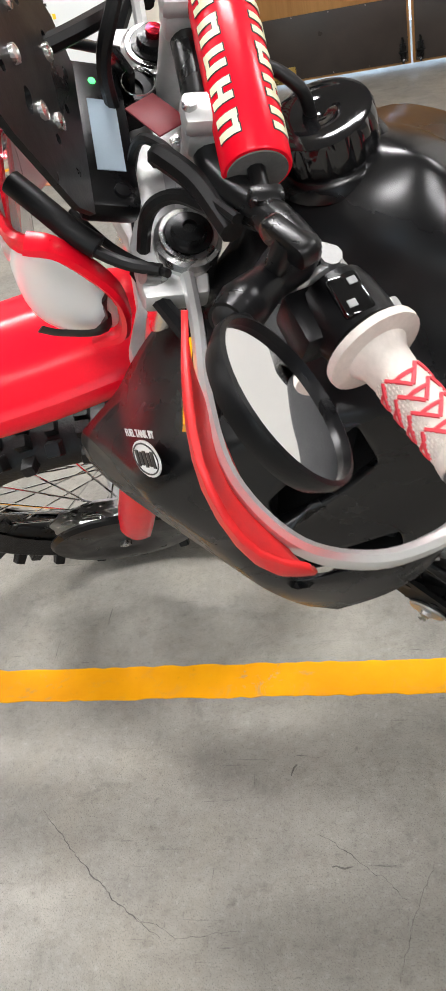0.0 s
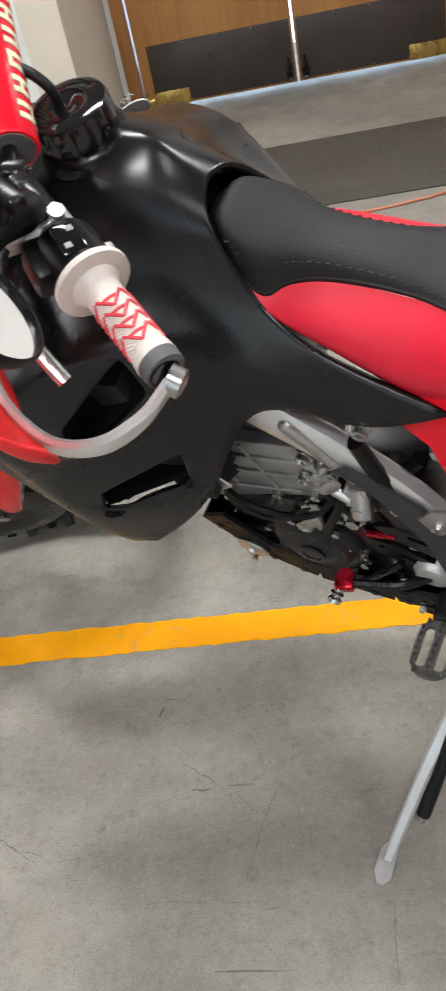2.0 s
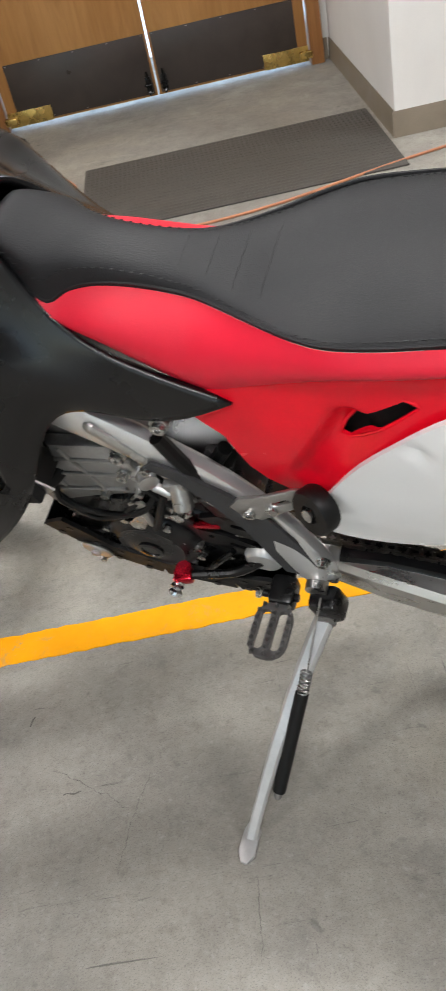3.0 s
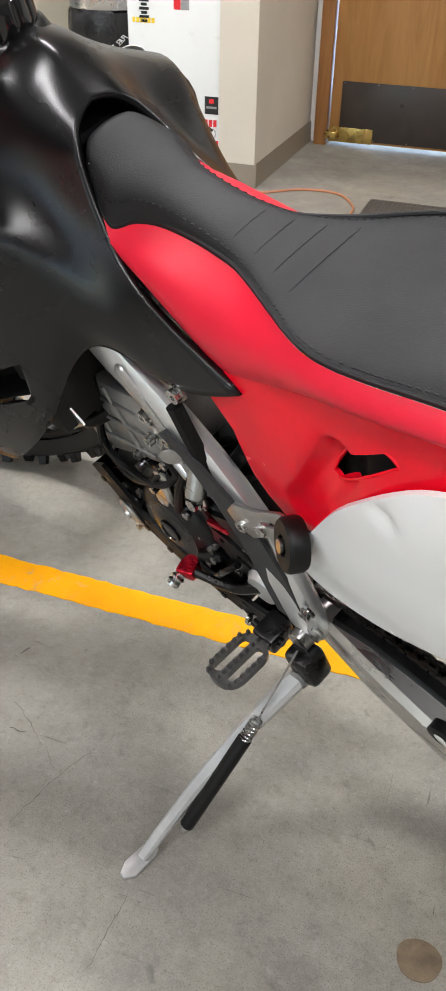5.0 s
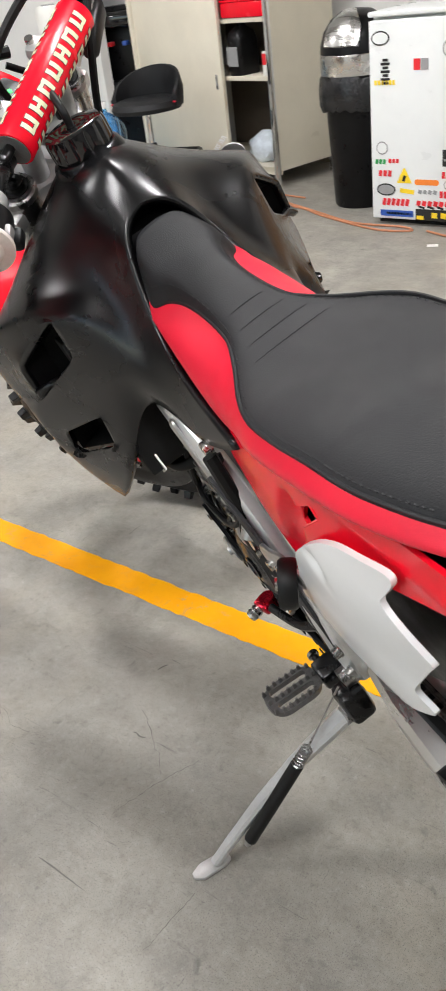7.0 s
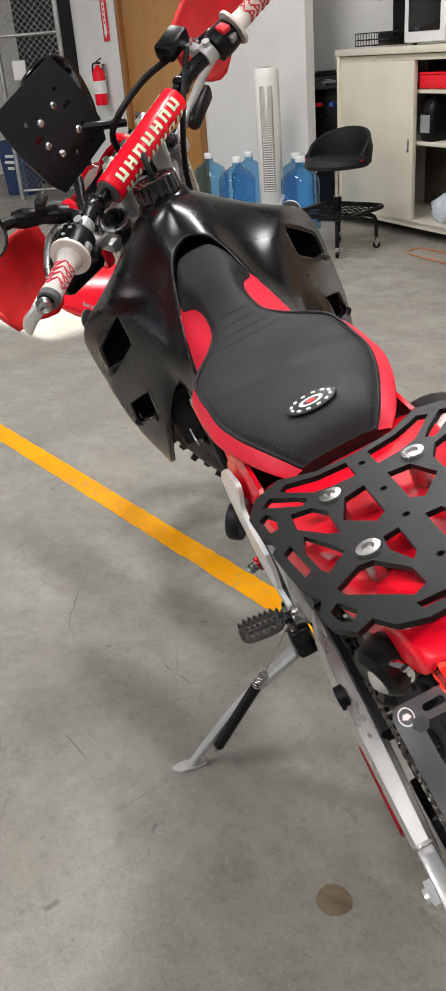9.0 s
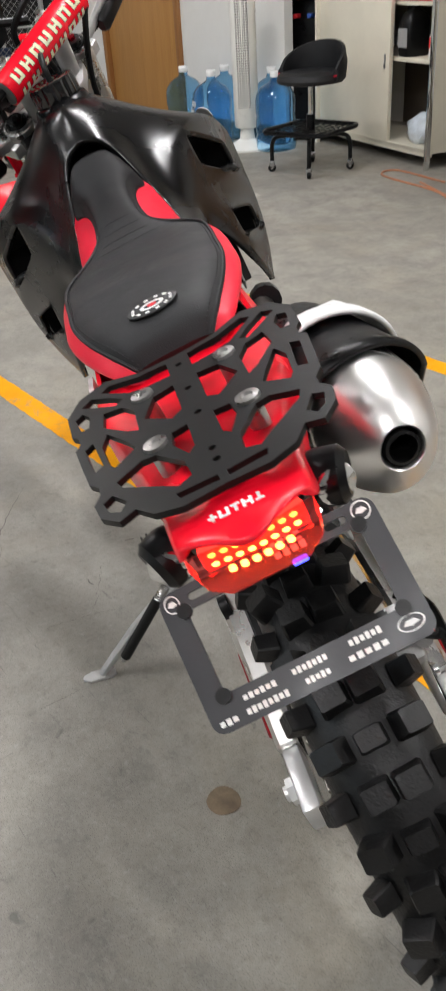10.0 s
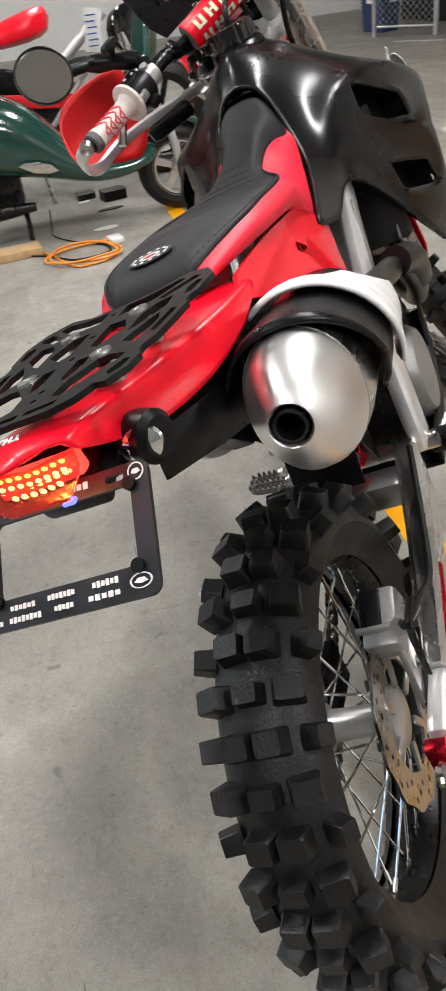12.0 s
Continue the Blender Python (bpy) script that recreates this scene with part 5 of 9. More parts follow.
for x, z in ((0.035, 0.470), (0.075, 0.452), (0.03, 0.40)):
    part("bolt", add_lathe(bm_(), (x, -0.106, z), (0, -1, 0), [(0.009, 0), (0.009, 0.006), (0.004, 0.006)], 10), ZINC, caliper)
part("caliper_pad_clip", add_box(bm_(), (0.055, -0.070, 0.478), (0.060, 0.030, 0.010), Matrix.Rotation(radians(-22), 4, "Y"), 0.003), BLKSATIN, caliper)
part("rear_disc_guard", add_slab(bm_(), [(0.10, 0.395), (0.04, 0.375), (0.0, 0.35), (0.01, 0.315), (0.06, 0.33), (0.11, 0.36)], plane_m((0, -0.098, 0), (1, 0, 0), (0, -1, 0)), 0.008, 0.002), BLK, bike, "black rear disc guard")
part("brake_hose", add_tube(bm_(), [(0.02, -0.115, 0.48), (-0.005, -0.13, 0.50), (0.06, -0.135, 0.478), (0.16, -0.132, 0.435), (0.28, -0.125, 0.465), (0.40, -0.115, 0.49)], 0.005, 8), RUBBER, bike, "black brake hose")
part("hose_guard", add_tube(bm_(), [(0.13, -0.110, 0.46), (0.05, -0.132, 0.50), (-0.005, -0.132, 0.495), (-0.02, -0.132, 0.43)], 1.0, 6, 5, (0.003, 0.010)), BLKSATIN, bike, "black hose guide")

# ---- frame
for sgn in (1, -1):
    bm = bm_()
    p = [(0.93, 0.055, 0.93, 0.040, 0.016), (0.82, 0.095, 0.850, 0.036, 0.016), (0.74, 0.103, 0.795, 0.032, 0.016), (0.68, 0.103, 0.752, 0.030, 0.016), (0.615, 0.103, 0.690, 0.030, 0.017), (0.565, 0.106, 0.620, 0.034, 0.018), (0.525, 0.110, 0.540, 0.034, 0.018), (0.505, 0.112, 0.47, 0.036, 0.018), (0.500, 0.110, 0.41, 0.030, 0.016)]
    rings = []
    for i, (x, y, z, h, hy) in enumerate(p):
        a, b = p[max(0, i - 1)], p[min(len(p) - 1, i + 1)]
        d = Vector((b[0] - a[0], 0, b[2] - a[2])).normalized()
        nrm = Vector((-d.z, 0, d.x))
        rings.append([Vector((x, sgn * (y + hy * cy), z)) + nrm * h * cz for cy, cz in ((-1, -0.7), (-0.5, -1), (0.5, -1), (1, -0.6), (1, 0.6), (0.5, 1), (-0.5, 1), (-1, 0.7))])
    add_loft(bm, rings)
    spar = sub("frame_spar", bm, ALUSW, bike, "silver aluminium frame spar", 38, 1)
    # cast weld beads
    bm = bm_()
    for i in range(24):
        t = i / 23
        a = Vector((0.708, sgn * 0.121, 0.792)).lerp(Vector((0.645, sgn * 0.121, 0.700)), t) + Vector((0.012, 0, 0.018)) * math.sin(math.pi * t)
        add_lathe(bm, a - Vector((0, sgn * 0.004, 0)), (0.1, sgn, 0.1), [(0.0095, 0), (0.0088, 0.003), (0.0055, 0.0055), (0.0005, 0.0062)], 10)
    part("weld_bead", bm, ALU, spar, "row of weld ripples")
    if sgn > 0:
        part("frame_guard", add_slab(bm_(), [(0.665, 0.722), (0.632, 0.700), (0.596, 0.640), (0.568, 0.575), (0.552, 0.500), (0.540, 0.455), (0.488, 0.452), (0.492, 0.500), (0.506, 0.560), (0.530, 0.622), (0.566, 0.672), (0.620, 0.720), (0.650, 0.735)], plane_m((0, 0.1215, 0), (1, 0, 0), (0, -1, 0)) @ Matrix.Scale(-1, 4, (0, 0, 1)), 0.005), GRIPTAPE, bike, "black grip-tape frame guard")
        for x, z in ((0.548, 0.642), (0.478, 0.512), (0.470, 0.470)):
            part("bolt", add_lathe(bm_(), (x, 0.124, z), (0, 1, 0), [(0.010, 0), (0.010, 0.004), (0.008, 0.004), (0.008, 0.011), (0.004, 0.011), (0.004, 0.007)], 6 * 3), ZINC, bike)
part("steering_head", add_cyl(bm_(), HEAD - _a * 0.24, HEAD - _a * 0.03, 0.034, seg=20), ALUP, bike)
part("subframe", add_tube(bm_(), [(0.56, 0.075, 0.72), (0.40, 0.062, 0.82), (0.15, 0.07, 0.88), (-0.05, 0.05, 0.92)], 0.011, 8), ALU, bike)
part("subframe", add_tube(bm_(), [(0.56, -0.075, 0.72), (0.40, -0.062, 0.82), (0.15, -0.07, 0.88), (-0.05, -0.05, 0.92)], 0.011, 8), ALU, bike)

# peg bracket, helmet-lock disc bracket
bm = add_slab(bm_(), [(0.572, 0.652), (0.556, 0.676), (0.520, 0.690), (0.480, 0.716), (0.452, 0.722), (0.432, 0.706), (0.438, 0.688), (0.470, 0.682), (0.505, 0.652), (0.535, 0.626), (0.560, 0.630)], plane_m((0, 0.124, 0), (1, 0, 0), (0, -1, 0)) @ Matrix.Scale(-1, 4, (0, 0, 1)), 0.006, 0.002, [moved(rounded(0.030, 0.008, 0.004), 0.500, 0.680, 145)])
part("lock_bracket", bm, ALU, bike, "cast silver bracket")
part("rubber_bumper", add_lathe(bm_(), (0.446, 0.132, 0.697), (0.50, 0.80, 0.30), [(0.028, 0), (0.030, 0.004), (0.030, 0.018), (0.027, 0.022), (0.012, 0.022), (0.012, 0.017)], 28), RUBBER, bike, "round black rubber bumper")
part("bolt", add_lathe(bm_(), (0.456, 0.148, 0.703), (0.50, 0.80, 0.30), [(0.008, 0), (0.008, 0.006), (0.004, 0.006)], 12), ZINC, bike)
part("bolt", add_lathe(bm_(), (0.515, 0.129, 0.660), (0, 1, 0), [(0.008, 0), (0.008, 0.005), (0.004, 0.005)], 12), ZINC, bike)

# ---- engine
bm = bm_()
add_loft(bm, [[(x, y, z) for x, z in o] for y, o in ((-0.10, [(0.86, 0.40), (0.90, 0.47), (0.84, 0.56), (0.70, 0.57), (0.58, 0.52), (0.56, 0.42), (0.66, 0.36), (0.78, 0.35)]), (-0.085, [(0.87, 0.39), (0.91, 0.47), (0.85, 0.57), (0.70, 0.58), (0.57, 0.53), (0.55, 0.42), (0.65, 0.35), (0.78, 0.34)]), (0.085, [(0.87, 0.39), (0.91, 0.47), (0.85, 0.57), (0.70, 0.58), (0.57, 0.53), (0.55, 0.42), (0.65, 0.35), (0.78, 0.34)]), (0.10, [(0.86, 0.40), (0.90, 0.47), (0.84, 0.56), (0.70, 0.57), (0.58, 0.52), (0.56, 0.42), (0.66, 0.36), (0.78, 0.35)]))])
part("crankcase", bm, DARKM, bike, "dark grey crankcase")
part("cylinder", add_box(bm_(), (0.805, 0, 0.615), (0.135, 0.15, 0.15), Matrix.Rotation(radians(14), 4, "Y"), 0.012), GREYM, bike, "grey cast cylinder")
bm = add_box(bm_(), (0.835, 0, 0.715), (0.15, 0.165, 0.085), Matrix.Rotation(radians(14), 4, "Y"), 0.014)
part("cylinder_head", bm, GREYM, bike, "grey cast cylinder head")
part("head_cover", add_box(bm_(), (0.845, 0, 0.765), (0.14, 0.15, 0.03), Matrix.Rotation(radians(14), 4, "Y"), 0.01), GREYM, bike)
LEFT = plane_m((0, 0.084, 0), (1, 0, 0), (0, -1, 0)) @ Matrix.Scale(-1, 4, (0, 0, 1))
bm = add_slab(bm_(), [(0.875, 0.700), (0.790, 0.712), (0.722, 0.722), (0.704, 0.690), (0.700, 0.640), (0.716, 0.600), (0.770, 0.585), (0.830, 0.560), (0.885, 0.535), (0.905, 0.600)], LEFT, 0.020, 0.004)
case = part("head_side", bm, GREYM, bike, "grey cast cylinder side with ribs")
for a, b in (((0.880, 0.668), (0.712, 0.690)), ((0.895, 0.628), (0.703, 0.655)), ((0.880, 0.585), (0.735, 0.612)), ((0.800, 0.705), (0.770, 0.600)), ((0.850, 0.690), (0.835, 0.600))):
    part("rib", add_cyl(bm_(), (a[0], 0.105, a[1]), (b[0], 0.105, b[1]), 0.0032, seg=8), GREYM, case)
for x, z in ((0.712, 0.712), (0.716, 0.612), (0.868, 0.690), (0.895, 0.610), (0.860, 0.555), (0.775, 0.594)):
    part("bolt", add_lathe(bm_(), (x, 0.103, z), (0, 1, 0), [(0.0085, 0), (0.0085, 0.003), (0.0065, 0.003), (0.0065, 0.011), (0.003, 0.011), (0.003, 0.008)], 12), ZINC, bike)
# thermostat housing and its hose stub
bm = add_lathe(bm_(), (0.704, 0.090, 0.650), (-0.6, 0.8, 0.0), [(0.018, 0), (0.019, 0.008), (0.014, 0.011), (0.012, 0.024), (0.014, 0.027), (0.010, 0.029)], 20)
add_box(bm, (0.714, 0.096, 0.676), (0.022, 0.020, 0.020), bev=0.005)
add_cyl(bm, (0.690, 0.105, 0.632), (0.668, 0.108, 0.622), 0.007, seg=12)
part("thermostat_housing", bm, ALU, bike, "cast aluminium thermostat housing")
# ignition cover
bm = add_lathe(bm_(), (0.752, 0.088, 0.452), (0, 1, 0.05), [(0.078, 0), (0.077, 0.014), (0.070, 0.024), (0.066, 0.026), (0.052, 0.033), (0.046, 0.031), (0.030, 0.036), (0.0005, 0.037)], 36)
cover = part("ignition_cover", bm, DARKM, bike, "black rounded ignition cover")
for i in range(7):
    a = 2 * math.pi * i / 7 + 0.4
    part("bolt", add_lathe(bm_(), (0.752 + 0.074 * math.cos(a), 0.110, 0.452 + 0.074 * math.sin(a)), (0, 1, 0), [(0.0062, 0), (0.0062, 0.006), (0.003, 0.006)], 10), ZINC, cover)
part("cover_badge", add_lathe(bm_(), (0.752, 0.1245, 0.4535), (0, 1, 0.05), [(0.020, 0), (0.020, 0.003), (0.015, 0.004), (0.014, 0.002)], 24), GLOSSBLK, cover)
# water pump with its silver cap
bm = add_lathe(bm_(), (0.857, 0.090, 0.420), (0.1, 1, -0.1), [(0.036, 0), (0.036, 0.014), (0.030, 0.018), (0.030, 0.028), (0.012, 0.030)], 24)
for i in range(6):
    a = math.pi / 3 * i + 0.3
    part("pump_fin", add_box(bm_(), (0.860 + 0.026 * math.cos(a), 0.112, 0.417 + 0.026 * math.sin(a)), (0.020, 0.014, 0.007), Matrix.Rotation(-a, 4, "Y"), 0.002), DARKM, bike)
part("water_pump", bm, DARKM, bike, "dark finned water pump housing")
part("pump_cap", add_lathe(bm_(), (0.861, 0.120, 0.412), (0.1, 1, -0.1), [(0.026, 0), (0.027, 0.003), (0.024, 0.006), (0.008, 0.007), (0.007, 0.012), (0.003, 0.012)], 26), ALU, bike, "ribbed silver pump cap")
part("oil_cap", add_lathe(bm_(), (0.705, 0.102, 0.465), (0.05, 1, 0.2), [(0.019, 0), (0.019, 0.008), (0.015, 0.011), (0.013, 0.008), (0.0005, 0.009)], 22), GLOSSBLK, bike, "round black oil filler cap")
part("cap_bar", add_box(bm_(), (0.705, 0.113, 0.467), (0.026, 0.006, 0.005), Matrix.Rotation(0.5, 4, "Y"), 0.001), GREYINK, bike)
# coolant elbow, solenoid and bracket plates behind the frame spar
bm = add_cyl(bm_(), (0.655, 0.095, 0.640), (0.650, 0.120, 0.605), 0.014, seg=14, bev=0.002)
add_box(bm, (0.655, 0.100, 0.622), (0.034, 0.020, 0.046), Matrix.Rotation(0.2, 4, "Y"), 0.005)
part("starter_bracket", bm, ALU, bike, "bright aluminium bracket")
part("bolt", add_lathe(bm_(), (0.652, 0.112, 0.616), (0, 1, 0.1), [(0.013, 0), (0.013, 0.004), (0.009, 0.004), (0.009, 0.012), (0.004, 0.012)], 6), ZINC, bike)
part("connector", add_box(bm_(), (0.642, 0.106, 0.536), (0.044, 0.014, 0.012), Matrix.Rotation(0.26, 4, "Y"), 0.004), REDANO, bike, "red anodised connector")
part("bolt", add_lathe(bm_(), (0.605, 0.105, 0.627), (0, 1, 0.1), [(0.010, 0), (0.010, 0.010), (0.004, 0.010)], 6), ZINC, bike)
for o, hol in (([(0.648, 0.560), (0.610, 0.575), (0.560, 0.560), (0.515, 0.520), (0.512, 0.490), (0.560, 0.500), (0.620, 0.530)], [moved(rounded(0.030, 0.010, 0.004), 0.590, 0.545, 20), disc(0.005, None, 10, 0.545, 0.525)]), ([(0.660, 0.520), (0.620, 0.512), (0.570, 0.482), (0.540, 0.455), (0.560, 0.440), (0.610, 0.455), (0.665, 0.490)], [moved(rounded(0.036, 0.010, 0.004), 0.605, 0.480, 25), disc(0.005, None, 10, 0.645, 0.503)])):
    part("case_guard", add_slab(bm_(), o, plane_m((0, 0.102, 0), (1, 0, 0), (0, -1, 0)) @ Matrix.Scale(-1, 4, (0, 0, 1)), 0.008, 0, hol), BLK, bike, "black slotted sprocket guard")
bm = add_lathe(bm_(), (0.577, 0.100, 0.455), (0, 1, 0), [(0.030, 0), (0.030, 0.012), (0.024, 0.020), (0.010, 0.022)], 20)
part("lever_boss", bm, ALUP, bike, "cast silver lever boss")
rng = random.Random(5)
for x, z in ((0.60, 0.515), (0.63, 0.545), (0.665, 0.560), (0.700, 0.545), (0.725, 0.555), (0.68, 0.455), (0.64, 0.425), (0.60, 0.420), (0.83, 0.500), (0.87, 0.49), (0.80, 0.545), (0.67, 0.585)):
    part("bolt", add_lathe(bm_(), (x, 0.099, z), (0, 1, 0), [(0.0068, 0), (0.0068, 0.009), (0.003, 0.009)], 10), ZINC if rng.random() < 0.7 else STEEL, bike)
for pts, r, mt in (([(0.90, 0.08, 0.62), (0.84, 0.118, 0.575), (0.77, 0.122, 0.560), (0.72, 0.118, 0.578), (0.69, 0.105, 0.615)], 0.0050, RUBBER), ([(0.735, 0.105, 0.590), (0.720, 0.118, 0.560), (0.728, 0.112, 0.525)], 0.0055, ALU), ([(0.66, 0.10, 0.60), (0.62, 0.085, 0.64), (0.58, 0.075, 0.70)], 0.010, RUBBER), ([(0.93, 0.07, 0.56), (0.86, 0.105, 0.520), (0.80, 0.115, 0.530)], 0.004, BLK), ([(0.70, 0.112, 0.64), (0.675, 0.108, 0.58), (0.665, 0.100, 0.52)], 0.006, BLK), ([(0.62, 0.09, 0.66), (0.60, 0.095, 0.60), (0.585, 0.09, 0.56)], 0.007, BLK)):
    part("hose", add_tube(bm_(), pts, r, 8), mt, bike)
for c, sz, mt in (((0.64, 0.080, 0.58), (0.10, 0.03, 0.12), DARKM), ((0.60, 0.07, 0.60), (0.06, 0.08, 0.08), DARKM), ((0.70, 0.085, 0.56), (0.03, 0.03, 0.04), DARKM)):
    part("engine_block", add_box(bm_(), c, sz, Matrix.Rotation(0.3, 4, "Y"), 0.008), mt, bike)
# bolts, brackets and hoses that show past the frame spar
for x, z, rr in ((0.709, 0.711, 0.008), (0.721, 0.660, 0.007), (0.679, 0.686, 0.007), (0.702, 0.427, 0.006), (0.681, 0.428, 0.006), (0.881, 0.346, 0.006), (0.872, 0.452, 0.006), (0.753, 0.512, 0.007), (0.720, 0.488, 0.006), (0.515, 0.645, 0.007), (0.622, 0.797, 0.009)):
    part("bolt", add_lathe(bm_(), (x, 0.106, z), (0, 1, 0.05), [(rr * 1.35, 0), (rr * 1.35, 0.003), (rr, 0.003), (rr, 0.011), (rr * 0.5, 0.011), (rr * 0.5, 0.008)], 12), ZINC, bike)
part("engine_bracket", add_slab(bm_(), [(0.741, 0.590), (0.716, 0.598), (0.710, 0.584), (0.726, 0.574), (0.724, 0.546), (0.744, 0.508), (0.762, 0.508), (0.764, 0.522), (0.742, 0.552)], plane_m((0, 0.113, 0), (1, 0, 0), (0, -1, 0)) @ Matrix.Scale(-1, 4, (0, 0, 1)), 0.004, 0.001, [disc(0.0045, None, 10, 0.753, 0.516)]), ALUBR, bike, "bright bent aluminium bracket")
part("starter_plate", add_slab(bm_(), [(0.690, 0.610), (0.664, 0.622), (0.650, 0.604), (0.655, 0.566), (0.676, 0.552), (0.694, 0.572)], plane_m((0, 0.104, 0), (1, 0, 0), (0, -1, 0)) @ Matrix.Scale(-1, 4, (0, 0, 1)), 0.006, 0.002, [disc(0.006, None, 12, 0.672, 0.598)]), ALUBR, bike, "bright aluminium mounting plate")
part("bolt", add_lathe(bm_(), (0.671, 0.109, 0.571), (0, 1, 0.1), [(0.014, 0), (0.014, 0.004), (0.010, 0.004), (0.010, 0.012), (0.005, 0.012)], 6), ZINC, bike)
for pts, rr, mt in (([(0.815, 0.100, 0.707), (0.851, 0.115, 0.588), (0.832, 0.119, 0.559), (0.806, 0.119, 0.536), (0.761, 0.119, 0.555), (0.726, 0.112, 0.592)], 0.0055, RUBBER), ([(0.729, 0.110, 0.506), (0.695, 0.116, 0.578), (0.679, 0.108, 0.619)], 0.0065, RUBBER), ([(0.632, 0.112, 0.775), (0.614, 0.114, 0.715), (0.589, 0.112, 0.641), (0.570, 0.100, 0.590)], 0.010, RUBBER), ([(0.645, 0.100, 0.760), (0.626, 0.104, 0.700), (0.604, 0.104, 0.630)], 0.005, BLK)):
    part("hose", add_tube(bm_(), pts, rr, 8), mt, bike)
for z, k in ((0.690, 0), (0.660, 1)):
    part("hose_clamp", add_tube(bm_(), [(0.607 - 0.013 * k, 0.1135, z), (0.602 - 0.013 * k, 0.1135, z - 0.010)], 0.0115, 14, 2), ZINC, bike)
part("shift_shaft", add_tube(bm_(), [(0.714, 0.118, 0.354), (0.670, 0.122, 0.410), (0.618, 0.116, 0.475)], 0.005, 8), BLKSATIN, bike, "dark gear shift rod")
# right-hand engine covers
bm = add_lathe(bm_(), (0.70, -0.09, 0.46), (0, -1, 0), [(0.090, 0), (0.088, 0.022), (0.075, 0.036), (0.03, 0.040), (0.0005, 0.040)], 32)
part("clutch_cover", bm, GREYM, bike, "grey clutch cover")
part("exhaust_header", add_tube(bm_(), [(0.92, -0.03, 0.68), (0.99, -0.06, 0.60), (0.96, -0.105, 0.50), (0.85, -0.14, 0.56), (0.72, -0.155, 0.66), (0.58, -0.14, 0.70), (0.42, -0.12, 0.74), (0.28, -0.13, 0.79)], 0.021, 12), surface("header_steel", (0.16, 0.145, 0.13), 0.4, 1, 0.3, 12), bike, "heat-stained exhaust header")
part("heat_wrap", add_tube(bm_(), [(0.83, -0.152, 0.585), (0.74, -0.166, 0.655), (0.64, -0.158, 0.695)], 0.027, 12), BLK, bike, "black header guard")

# ---- skid plate
for i, (a, b) in enumerate((((0.930, 0.475), (0.868, 0.395)), ((0.860, 0.388), (0.772, 0.345)), ((0.764, 0.342), (0.650, 0.326)), ((0.642, 0.326), (0.560, 0.335)))):
    bm = bm_()
    d = Vector((b[0] - a[0], 0, b[1] - a[1]))
    up = Vector((d.z, 0, -d.x)).normalized()
    rings = []
    for k in range(2):
        p = Vector((a[0], 0, a[1])) + d * k
        ring = []
        for y, o in ((-0.125, 0.065), (-0.118, 0.0), (0.118, 0.0), (0.125, 0.065), (0.119, 0.067), (0.112, 0.006), (-0.112, 0.006), (-0.119, 0.067)):
            ring.append(p + Vector((0, y, 0)) + (-up if up.z < 0 else up) * o)
        rings.append(ring)
    add_loft(bm, rings)
    pl = part("skid_plate", bm, SKIDM, bike, "black bent skid plate segment")
    for k in (0.25, 0.75):
        for o in (0.02, 0.045):
            p = Vector((a[0], 0.1225, a[1])) + d * k + (-up if up.z < 0 else up) * o
            part("plate_hole", add_lathe(bm_(), p, (0, 1, 0), [(0.006, 0.0), (0.006, 0.002), (0.004, 0.002)], 10), BLK, pl)

# ---- shifter, pegs, side stand, brake pedal
lever = part("shift_lever", add_tube(bm_(), [(0.580, 0.115, 0.455), (0.62, 0.132, 0.435), (0.69, 0.145, 0.428)], [0.009, 0.007, 0.007], 8), BLKSATIN, bike, "black shift lever")
bm = add_box(bm_(), (0.700, 0.148, 0.428), (0.028, 0.022, 0.020), Matrix.Rotation(0.3, 4, "Z"), 0.004)
add_cyl(bm, (0.70, 0.140, 0.44), (0.70, 0.140, 0.412), 0.012, seg=14)
part("shift_knuckle", bm, REDANO, lever, "red anodised lever knuckle")
bm = add_lathe(bm_(), (0.706, 0.152, 0.424), (0.25, 1, -0.45), [(0.010, 0), (0.011, 0.004), (0.008, 0.008), (0.011, 0.012), (0.008, 0.016), (0.011, 0.020), (0.010, 0.026), (0.006, 0.027)], 14)
part("shift_tip", bm, ZINC, lever, "knurled steel tip")
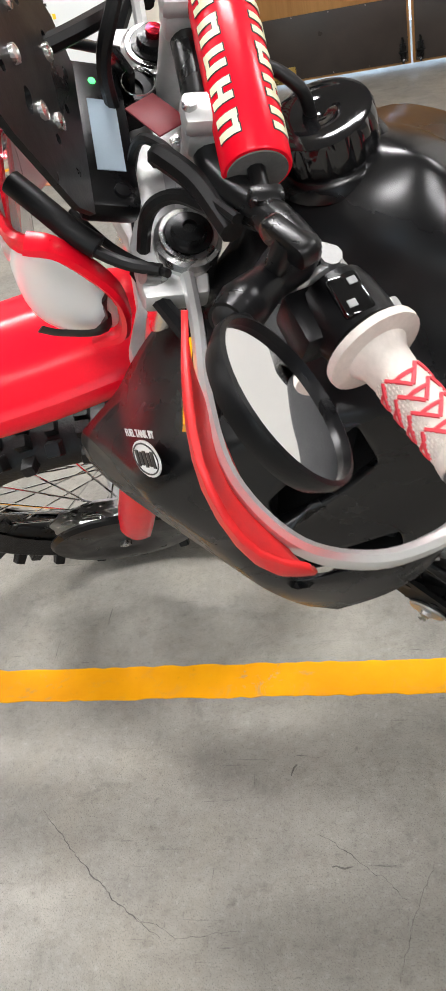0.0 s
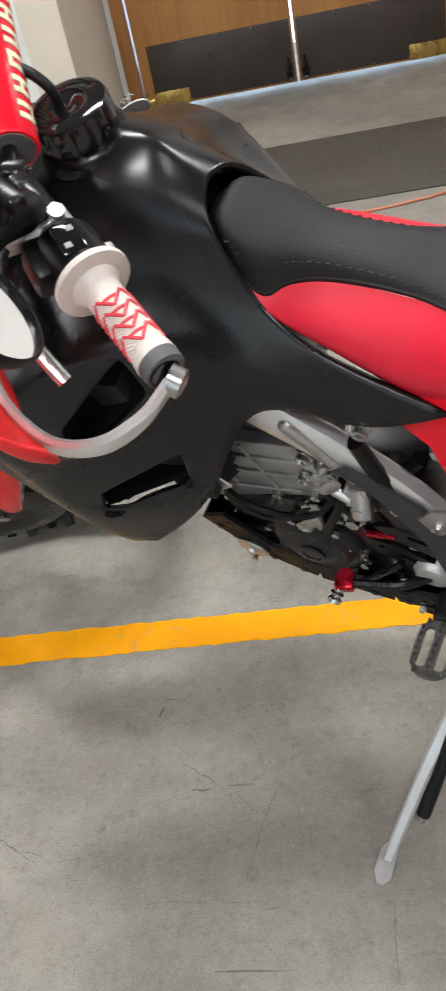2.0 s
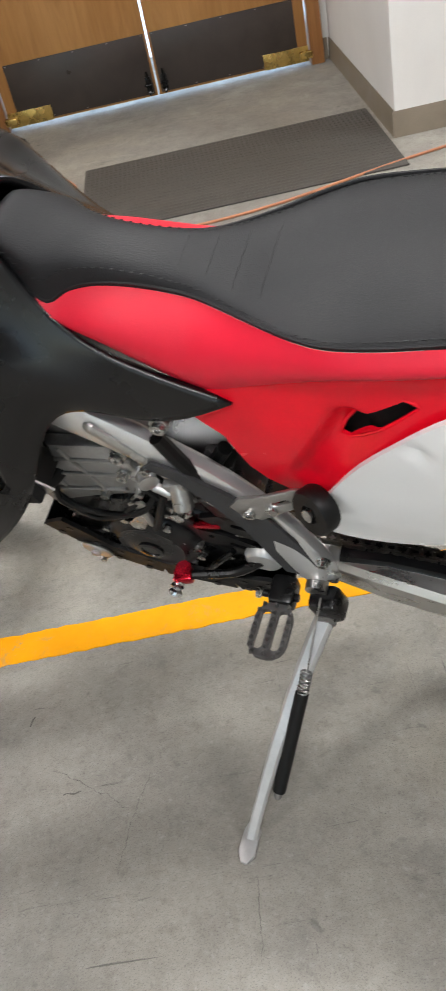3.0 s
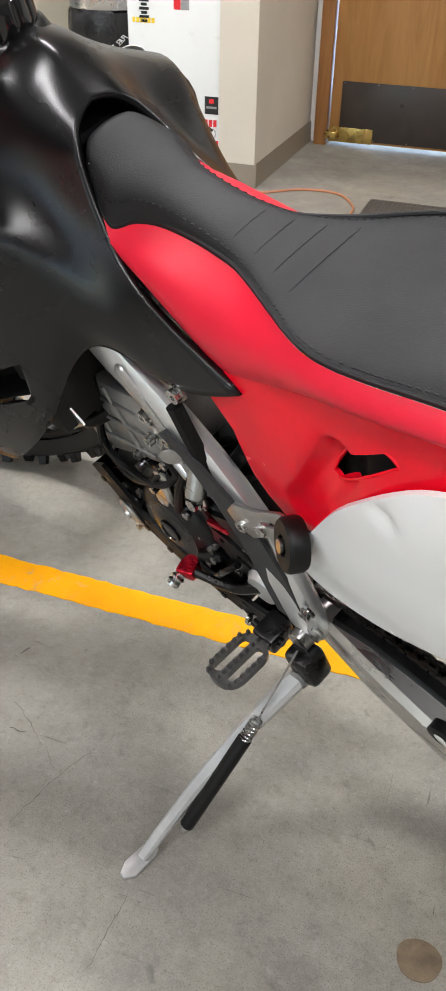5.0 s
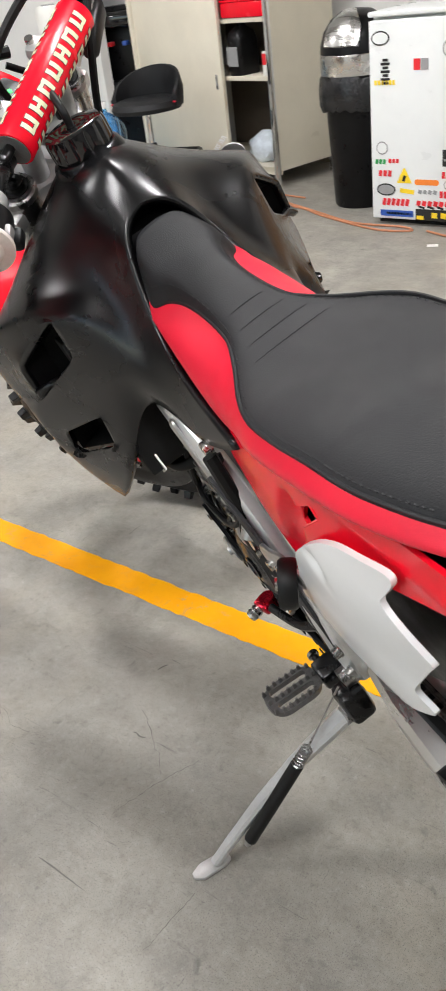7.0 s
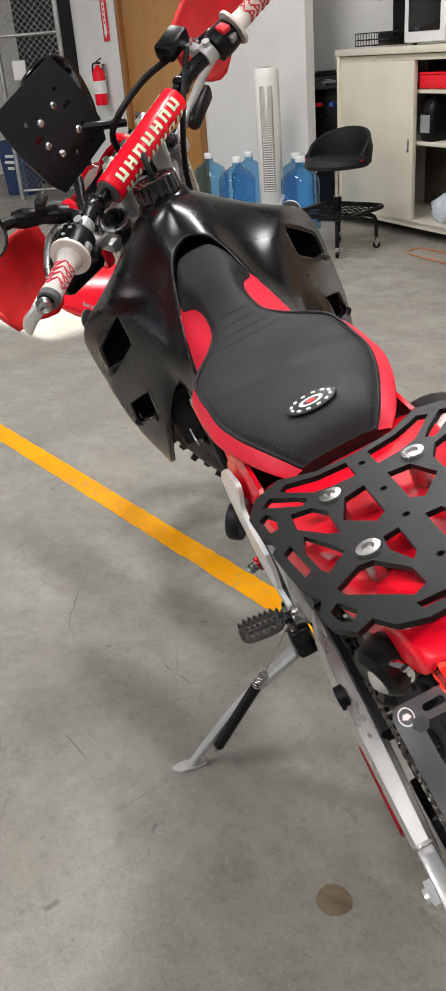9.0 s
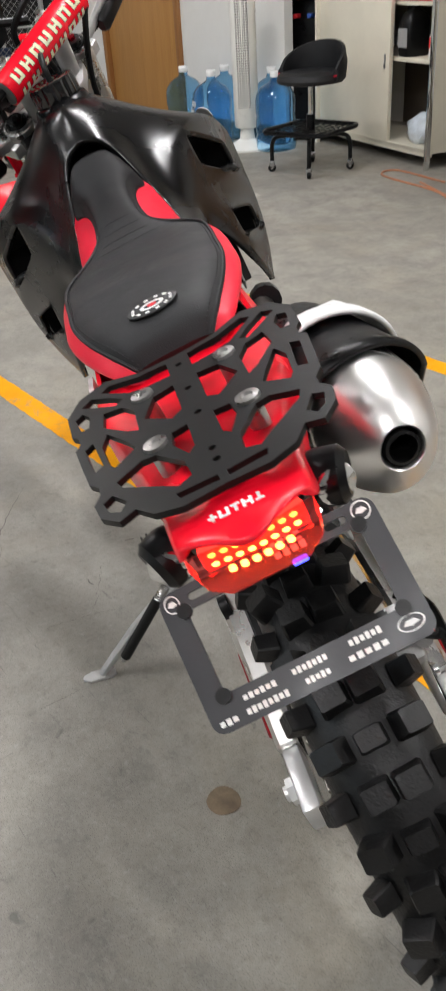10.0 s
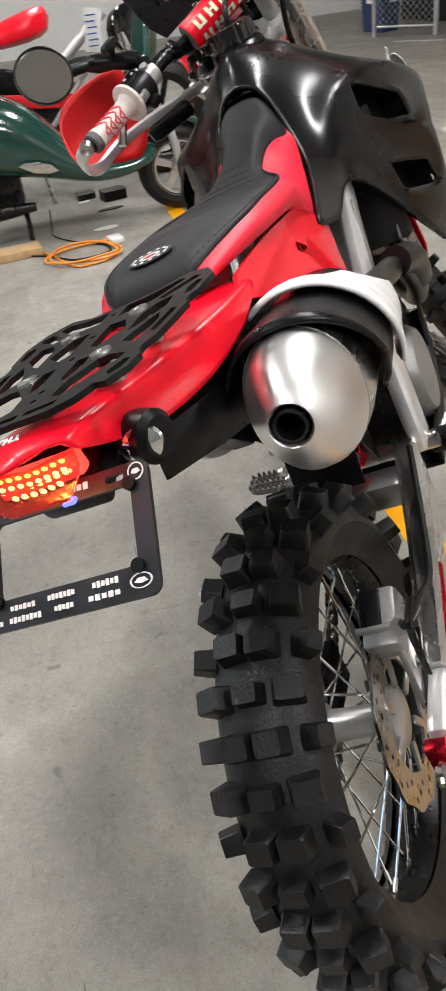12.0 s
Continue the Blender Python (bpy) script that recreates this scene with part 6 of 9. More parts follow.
for sgn in (1, -1):
    bm = bm_()
    o = moved(rounded(0.086, 0.056, 0.024), 0, 0)
    holes = [moved(rounded(0.062, 0.014, 0.006), 0, -0.0125), moved(rounded(0.062, 0.014, 0.006), 0, 0.0125)]
    pm = plane_m((0.557, sgn * 0.200, 0.398), (0, sgn * 1, 0.12), (0, -sgn * 0.12, 1))
    add_slab(bm, o, pm, 0.010, 0, holes)
    peg = part("foot_peg", bm, PEGM, bike, "wide toothed steel foot peg")
    for i in range(8):
        for yy in (-0.0235 if 0 < i < 7 else -0.018, 0, 0.0235 if 0 < i < 7 else 0.018):
            bm = bm_()
            add_loft(bm, [[pm @ Vector((-0.0375 + 0.0107 * i + dx * k, yy + dy * k, z)) for dx, dy in ((-0.0032, -0.0025), (0.0032, -0.0025), (0.0032, 0.0025), (-0.0032, 0.0025))] for k, z in ((1, 0.008), (0.55, 0.018))])
            part("peg_tooth", bm, PEGM, peg)
    bm = add_box(bm_(), (0.555, sgn * 0.135, 0.392), (0.038, 0.045, 0.034), bev=0.006)
    add_cyl(bm, (0.53, sgn * 0.142, 0.396), (0.585, sgn * 0.142, 0.396), 0.006, seg=10)
    part("peg_mount", bm, BLKSATIN, bike)
    part("bolt", add_lathe(bm_(), (0.588, sgn * 0.142, 0.396), (1, 0, 0), [(0.009, 0), (0.009, 0.006), (0.004, 0.006)], 12), ZINC, bike)
part("brake_pedal", add_tube(bm_(), [(0.55, -0.13, 0.40), (0.62, -0.145, 0.40), (0.70, -0.15, 0.40), (0.74, -0.16, 0.405)], 0.007, 8), ALU, bike, "cast brake pedal")
part("brake_step", add_box(bm_(), (0.755, -0.165, 0.41), (0.03, 0.034, 0.012), bev=0.003), GREYM, bike)

FOOT = BIKE.inverted() @ Vector((0.600, 0.748, 0.004))
PIV = Vector((0.486, 0.142, 0.385))
d = FOOT - PIV
bm = bm_()
rings = []
for t, a, b in ((0.0, 0.015, 0.010), (0.12, 0.015, 0.0095), (0.35, 0.0125, 0.0085), (0.6, 0.0105, 0.008), (0.85, 0.0088, 0.007), (0.985, 0.0085, 0.0065)):
    p = PIV + d * t + Vector((0.006, 0.0, 0.010)) * math.sin(math.pi * t)
    u = Vector((1, 0, 0))
    v = d.cross(u).normalized()
    rings.append([p + u * a * cx + v * b * cy for cx, cy in ((-1, -0.5), (-0.6, -1), (0.6, -1), (1, -0.5), (1, 0.5), (0.6, 1), (-0.6, 1), (-1, 0.5))])
add_loft(bm, rings)
stand = part("side_stand", bm, ALUP, bike, "silver forged side stand leg")
bm = bm_()
down = BIKE.inverted().to_3x3() @ Vector((0, 0, -1))
add_slab(bm, [(-0.030, -0.009), (-0.018, -0.014), (0.018, -0.015), (0.036, -0.007), (0.038, 0.003), (0.024, 0.013), (-0.018, 0.012), (-0.030, 0.006)], plane_m(FOOT + down * 0.004, BIKE.inverted().to_3x3() @ Vector((-0.35, -0.9, 0)), -down), 0.007, 0.002)
part("stand_foot", bm, ALUP, stand, "flat silver foot pad")
bm = add_box(bm_(), PIV + Vector((0, 0, 0.012)), (0.045, 0.040, 0.055), Matrix.Rotation(0.2, 4, "Y"), 0.010)
part("stand_pivot", bm, BLKSATIN, bike, "black stand pivot bracket")
part("bolt", add_lathe(bm_(), PIV + Vector((0, 0.018, -0.004)), (0, 1, 0.2), [(0.014, 0), (0.014, 0.006), (0.007, 0.006)], 18), STEEL, bike)
s0, s1, s2 = Vector((0.489, 0.150, 0.438)), Vector((0.506, 0.233, 0.347)), Vector((0.541, 0.386, 0.204))
bm = add_tube(bm_(), [s0, s0.lerp(s1, 0.5), s1], 0.0016, 6)
part("spring_wire", bm, STEEL, bike)
sd = (s2 - s1).normalized()
a, b, _ = frame_of(sd)
coil = [s1 + sd * (0.038 * i / 54) + (a * math.cos(i * 0.75) + b * math.sin(i * 0.75)) * 0.008 for i in range(55)]
part("spring_coil", add_tube(bm_(), coil, 0.0018, 6, 1), STEEL, bike, "bare coil of the stand spring")
part("spring_cover", add_cyl(bm_(), s1 + sd * 0.034, s2, 0.0105, seg=14, bev=0.002), RUBBER, bike, "black rubber spring sleeve")
part("spring_eye", add_lathe(bm_(), s2, sd, [(0.006, 0), (0.007, 0.006), (0.005, 0.012)], 10), STEEL, bike)

# ---- fuel tank
def fuel_tank():
    c = dict(
        c0=(0.985, 0, 1.000), c1=(0.945, 0, 1.072), c2=(0.845, 0, 1.084), c3=(0.797, 0, 1.058), c4=(0.768, 0, 1.032),
        s0=(1.000, 0.055, 0.990), s1=(0.940, 0.052, 1.055), s2=(0.850, 0.054, 1.056), s3=(0.797, 0.046, 1.034), s4=(0.755, 0.042, 1.010),
        f0=(1.060, 0.112, 0.955), f1=(0.965, 0.114, 1.002), f2=(0.868, 0.108, 1.006), f3=(0.788, 0.088, 0.968), f4=(0.712, 0.069, 0.937),
        P0=(1.125, 0.150, 0.880), U1=(1.025, 0.250, 0.885), Um=(0.905, 0.195, 0.955), U0=(0.800, 0.135, 0.955),
        U2=(0.972, 0.252, 0.800), U3=(0.765, 0.145, 0.865), L2=(0.958, 0.246, 0.690), L3=(0.795, 0.182, 0.722),
        A=(0.829, 0.166, 0.952), B=(0.902, 0.227, 0.890), C=(0.904, 0.230, 0.828), D=(0.819, 0.168, 0.897),
        A2=(0.808, 0.184, 0.806), B2=(0.914, 0.231, 0.756), C2=(0.924, 0.232, 0.709), D2=(0.814, 0.189, 0.751),
        P1=(1.168, 0.192, 0.845), P2=(1.192, 0.198, 0.752), P3=(1.060, 0.222, 0.682), ob=(0.952, 0.224, 0.596), tp=(0.908, 0.217, 0.602),
        N=(0.732, 0.126, 0.826), q=(0.690, 0.108, 0.872), e1=(0.640, 0.089, 0.885), e2=(0.527, 0.099, 0.838), b1=(0.630, 0.112, 0.808))
    faces = "c0 c1 s1 s0|c1 c2 s2 s1|c2 c3 s3 s2|c3 c4 s4 s3|s0 s1 f1 f0|s1 s2 f2 f1|s2 s3 f3 f2|s3 s4 f4 f3|f0 f1 U1 P0|f1 f2 Um U1|f2 f3 U0 Um|f3 f4 e1 q|q e1 e2 b1|f3 q U3 U0|q b1 N U3|" \
            "U0 Um A|Um U1 B A|U1 U2 C B|U2 U3 D C|U3 U0 A D|U3 U2 B2 A2|U2 L2 C2 B2|L2 L3 D2 C2|L3 U3 A2 D2|N L3 U3|L3 L2 ob tp|P0 U1 P1|U1 U2 P2 P1|U2 L2 P3 P2|L2 ob P3"
    sharp = {"A B": 1, "B C": 1, "C D": 1, "D A": 1, "A2 B2": 1, "B2 C2": 1, "C2 D2": 1, "D2 A2": 1,
             "U1 U2": 0.7, "U2 L2": 0.7, "L2 ob": 0.6, "U1 P1": 0.25, "Um U1": 0.45, "U0 Um": 0.25, "U1 P0": 0.5, "P1 P2": 0.5, "P2 P3": 0.6, "P3 ob": 0.5, "ob tp": 0.3, "e1 e2": 0.5, "c1 c2": 0.2, "c2 c3": 0.55, "c3 c4": 0.6}
    bm = bm_()
    corner, layer = bm.verts.layers.float.new("crease_vert"), bm.edges.layers.float.new("crease_edge")
    v = {k: bm.verts.new(p) for k, p in c.items()}
    for f in faces.split("|"):
        bm.faces.new([v[k] for k in f.split()])
    for k, w in sharp.items():
        a, b = k.split()
        e = bm.edges.get((v[a], v[b]))
        if e:
            e[layer] = w
    for k, w in dict(A=0.9, B=0.9, C=0.9, D=0.9, A2=0.9, B2=0.9, C2=0.9, D2=0.9, U1=0.45, P1=0.7, ob=0.6, tp=0.6, e2=0.8).items():
        v[k][corner] = w
    mirrored(bm)
    ob = part("fuel_tank", bm, TANKM, bike, "large satin black plastic fuel tank with side wings and air vents", 60)
    md = ob.modifiers.new("round", "SUBSURF")
    md.levels = md.render_levels = 3
    md.boundary_smooth = "PRESERVE_CORNERS"
    # swell the cage until the rounded skin passes through its corners
    goal = [w.co.copy() for w in ob.data.vertices]
    for _ in range(5):
        bpy.context.view_layer.update()
        ev = ob.evaluated_get(bpy.context.evaluated_depsgraph_get())
        me = ev.to_mesh()
        got = [me.vertices[i].co.copy() for i in range(len(goal))]
        ev.to_mesh_clear()
        for w, g, p in zip(ob.data.vertices, goal, got):
            w.co += (g - p) * 0.75
    md = ob.modifiers.new("wall", "SOLIDIFY")
    md.thickness, md.offset = 0.010, -1
    return ob


tank = fuel_tank()
# badge on each wing
for sgn in (1, -1):
    n = Vector((0.45, sgn * 0.80, 0.45)).normalized()
    m = plane_m(Vector((1.022, sgn * 0.2225, 0.9085)) + n * 0.006, (-0.829, 0.166, 0.534) if sgn > 0 else (0.829, 0.166, -0.534), n) @ Matrix.Scale(1.35, 4)
    bdg = part("tank_badge", add_slab(bm_(), disc(0.024, 0.0135, 32), m, 0.0012), WHITEINK, tank, "white oval maker's badge")
    part("badge_ring", add_slab(bm_(), disc(0.0222, 0.0118, 32), m @ pose(0, 0, 0.0010), 0.0008, 0, [disc(0.0212, 0.0108, 32)]), BLACKINK, bdg)
    bm = bm_()
    for i in range(5):
        add_box(bm, m @ Vector((-0.0140 + 0.007 * i, 0, 0.0016)), (0.0046, 0.0100 if i % 2 else 0.0120, 0.0008), m.to_3x3().to_4x4())
    part("badge_mark", bm, BLACKINK, bdg)
    part("badge_lettering", text_mesh("FUEL TANK BY", 0.0080, m @ pose(0, 0.0180, 0.0008), 0.0003), WHITEINK, bdg)

# filler cap with breather hose
CAPC = Vector((0.893, 0, 1.080))
bm = add_lathe(bm_(), CAPC - Vector((0, 0, 0.012)), (0, 0, 1), [(0.050, 0), (0.046, 0.010), (0.040, 0.014)], 40)
part("filler_neck", bm, TANKM, bike)
bm = bm_()
prof = [(0.0395, 0.002), (0.0415, 0.006), (0.0415, 0.026), (0.0395, 0.032), (0.034, 0.0345), (0.012, 0.0335), (0.007, 0.031), (0.0005, 0.030)]
rings = []
for r, h in prof:
    ring = []
    for i in range(72):
        a = 2 * math.pi * i / 72
        k = 1 - (0.085 * max(0, math.cos(12 * a)) ** 3 if 0.004 < h < 0.03 and r > 0.03 else 0)
        ring.append(CAPC + Vector((math.cos(a) * r * k, math.sin(a) * r * k, h)))
    rings.append(ring)
add_loft(bm, rings)
cap = part("filler_cap", bm, GLOSSBLK, bike, "glossy black ribbed filler cap")
part("breather_hose", add_tube(bm_(), [CAPC + Vector((0.008, 0, 0.028)), CAPC + Vector((0.012, -0.002, 0.052)), CAPC + Vector((0.040, -0.006, 0.068)), CAPC + Vector((0.085, -0.012, 0.058)), CAPC + Vector((0.110, -0.018, 0.020))], 0.0052, 10), RUBBER, cap, "black rubber breather hose")

# radiators behind the wings
for sgn in (1, -1):
    rad = part("radiator", add_box(bm_(), (0.86, sgn * 0.118, 0.78), (0.05, 0.10, 0.24), Matrix.Rotation(radians(10), 4, "Y"), 0.004), DARKGAP, bike, "black radiator core")
    for i in range(14):
        part("radiator_fin", add_box(bm_(), (0.832 + 0.006 * 0, sgn * 0.118, 0.68 + 0.0145 * i), (0.004, 0.09, 0.004)), BLKSATIN, rad)
    part("radiator_bracket", add_slab(bm_(), [(0.80, 0.675), (0.845, 0.640), (0.875, 0.675), (0.84, 0.715)], plane_m((0, sgn * 0.150, 0), (1, 0, 0), (0, -1, 0)), 0.003), ALU, bike, "bent aluminium radiator bracket")
    part("radiator_hose", add_tube(bm_(), [(0.885, sgn * 0.125, 0.660), (0.865, sgn * 0.128, 0.640), (0.845, sgn * 0.118, 0.632), (0.825, sgn * 0.09, 0.640)], 0.013, 10), RUBBER, bike, "black radiator hose")
    part("hose_clamp", add_tube(bm_(), [(0.868, sgn * 0.128, 0.643), (0.860, sgn * 0.1255, 0.638)], 0.0148, 14, 2), ZINC, bike)
# added block; keeps the view through the vents dark
part("inner_shroud", add_box(bm_(), (0.93, 0, 0.80), (0.06, 0.30, 0.24), bev=0.01), DARKGAP, bike, "near-black block that darkens the view through the tank vents")
# near-black for holes in the bodywork, their inner shade put into the colour
HOLLOWBLK = surface("hollow_shade_black", (0.006, 0.006, 0.006), 0.7, 0, 0.2, 20, 200, 0.2, spec=0.15)
VENTS = [[(0.829, 0.166, 0.952), (0.902, 0.227, 0.890), (0.904, 0.230, 0.828), (0.819, 0.168, 0.897)], [(0.808, 0.184, 0.806), (0.914, 0.231, 0.756), (0.924, 0.232, 0.709), (0.814, 0.189, 0.751)]]
for sgn in (1, -1):
    for quad in VENTS:
        q = [Vector((x, sgn * y, z)) for x, y, z in quad]
        mid = (q[0] + q[1] + q[2] + q[3]) / 4
        nrm = (q[2] - q[0]).cross(q[3] - q[1]).normalized()
        if nrm.y * sgn > 0:
            nrm = -nrm
        bm = bm_()
        add_loft(bm, [[mid + (p - mid) * k + nrm * d for p in q] for k, d in ((1.10, 0.011), (1.04, 0.030), (0.92, 0.052))], False)
        bm.faces.new([v for v in bm.verts][-4:])
        # added pocket blocks the view through the vent and colours it dark
        part("vent_duct", bm, HOLLOWBLK, bike, "near-black pocket holding the shade inside the vent")

# ---- seat
SX = (0.775, 0.755, 0.735, 0.712, 0.690, 0.660, 0.620, 0.580, 0.550, 0.500, 0.450, 0.410, 0.360, 0.300, 0.240, 0.180, 0.135, 0.110, 0.096)
SZC = (1.000, 1.012, 1.004, 0.992, 0.983, 0.973, 0.963, 0.955, 0.950, 0.946, 0.949, 0.955, 0.964, 0.973, 0.980, 0.985, 0.984, 0.976, 0.955)
SHB = (0.020, 0.042, 0.055, 0.062, 0.048, 0.0405, 0.0385, 0.041, 0.047, 0.068, 0.091, 0.103, 0.1050, 0.102, 0.099, 0.086, 0.069, 0.057, 0.044)
SZB = (0.985, 0.976, 0.958, 0.942, 0.946, 0.947, 0.944, 0.940, 0.938, 0.939, 0.944, 0.948, 0.953, 0.960, 0.965, 0.968, 0.966, 0.962, 0.950)
SHR0 = (0.022, 0.044, 0.057, 0.064, 0.070, 0.075, 0.081, 0.086, 0.090, 0.099, 0.107, 0.111, 0.113, 0.112, 0.107, 0.095, 0.080, 0.068, 0.054)
SZR0 = (0.960, 0.950, 0.935, 0.920, 0.908, 0.895, 0.874, 0.854, 0.846, 0.852, 0.863, 0.874, 0.888, 0.900, 0.911, 0.920, 0.926, 0.929, 0.930)


def skirt(x):
    """How much of the full depth the red side has: whole at the knees, narrower towards the tail."""
    return 1 - 0.48 * min(1, max(0, (0.56 - x) / 0.14))


SHR = [b + (r - b) * (0.35 + 0.65 * skirt(x)) for x, b, r in zip(SX, SHB, SHR0)]
SZR = [b + (r - b) * skirt(x) for x, b, r in zip(SX, SZB, SZR0)]


def dense(a, n=4):
    """Values between the seat stations."""
    p = smooth_line([(i, v, 0) for i, v in enumerate(a)], n)
    return [q.y for q in p]


sx, szc, shb, szb, shr, szr = (dense(a) for a in (SX, SZC, SHB, SZB, SHR, SZR))
bm = bm_()
rings = []
for x, zc, hb, zb in zip(sx, szc, shb, szb):
    ring = []
    for k in range(25):
        u = -1 + 2 * k / 24
        au = abs(u)
        ring.append((x, u * hb, zc - (zc - zb) * (0.22 * au ** 2 + 0.78 * au ** 7)))
    rings.append(ring)
add_loft(bm, rings, False, False)
seat = part("seat", bm, SEATV, bike, "black grained vinyl seat top with red sides", 60)
for sgn in (1, -1):
    bm = bm_()
    rings = []
    for x, hb, zb, hr, zr in zip(sx, shb, szb, shr, szr):
        ring = []
        for k in range(9):
            t = k / 8
            y = hb + (hr - hb) * t + 0.010 * math.sin(math.pi * t) + 0.35 * max(0, 0.02 + hr - hb - 0.03) * math.sin(math.pi * t)
            ring.append((x, sgn * y, zb + (zr - zb) * t - 0.0005))
        ring.append((x, sgn * (hr - 0.018), zr - 0.004))
        rings.append(ring)
    add_loft(bm, rings, False, False)
    part("seat_side", bm, REDVINYL, seat, "red carbon-grain vinyl side panel", 60)
    pts = [(x, sgn * (hb - 0.002), zb + 0.0025) for x, hb, zb in zip(sx, shb, szb)]
    part("seat_piping", add_tube(bm_(), pts[4:], 0.0022, 6, 1), SEATV, seat)
    bm = bm_()
    seam = []
    for x, zc, hb, zb in zip(sx, szc, shb, szb):
        u = (hb - 0.0075) / hb
        seam.append(Vector((x, sgn * u * hb, zc - (zc - zb) * (0.22 * u ** 2 + 0.78 * u ** 7) + 0.0003)))
    for p, q in zip(seam[6:], seam[7:]):
        n = max(1, int((q - p).length / 0.0065))
        for k in range(n):
            add_box(bm, p.lerp(q, k / n), (0.0036, 0.0012, 0.0010))
    part("stitching", bm, SEATV, seat, "row of fine black stitches")
bm = bm_()
add_loft(bm, [[(sx[-1], u * shb[-1], szc[-1] - (szc[-1] - szb[-1]) * (0.22 * u * u + 0.78 * abs(u) ** 7)) for u in [-1 + k / 6 for k in range(13)]], [(sx[-1] + 0.004, u * shr[-1], szr[-1] - 0.004) for u in [-1 + k / 6 for k in range(13)]]], False, False)
part("seat_end", bm, SEATV, seat)
nose = []
for drop, back in ((0.0, 0.0), (0.012, -0.006), (0.06, -0.006)):
    nose.append([(sx[0] - back, u * (shb[0] + drop * 0.3), szc[0] - (szc[0] - szb[0]) * (0.22 * u * u + 0.78 * abs(u) ** 7) - drop) for u in [-1 + k / 6 for k in range(13)]])
bm = bm_()
add_loft(bm, nose, False, False)
part("seat_nose", bm, SEATV, seat)
# added black block fills the gap ahead of the seat nose
part("airbox_cover", add_box(bm_(), (0.835, 0, 0.955), (0.11, 0.13, 0.10), bev=0.02), BLK, bike, "black filler block that closes the view under the tank")
# added black filler stands for the shadow gap between seat and tank
part("seat_pan", add_box(bm_(), (0.700, 0, 0.915), (0.16, 0.060, 0.040), bev=0.010), BLK, bike, "black filler block for the shadow gap under the seat nose")
# pleats across the seat
for i, xx in enumerate((0.575, 0.545, 0.515, 0.485)):
    z0 = float(np.interp(xx, sx[::-1], szc[::-1]))
    hb0 = float(np.interp(xx, sx[::-1], shb[::-1]))
    zb0 = float(np.interp(xx, sx[::-1], szb[::-1]))
    pts = []
    for k in range(13):
        u = -0.9 + 1.8 * k / 12
        au = abs(u)
        pts.append((xx, u * hb0 * 0.86, z0 - (z0 - zb0) * (0.22 * au ** 2 + 0.78 * au ** 7) + 0.0004))
    part("pleat", add_tube(bm_(), pts, 0.0004, 5, 2), SEATV, seat)
# oval seat badge
nrm = Vector((-0.03, 0, 1)).normalized()
m = plane_m((0.150, 0, 0.9858), (0, -1, 0), nrm)
bdg = part("seat_badge", add_slab(bm_(), disc(0.029, 0.0185, 36), m, 0.0022, 0.0008), BLACKINK, seat, "oval black rubber badge with white marks")
bm = bm_()
for i in range(12):
    a = 2 * math.pi * i / 12 + 0.2
    add_box(bm, m @ Vector((0.0228 * math.cos(a), 0.0136 * math.sin(a), 0.0024)), (0.0046, 0.0032, 0.0010), m.to_3x3().to_4x4() @ Matrix.Rotation(a + 1.57, 4, "Z"))
part("badge_marks", bm, WHITEINK, bdg)
part("badge_ring", add_slab(bm_(), disc(0.0140, 0.0076, 24), m @ pose(0, 0, 0.0018), 0.0008, 0, [disc(0.0095, 0.0050, 20)]), WHITEINK, bdg)
part("badge_dot", add_slab(bm_(), disc(0.0055, 0.003, 16), m @ pose(0, 0, 0.0018), 0.0010), REDINK, bdg)


# ---- side panels
def fine_line(pts, n=3):
    p = smooth_line([(x, 0, z) for x, z in pts + [pts[0]]], n)
    return [(q.x, q.z) for q in p[:-1]]


RED_SIDE = [(0.600, 0.815), (0.575, 0.835), (0.545, 0.855), (0.50, 0.876), (0.44, 0.897), (0.36, 0.911), (0.28, 0.923), (0.20, 0.932), (0.12, 0.938), (0.10, 0.915), (0.16, 0.888), (0.24, 0.862), (0.31, 0.825), (0.360, 0.780), (0.405, 0.720), (0.450, 0.685), (0.495, 0.672), (0.520, 0.690), (0.536, 0.715), (0.552, 0.775)]


def panel(outline, y_of, thick, sgn, holes=(), fine=0.022):
    """A curved sheet over an outline in x, z (with holes), standing at y_of(x, z)."""
    bm = bm_()
    add_slab(bm, outline, Matrix.Identity(4), 0.0001, 0, holes)
    bmesh.ops.delete(bm, geom=[f for f in bm.faces if abs(f.normal.z) < 0.5 or f.calc_center_median().z > 0.00005], context="FACES")
    for _ in range(4):
        bmesh.ops.subdivide_edges(bm, edges=[e for e in bm.edges if e.calc_length() > fine], cuts=1, use_grid_fill=False)
        bmesh.ops.triangulate(bm, faces=bm.faces[:])
        bmesh.ops.beautify_fill(bm, faces=bm.faces[:], edges=[e for e in bm.edges if len(e.link_faces) == 2])
    for v in bm.verts:
        v.co = Vector((v.co.x, sgn * y_of(v.co.x, v.co.y), v.co.y))
    r = bmesh.ops.extrude_face_region(bm, geom=bm.faces[:])
    bmesh.ops.translate(bm, verts=[g for g in r["geom"] if isinstance(g, bmesh.types.BMVert)], vec=(0, -sgn * thick, 0))
    return bm


DUCT = [(0.330, 0.872), (0.345, 0.880), (0.394, 0.848), (0.418, 0.800), (0.408, 0.796), (0.370, 0.836)]


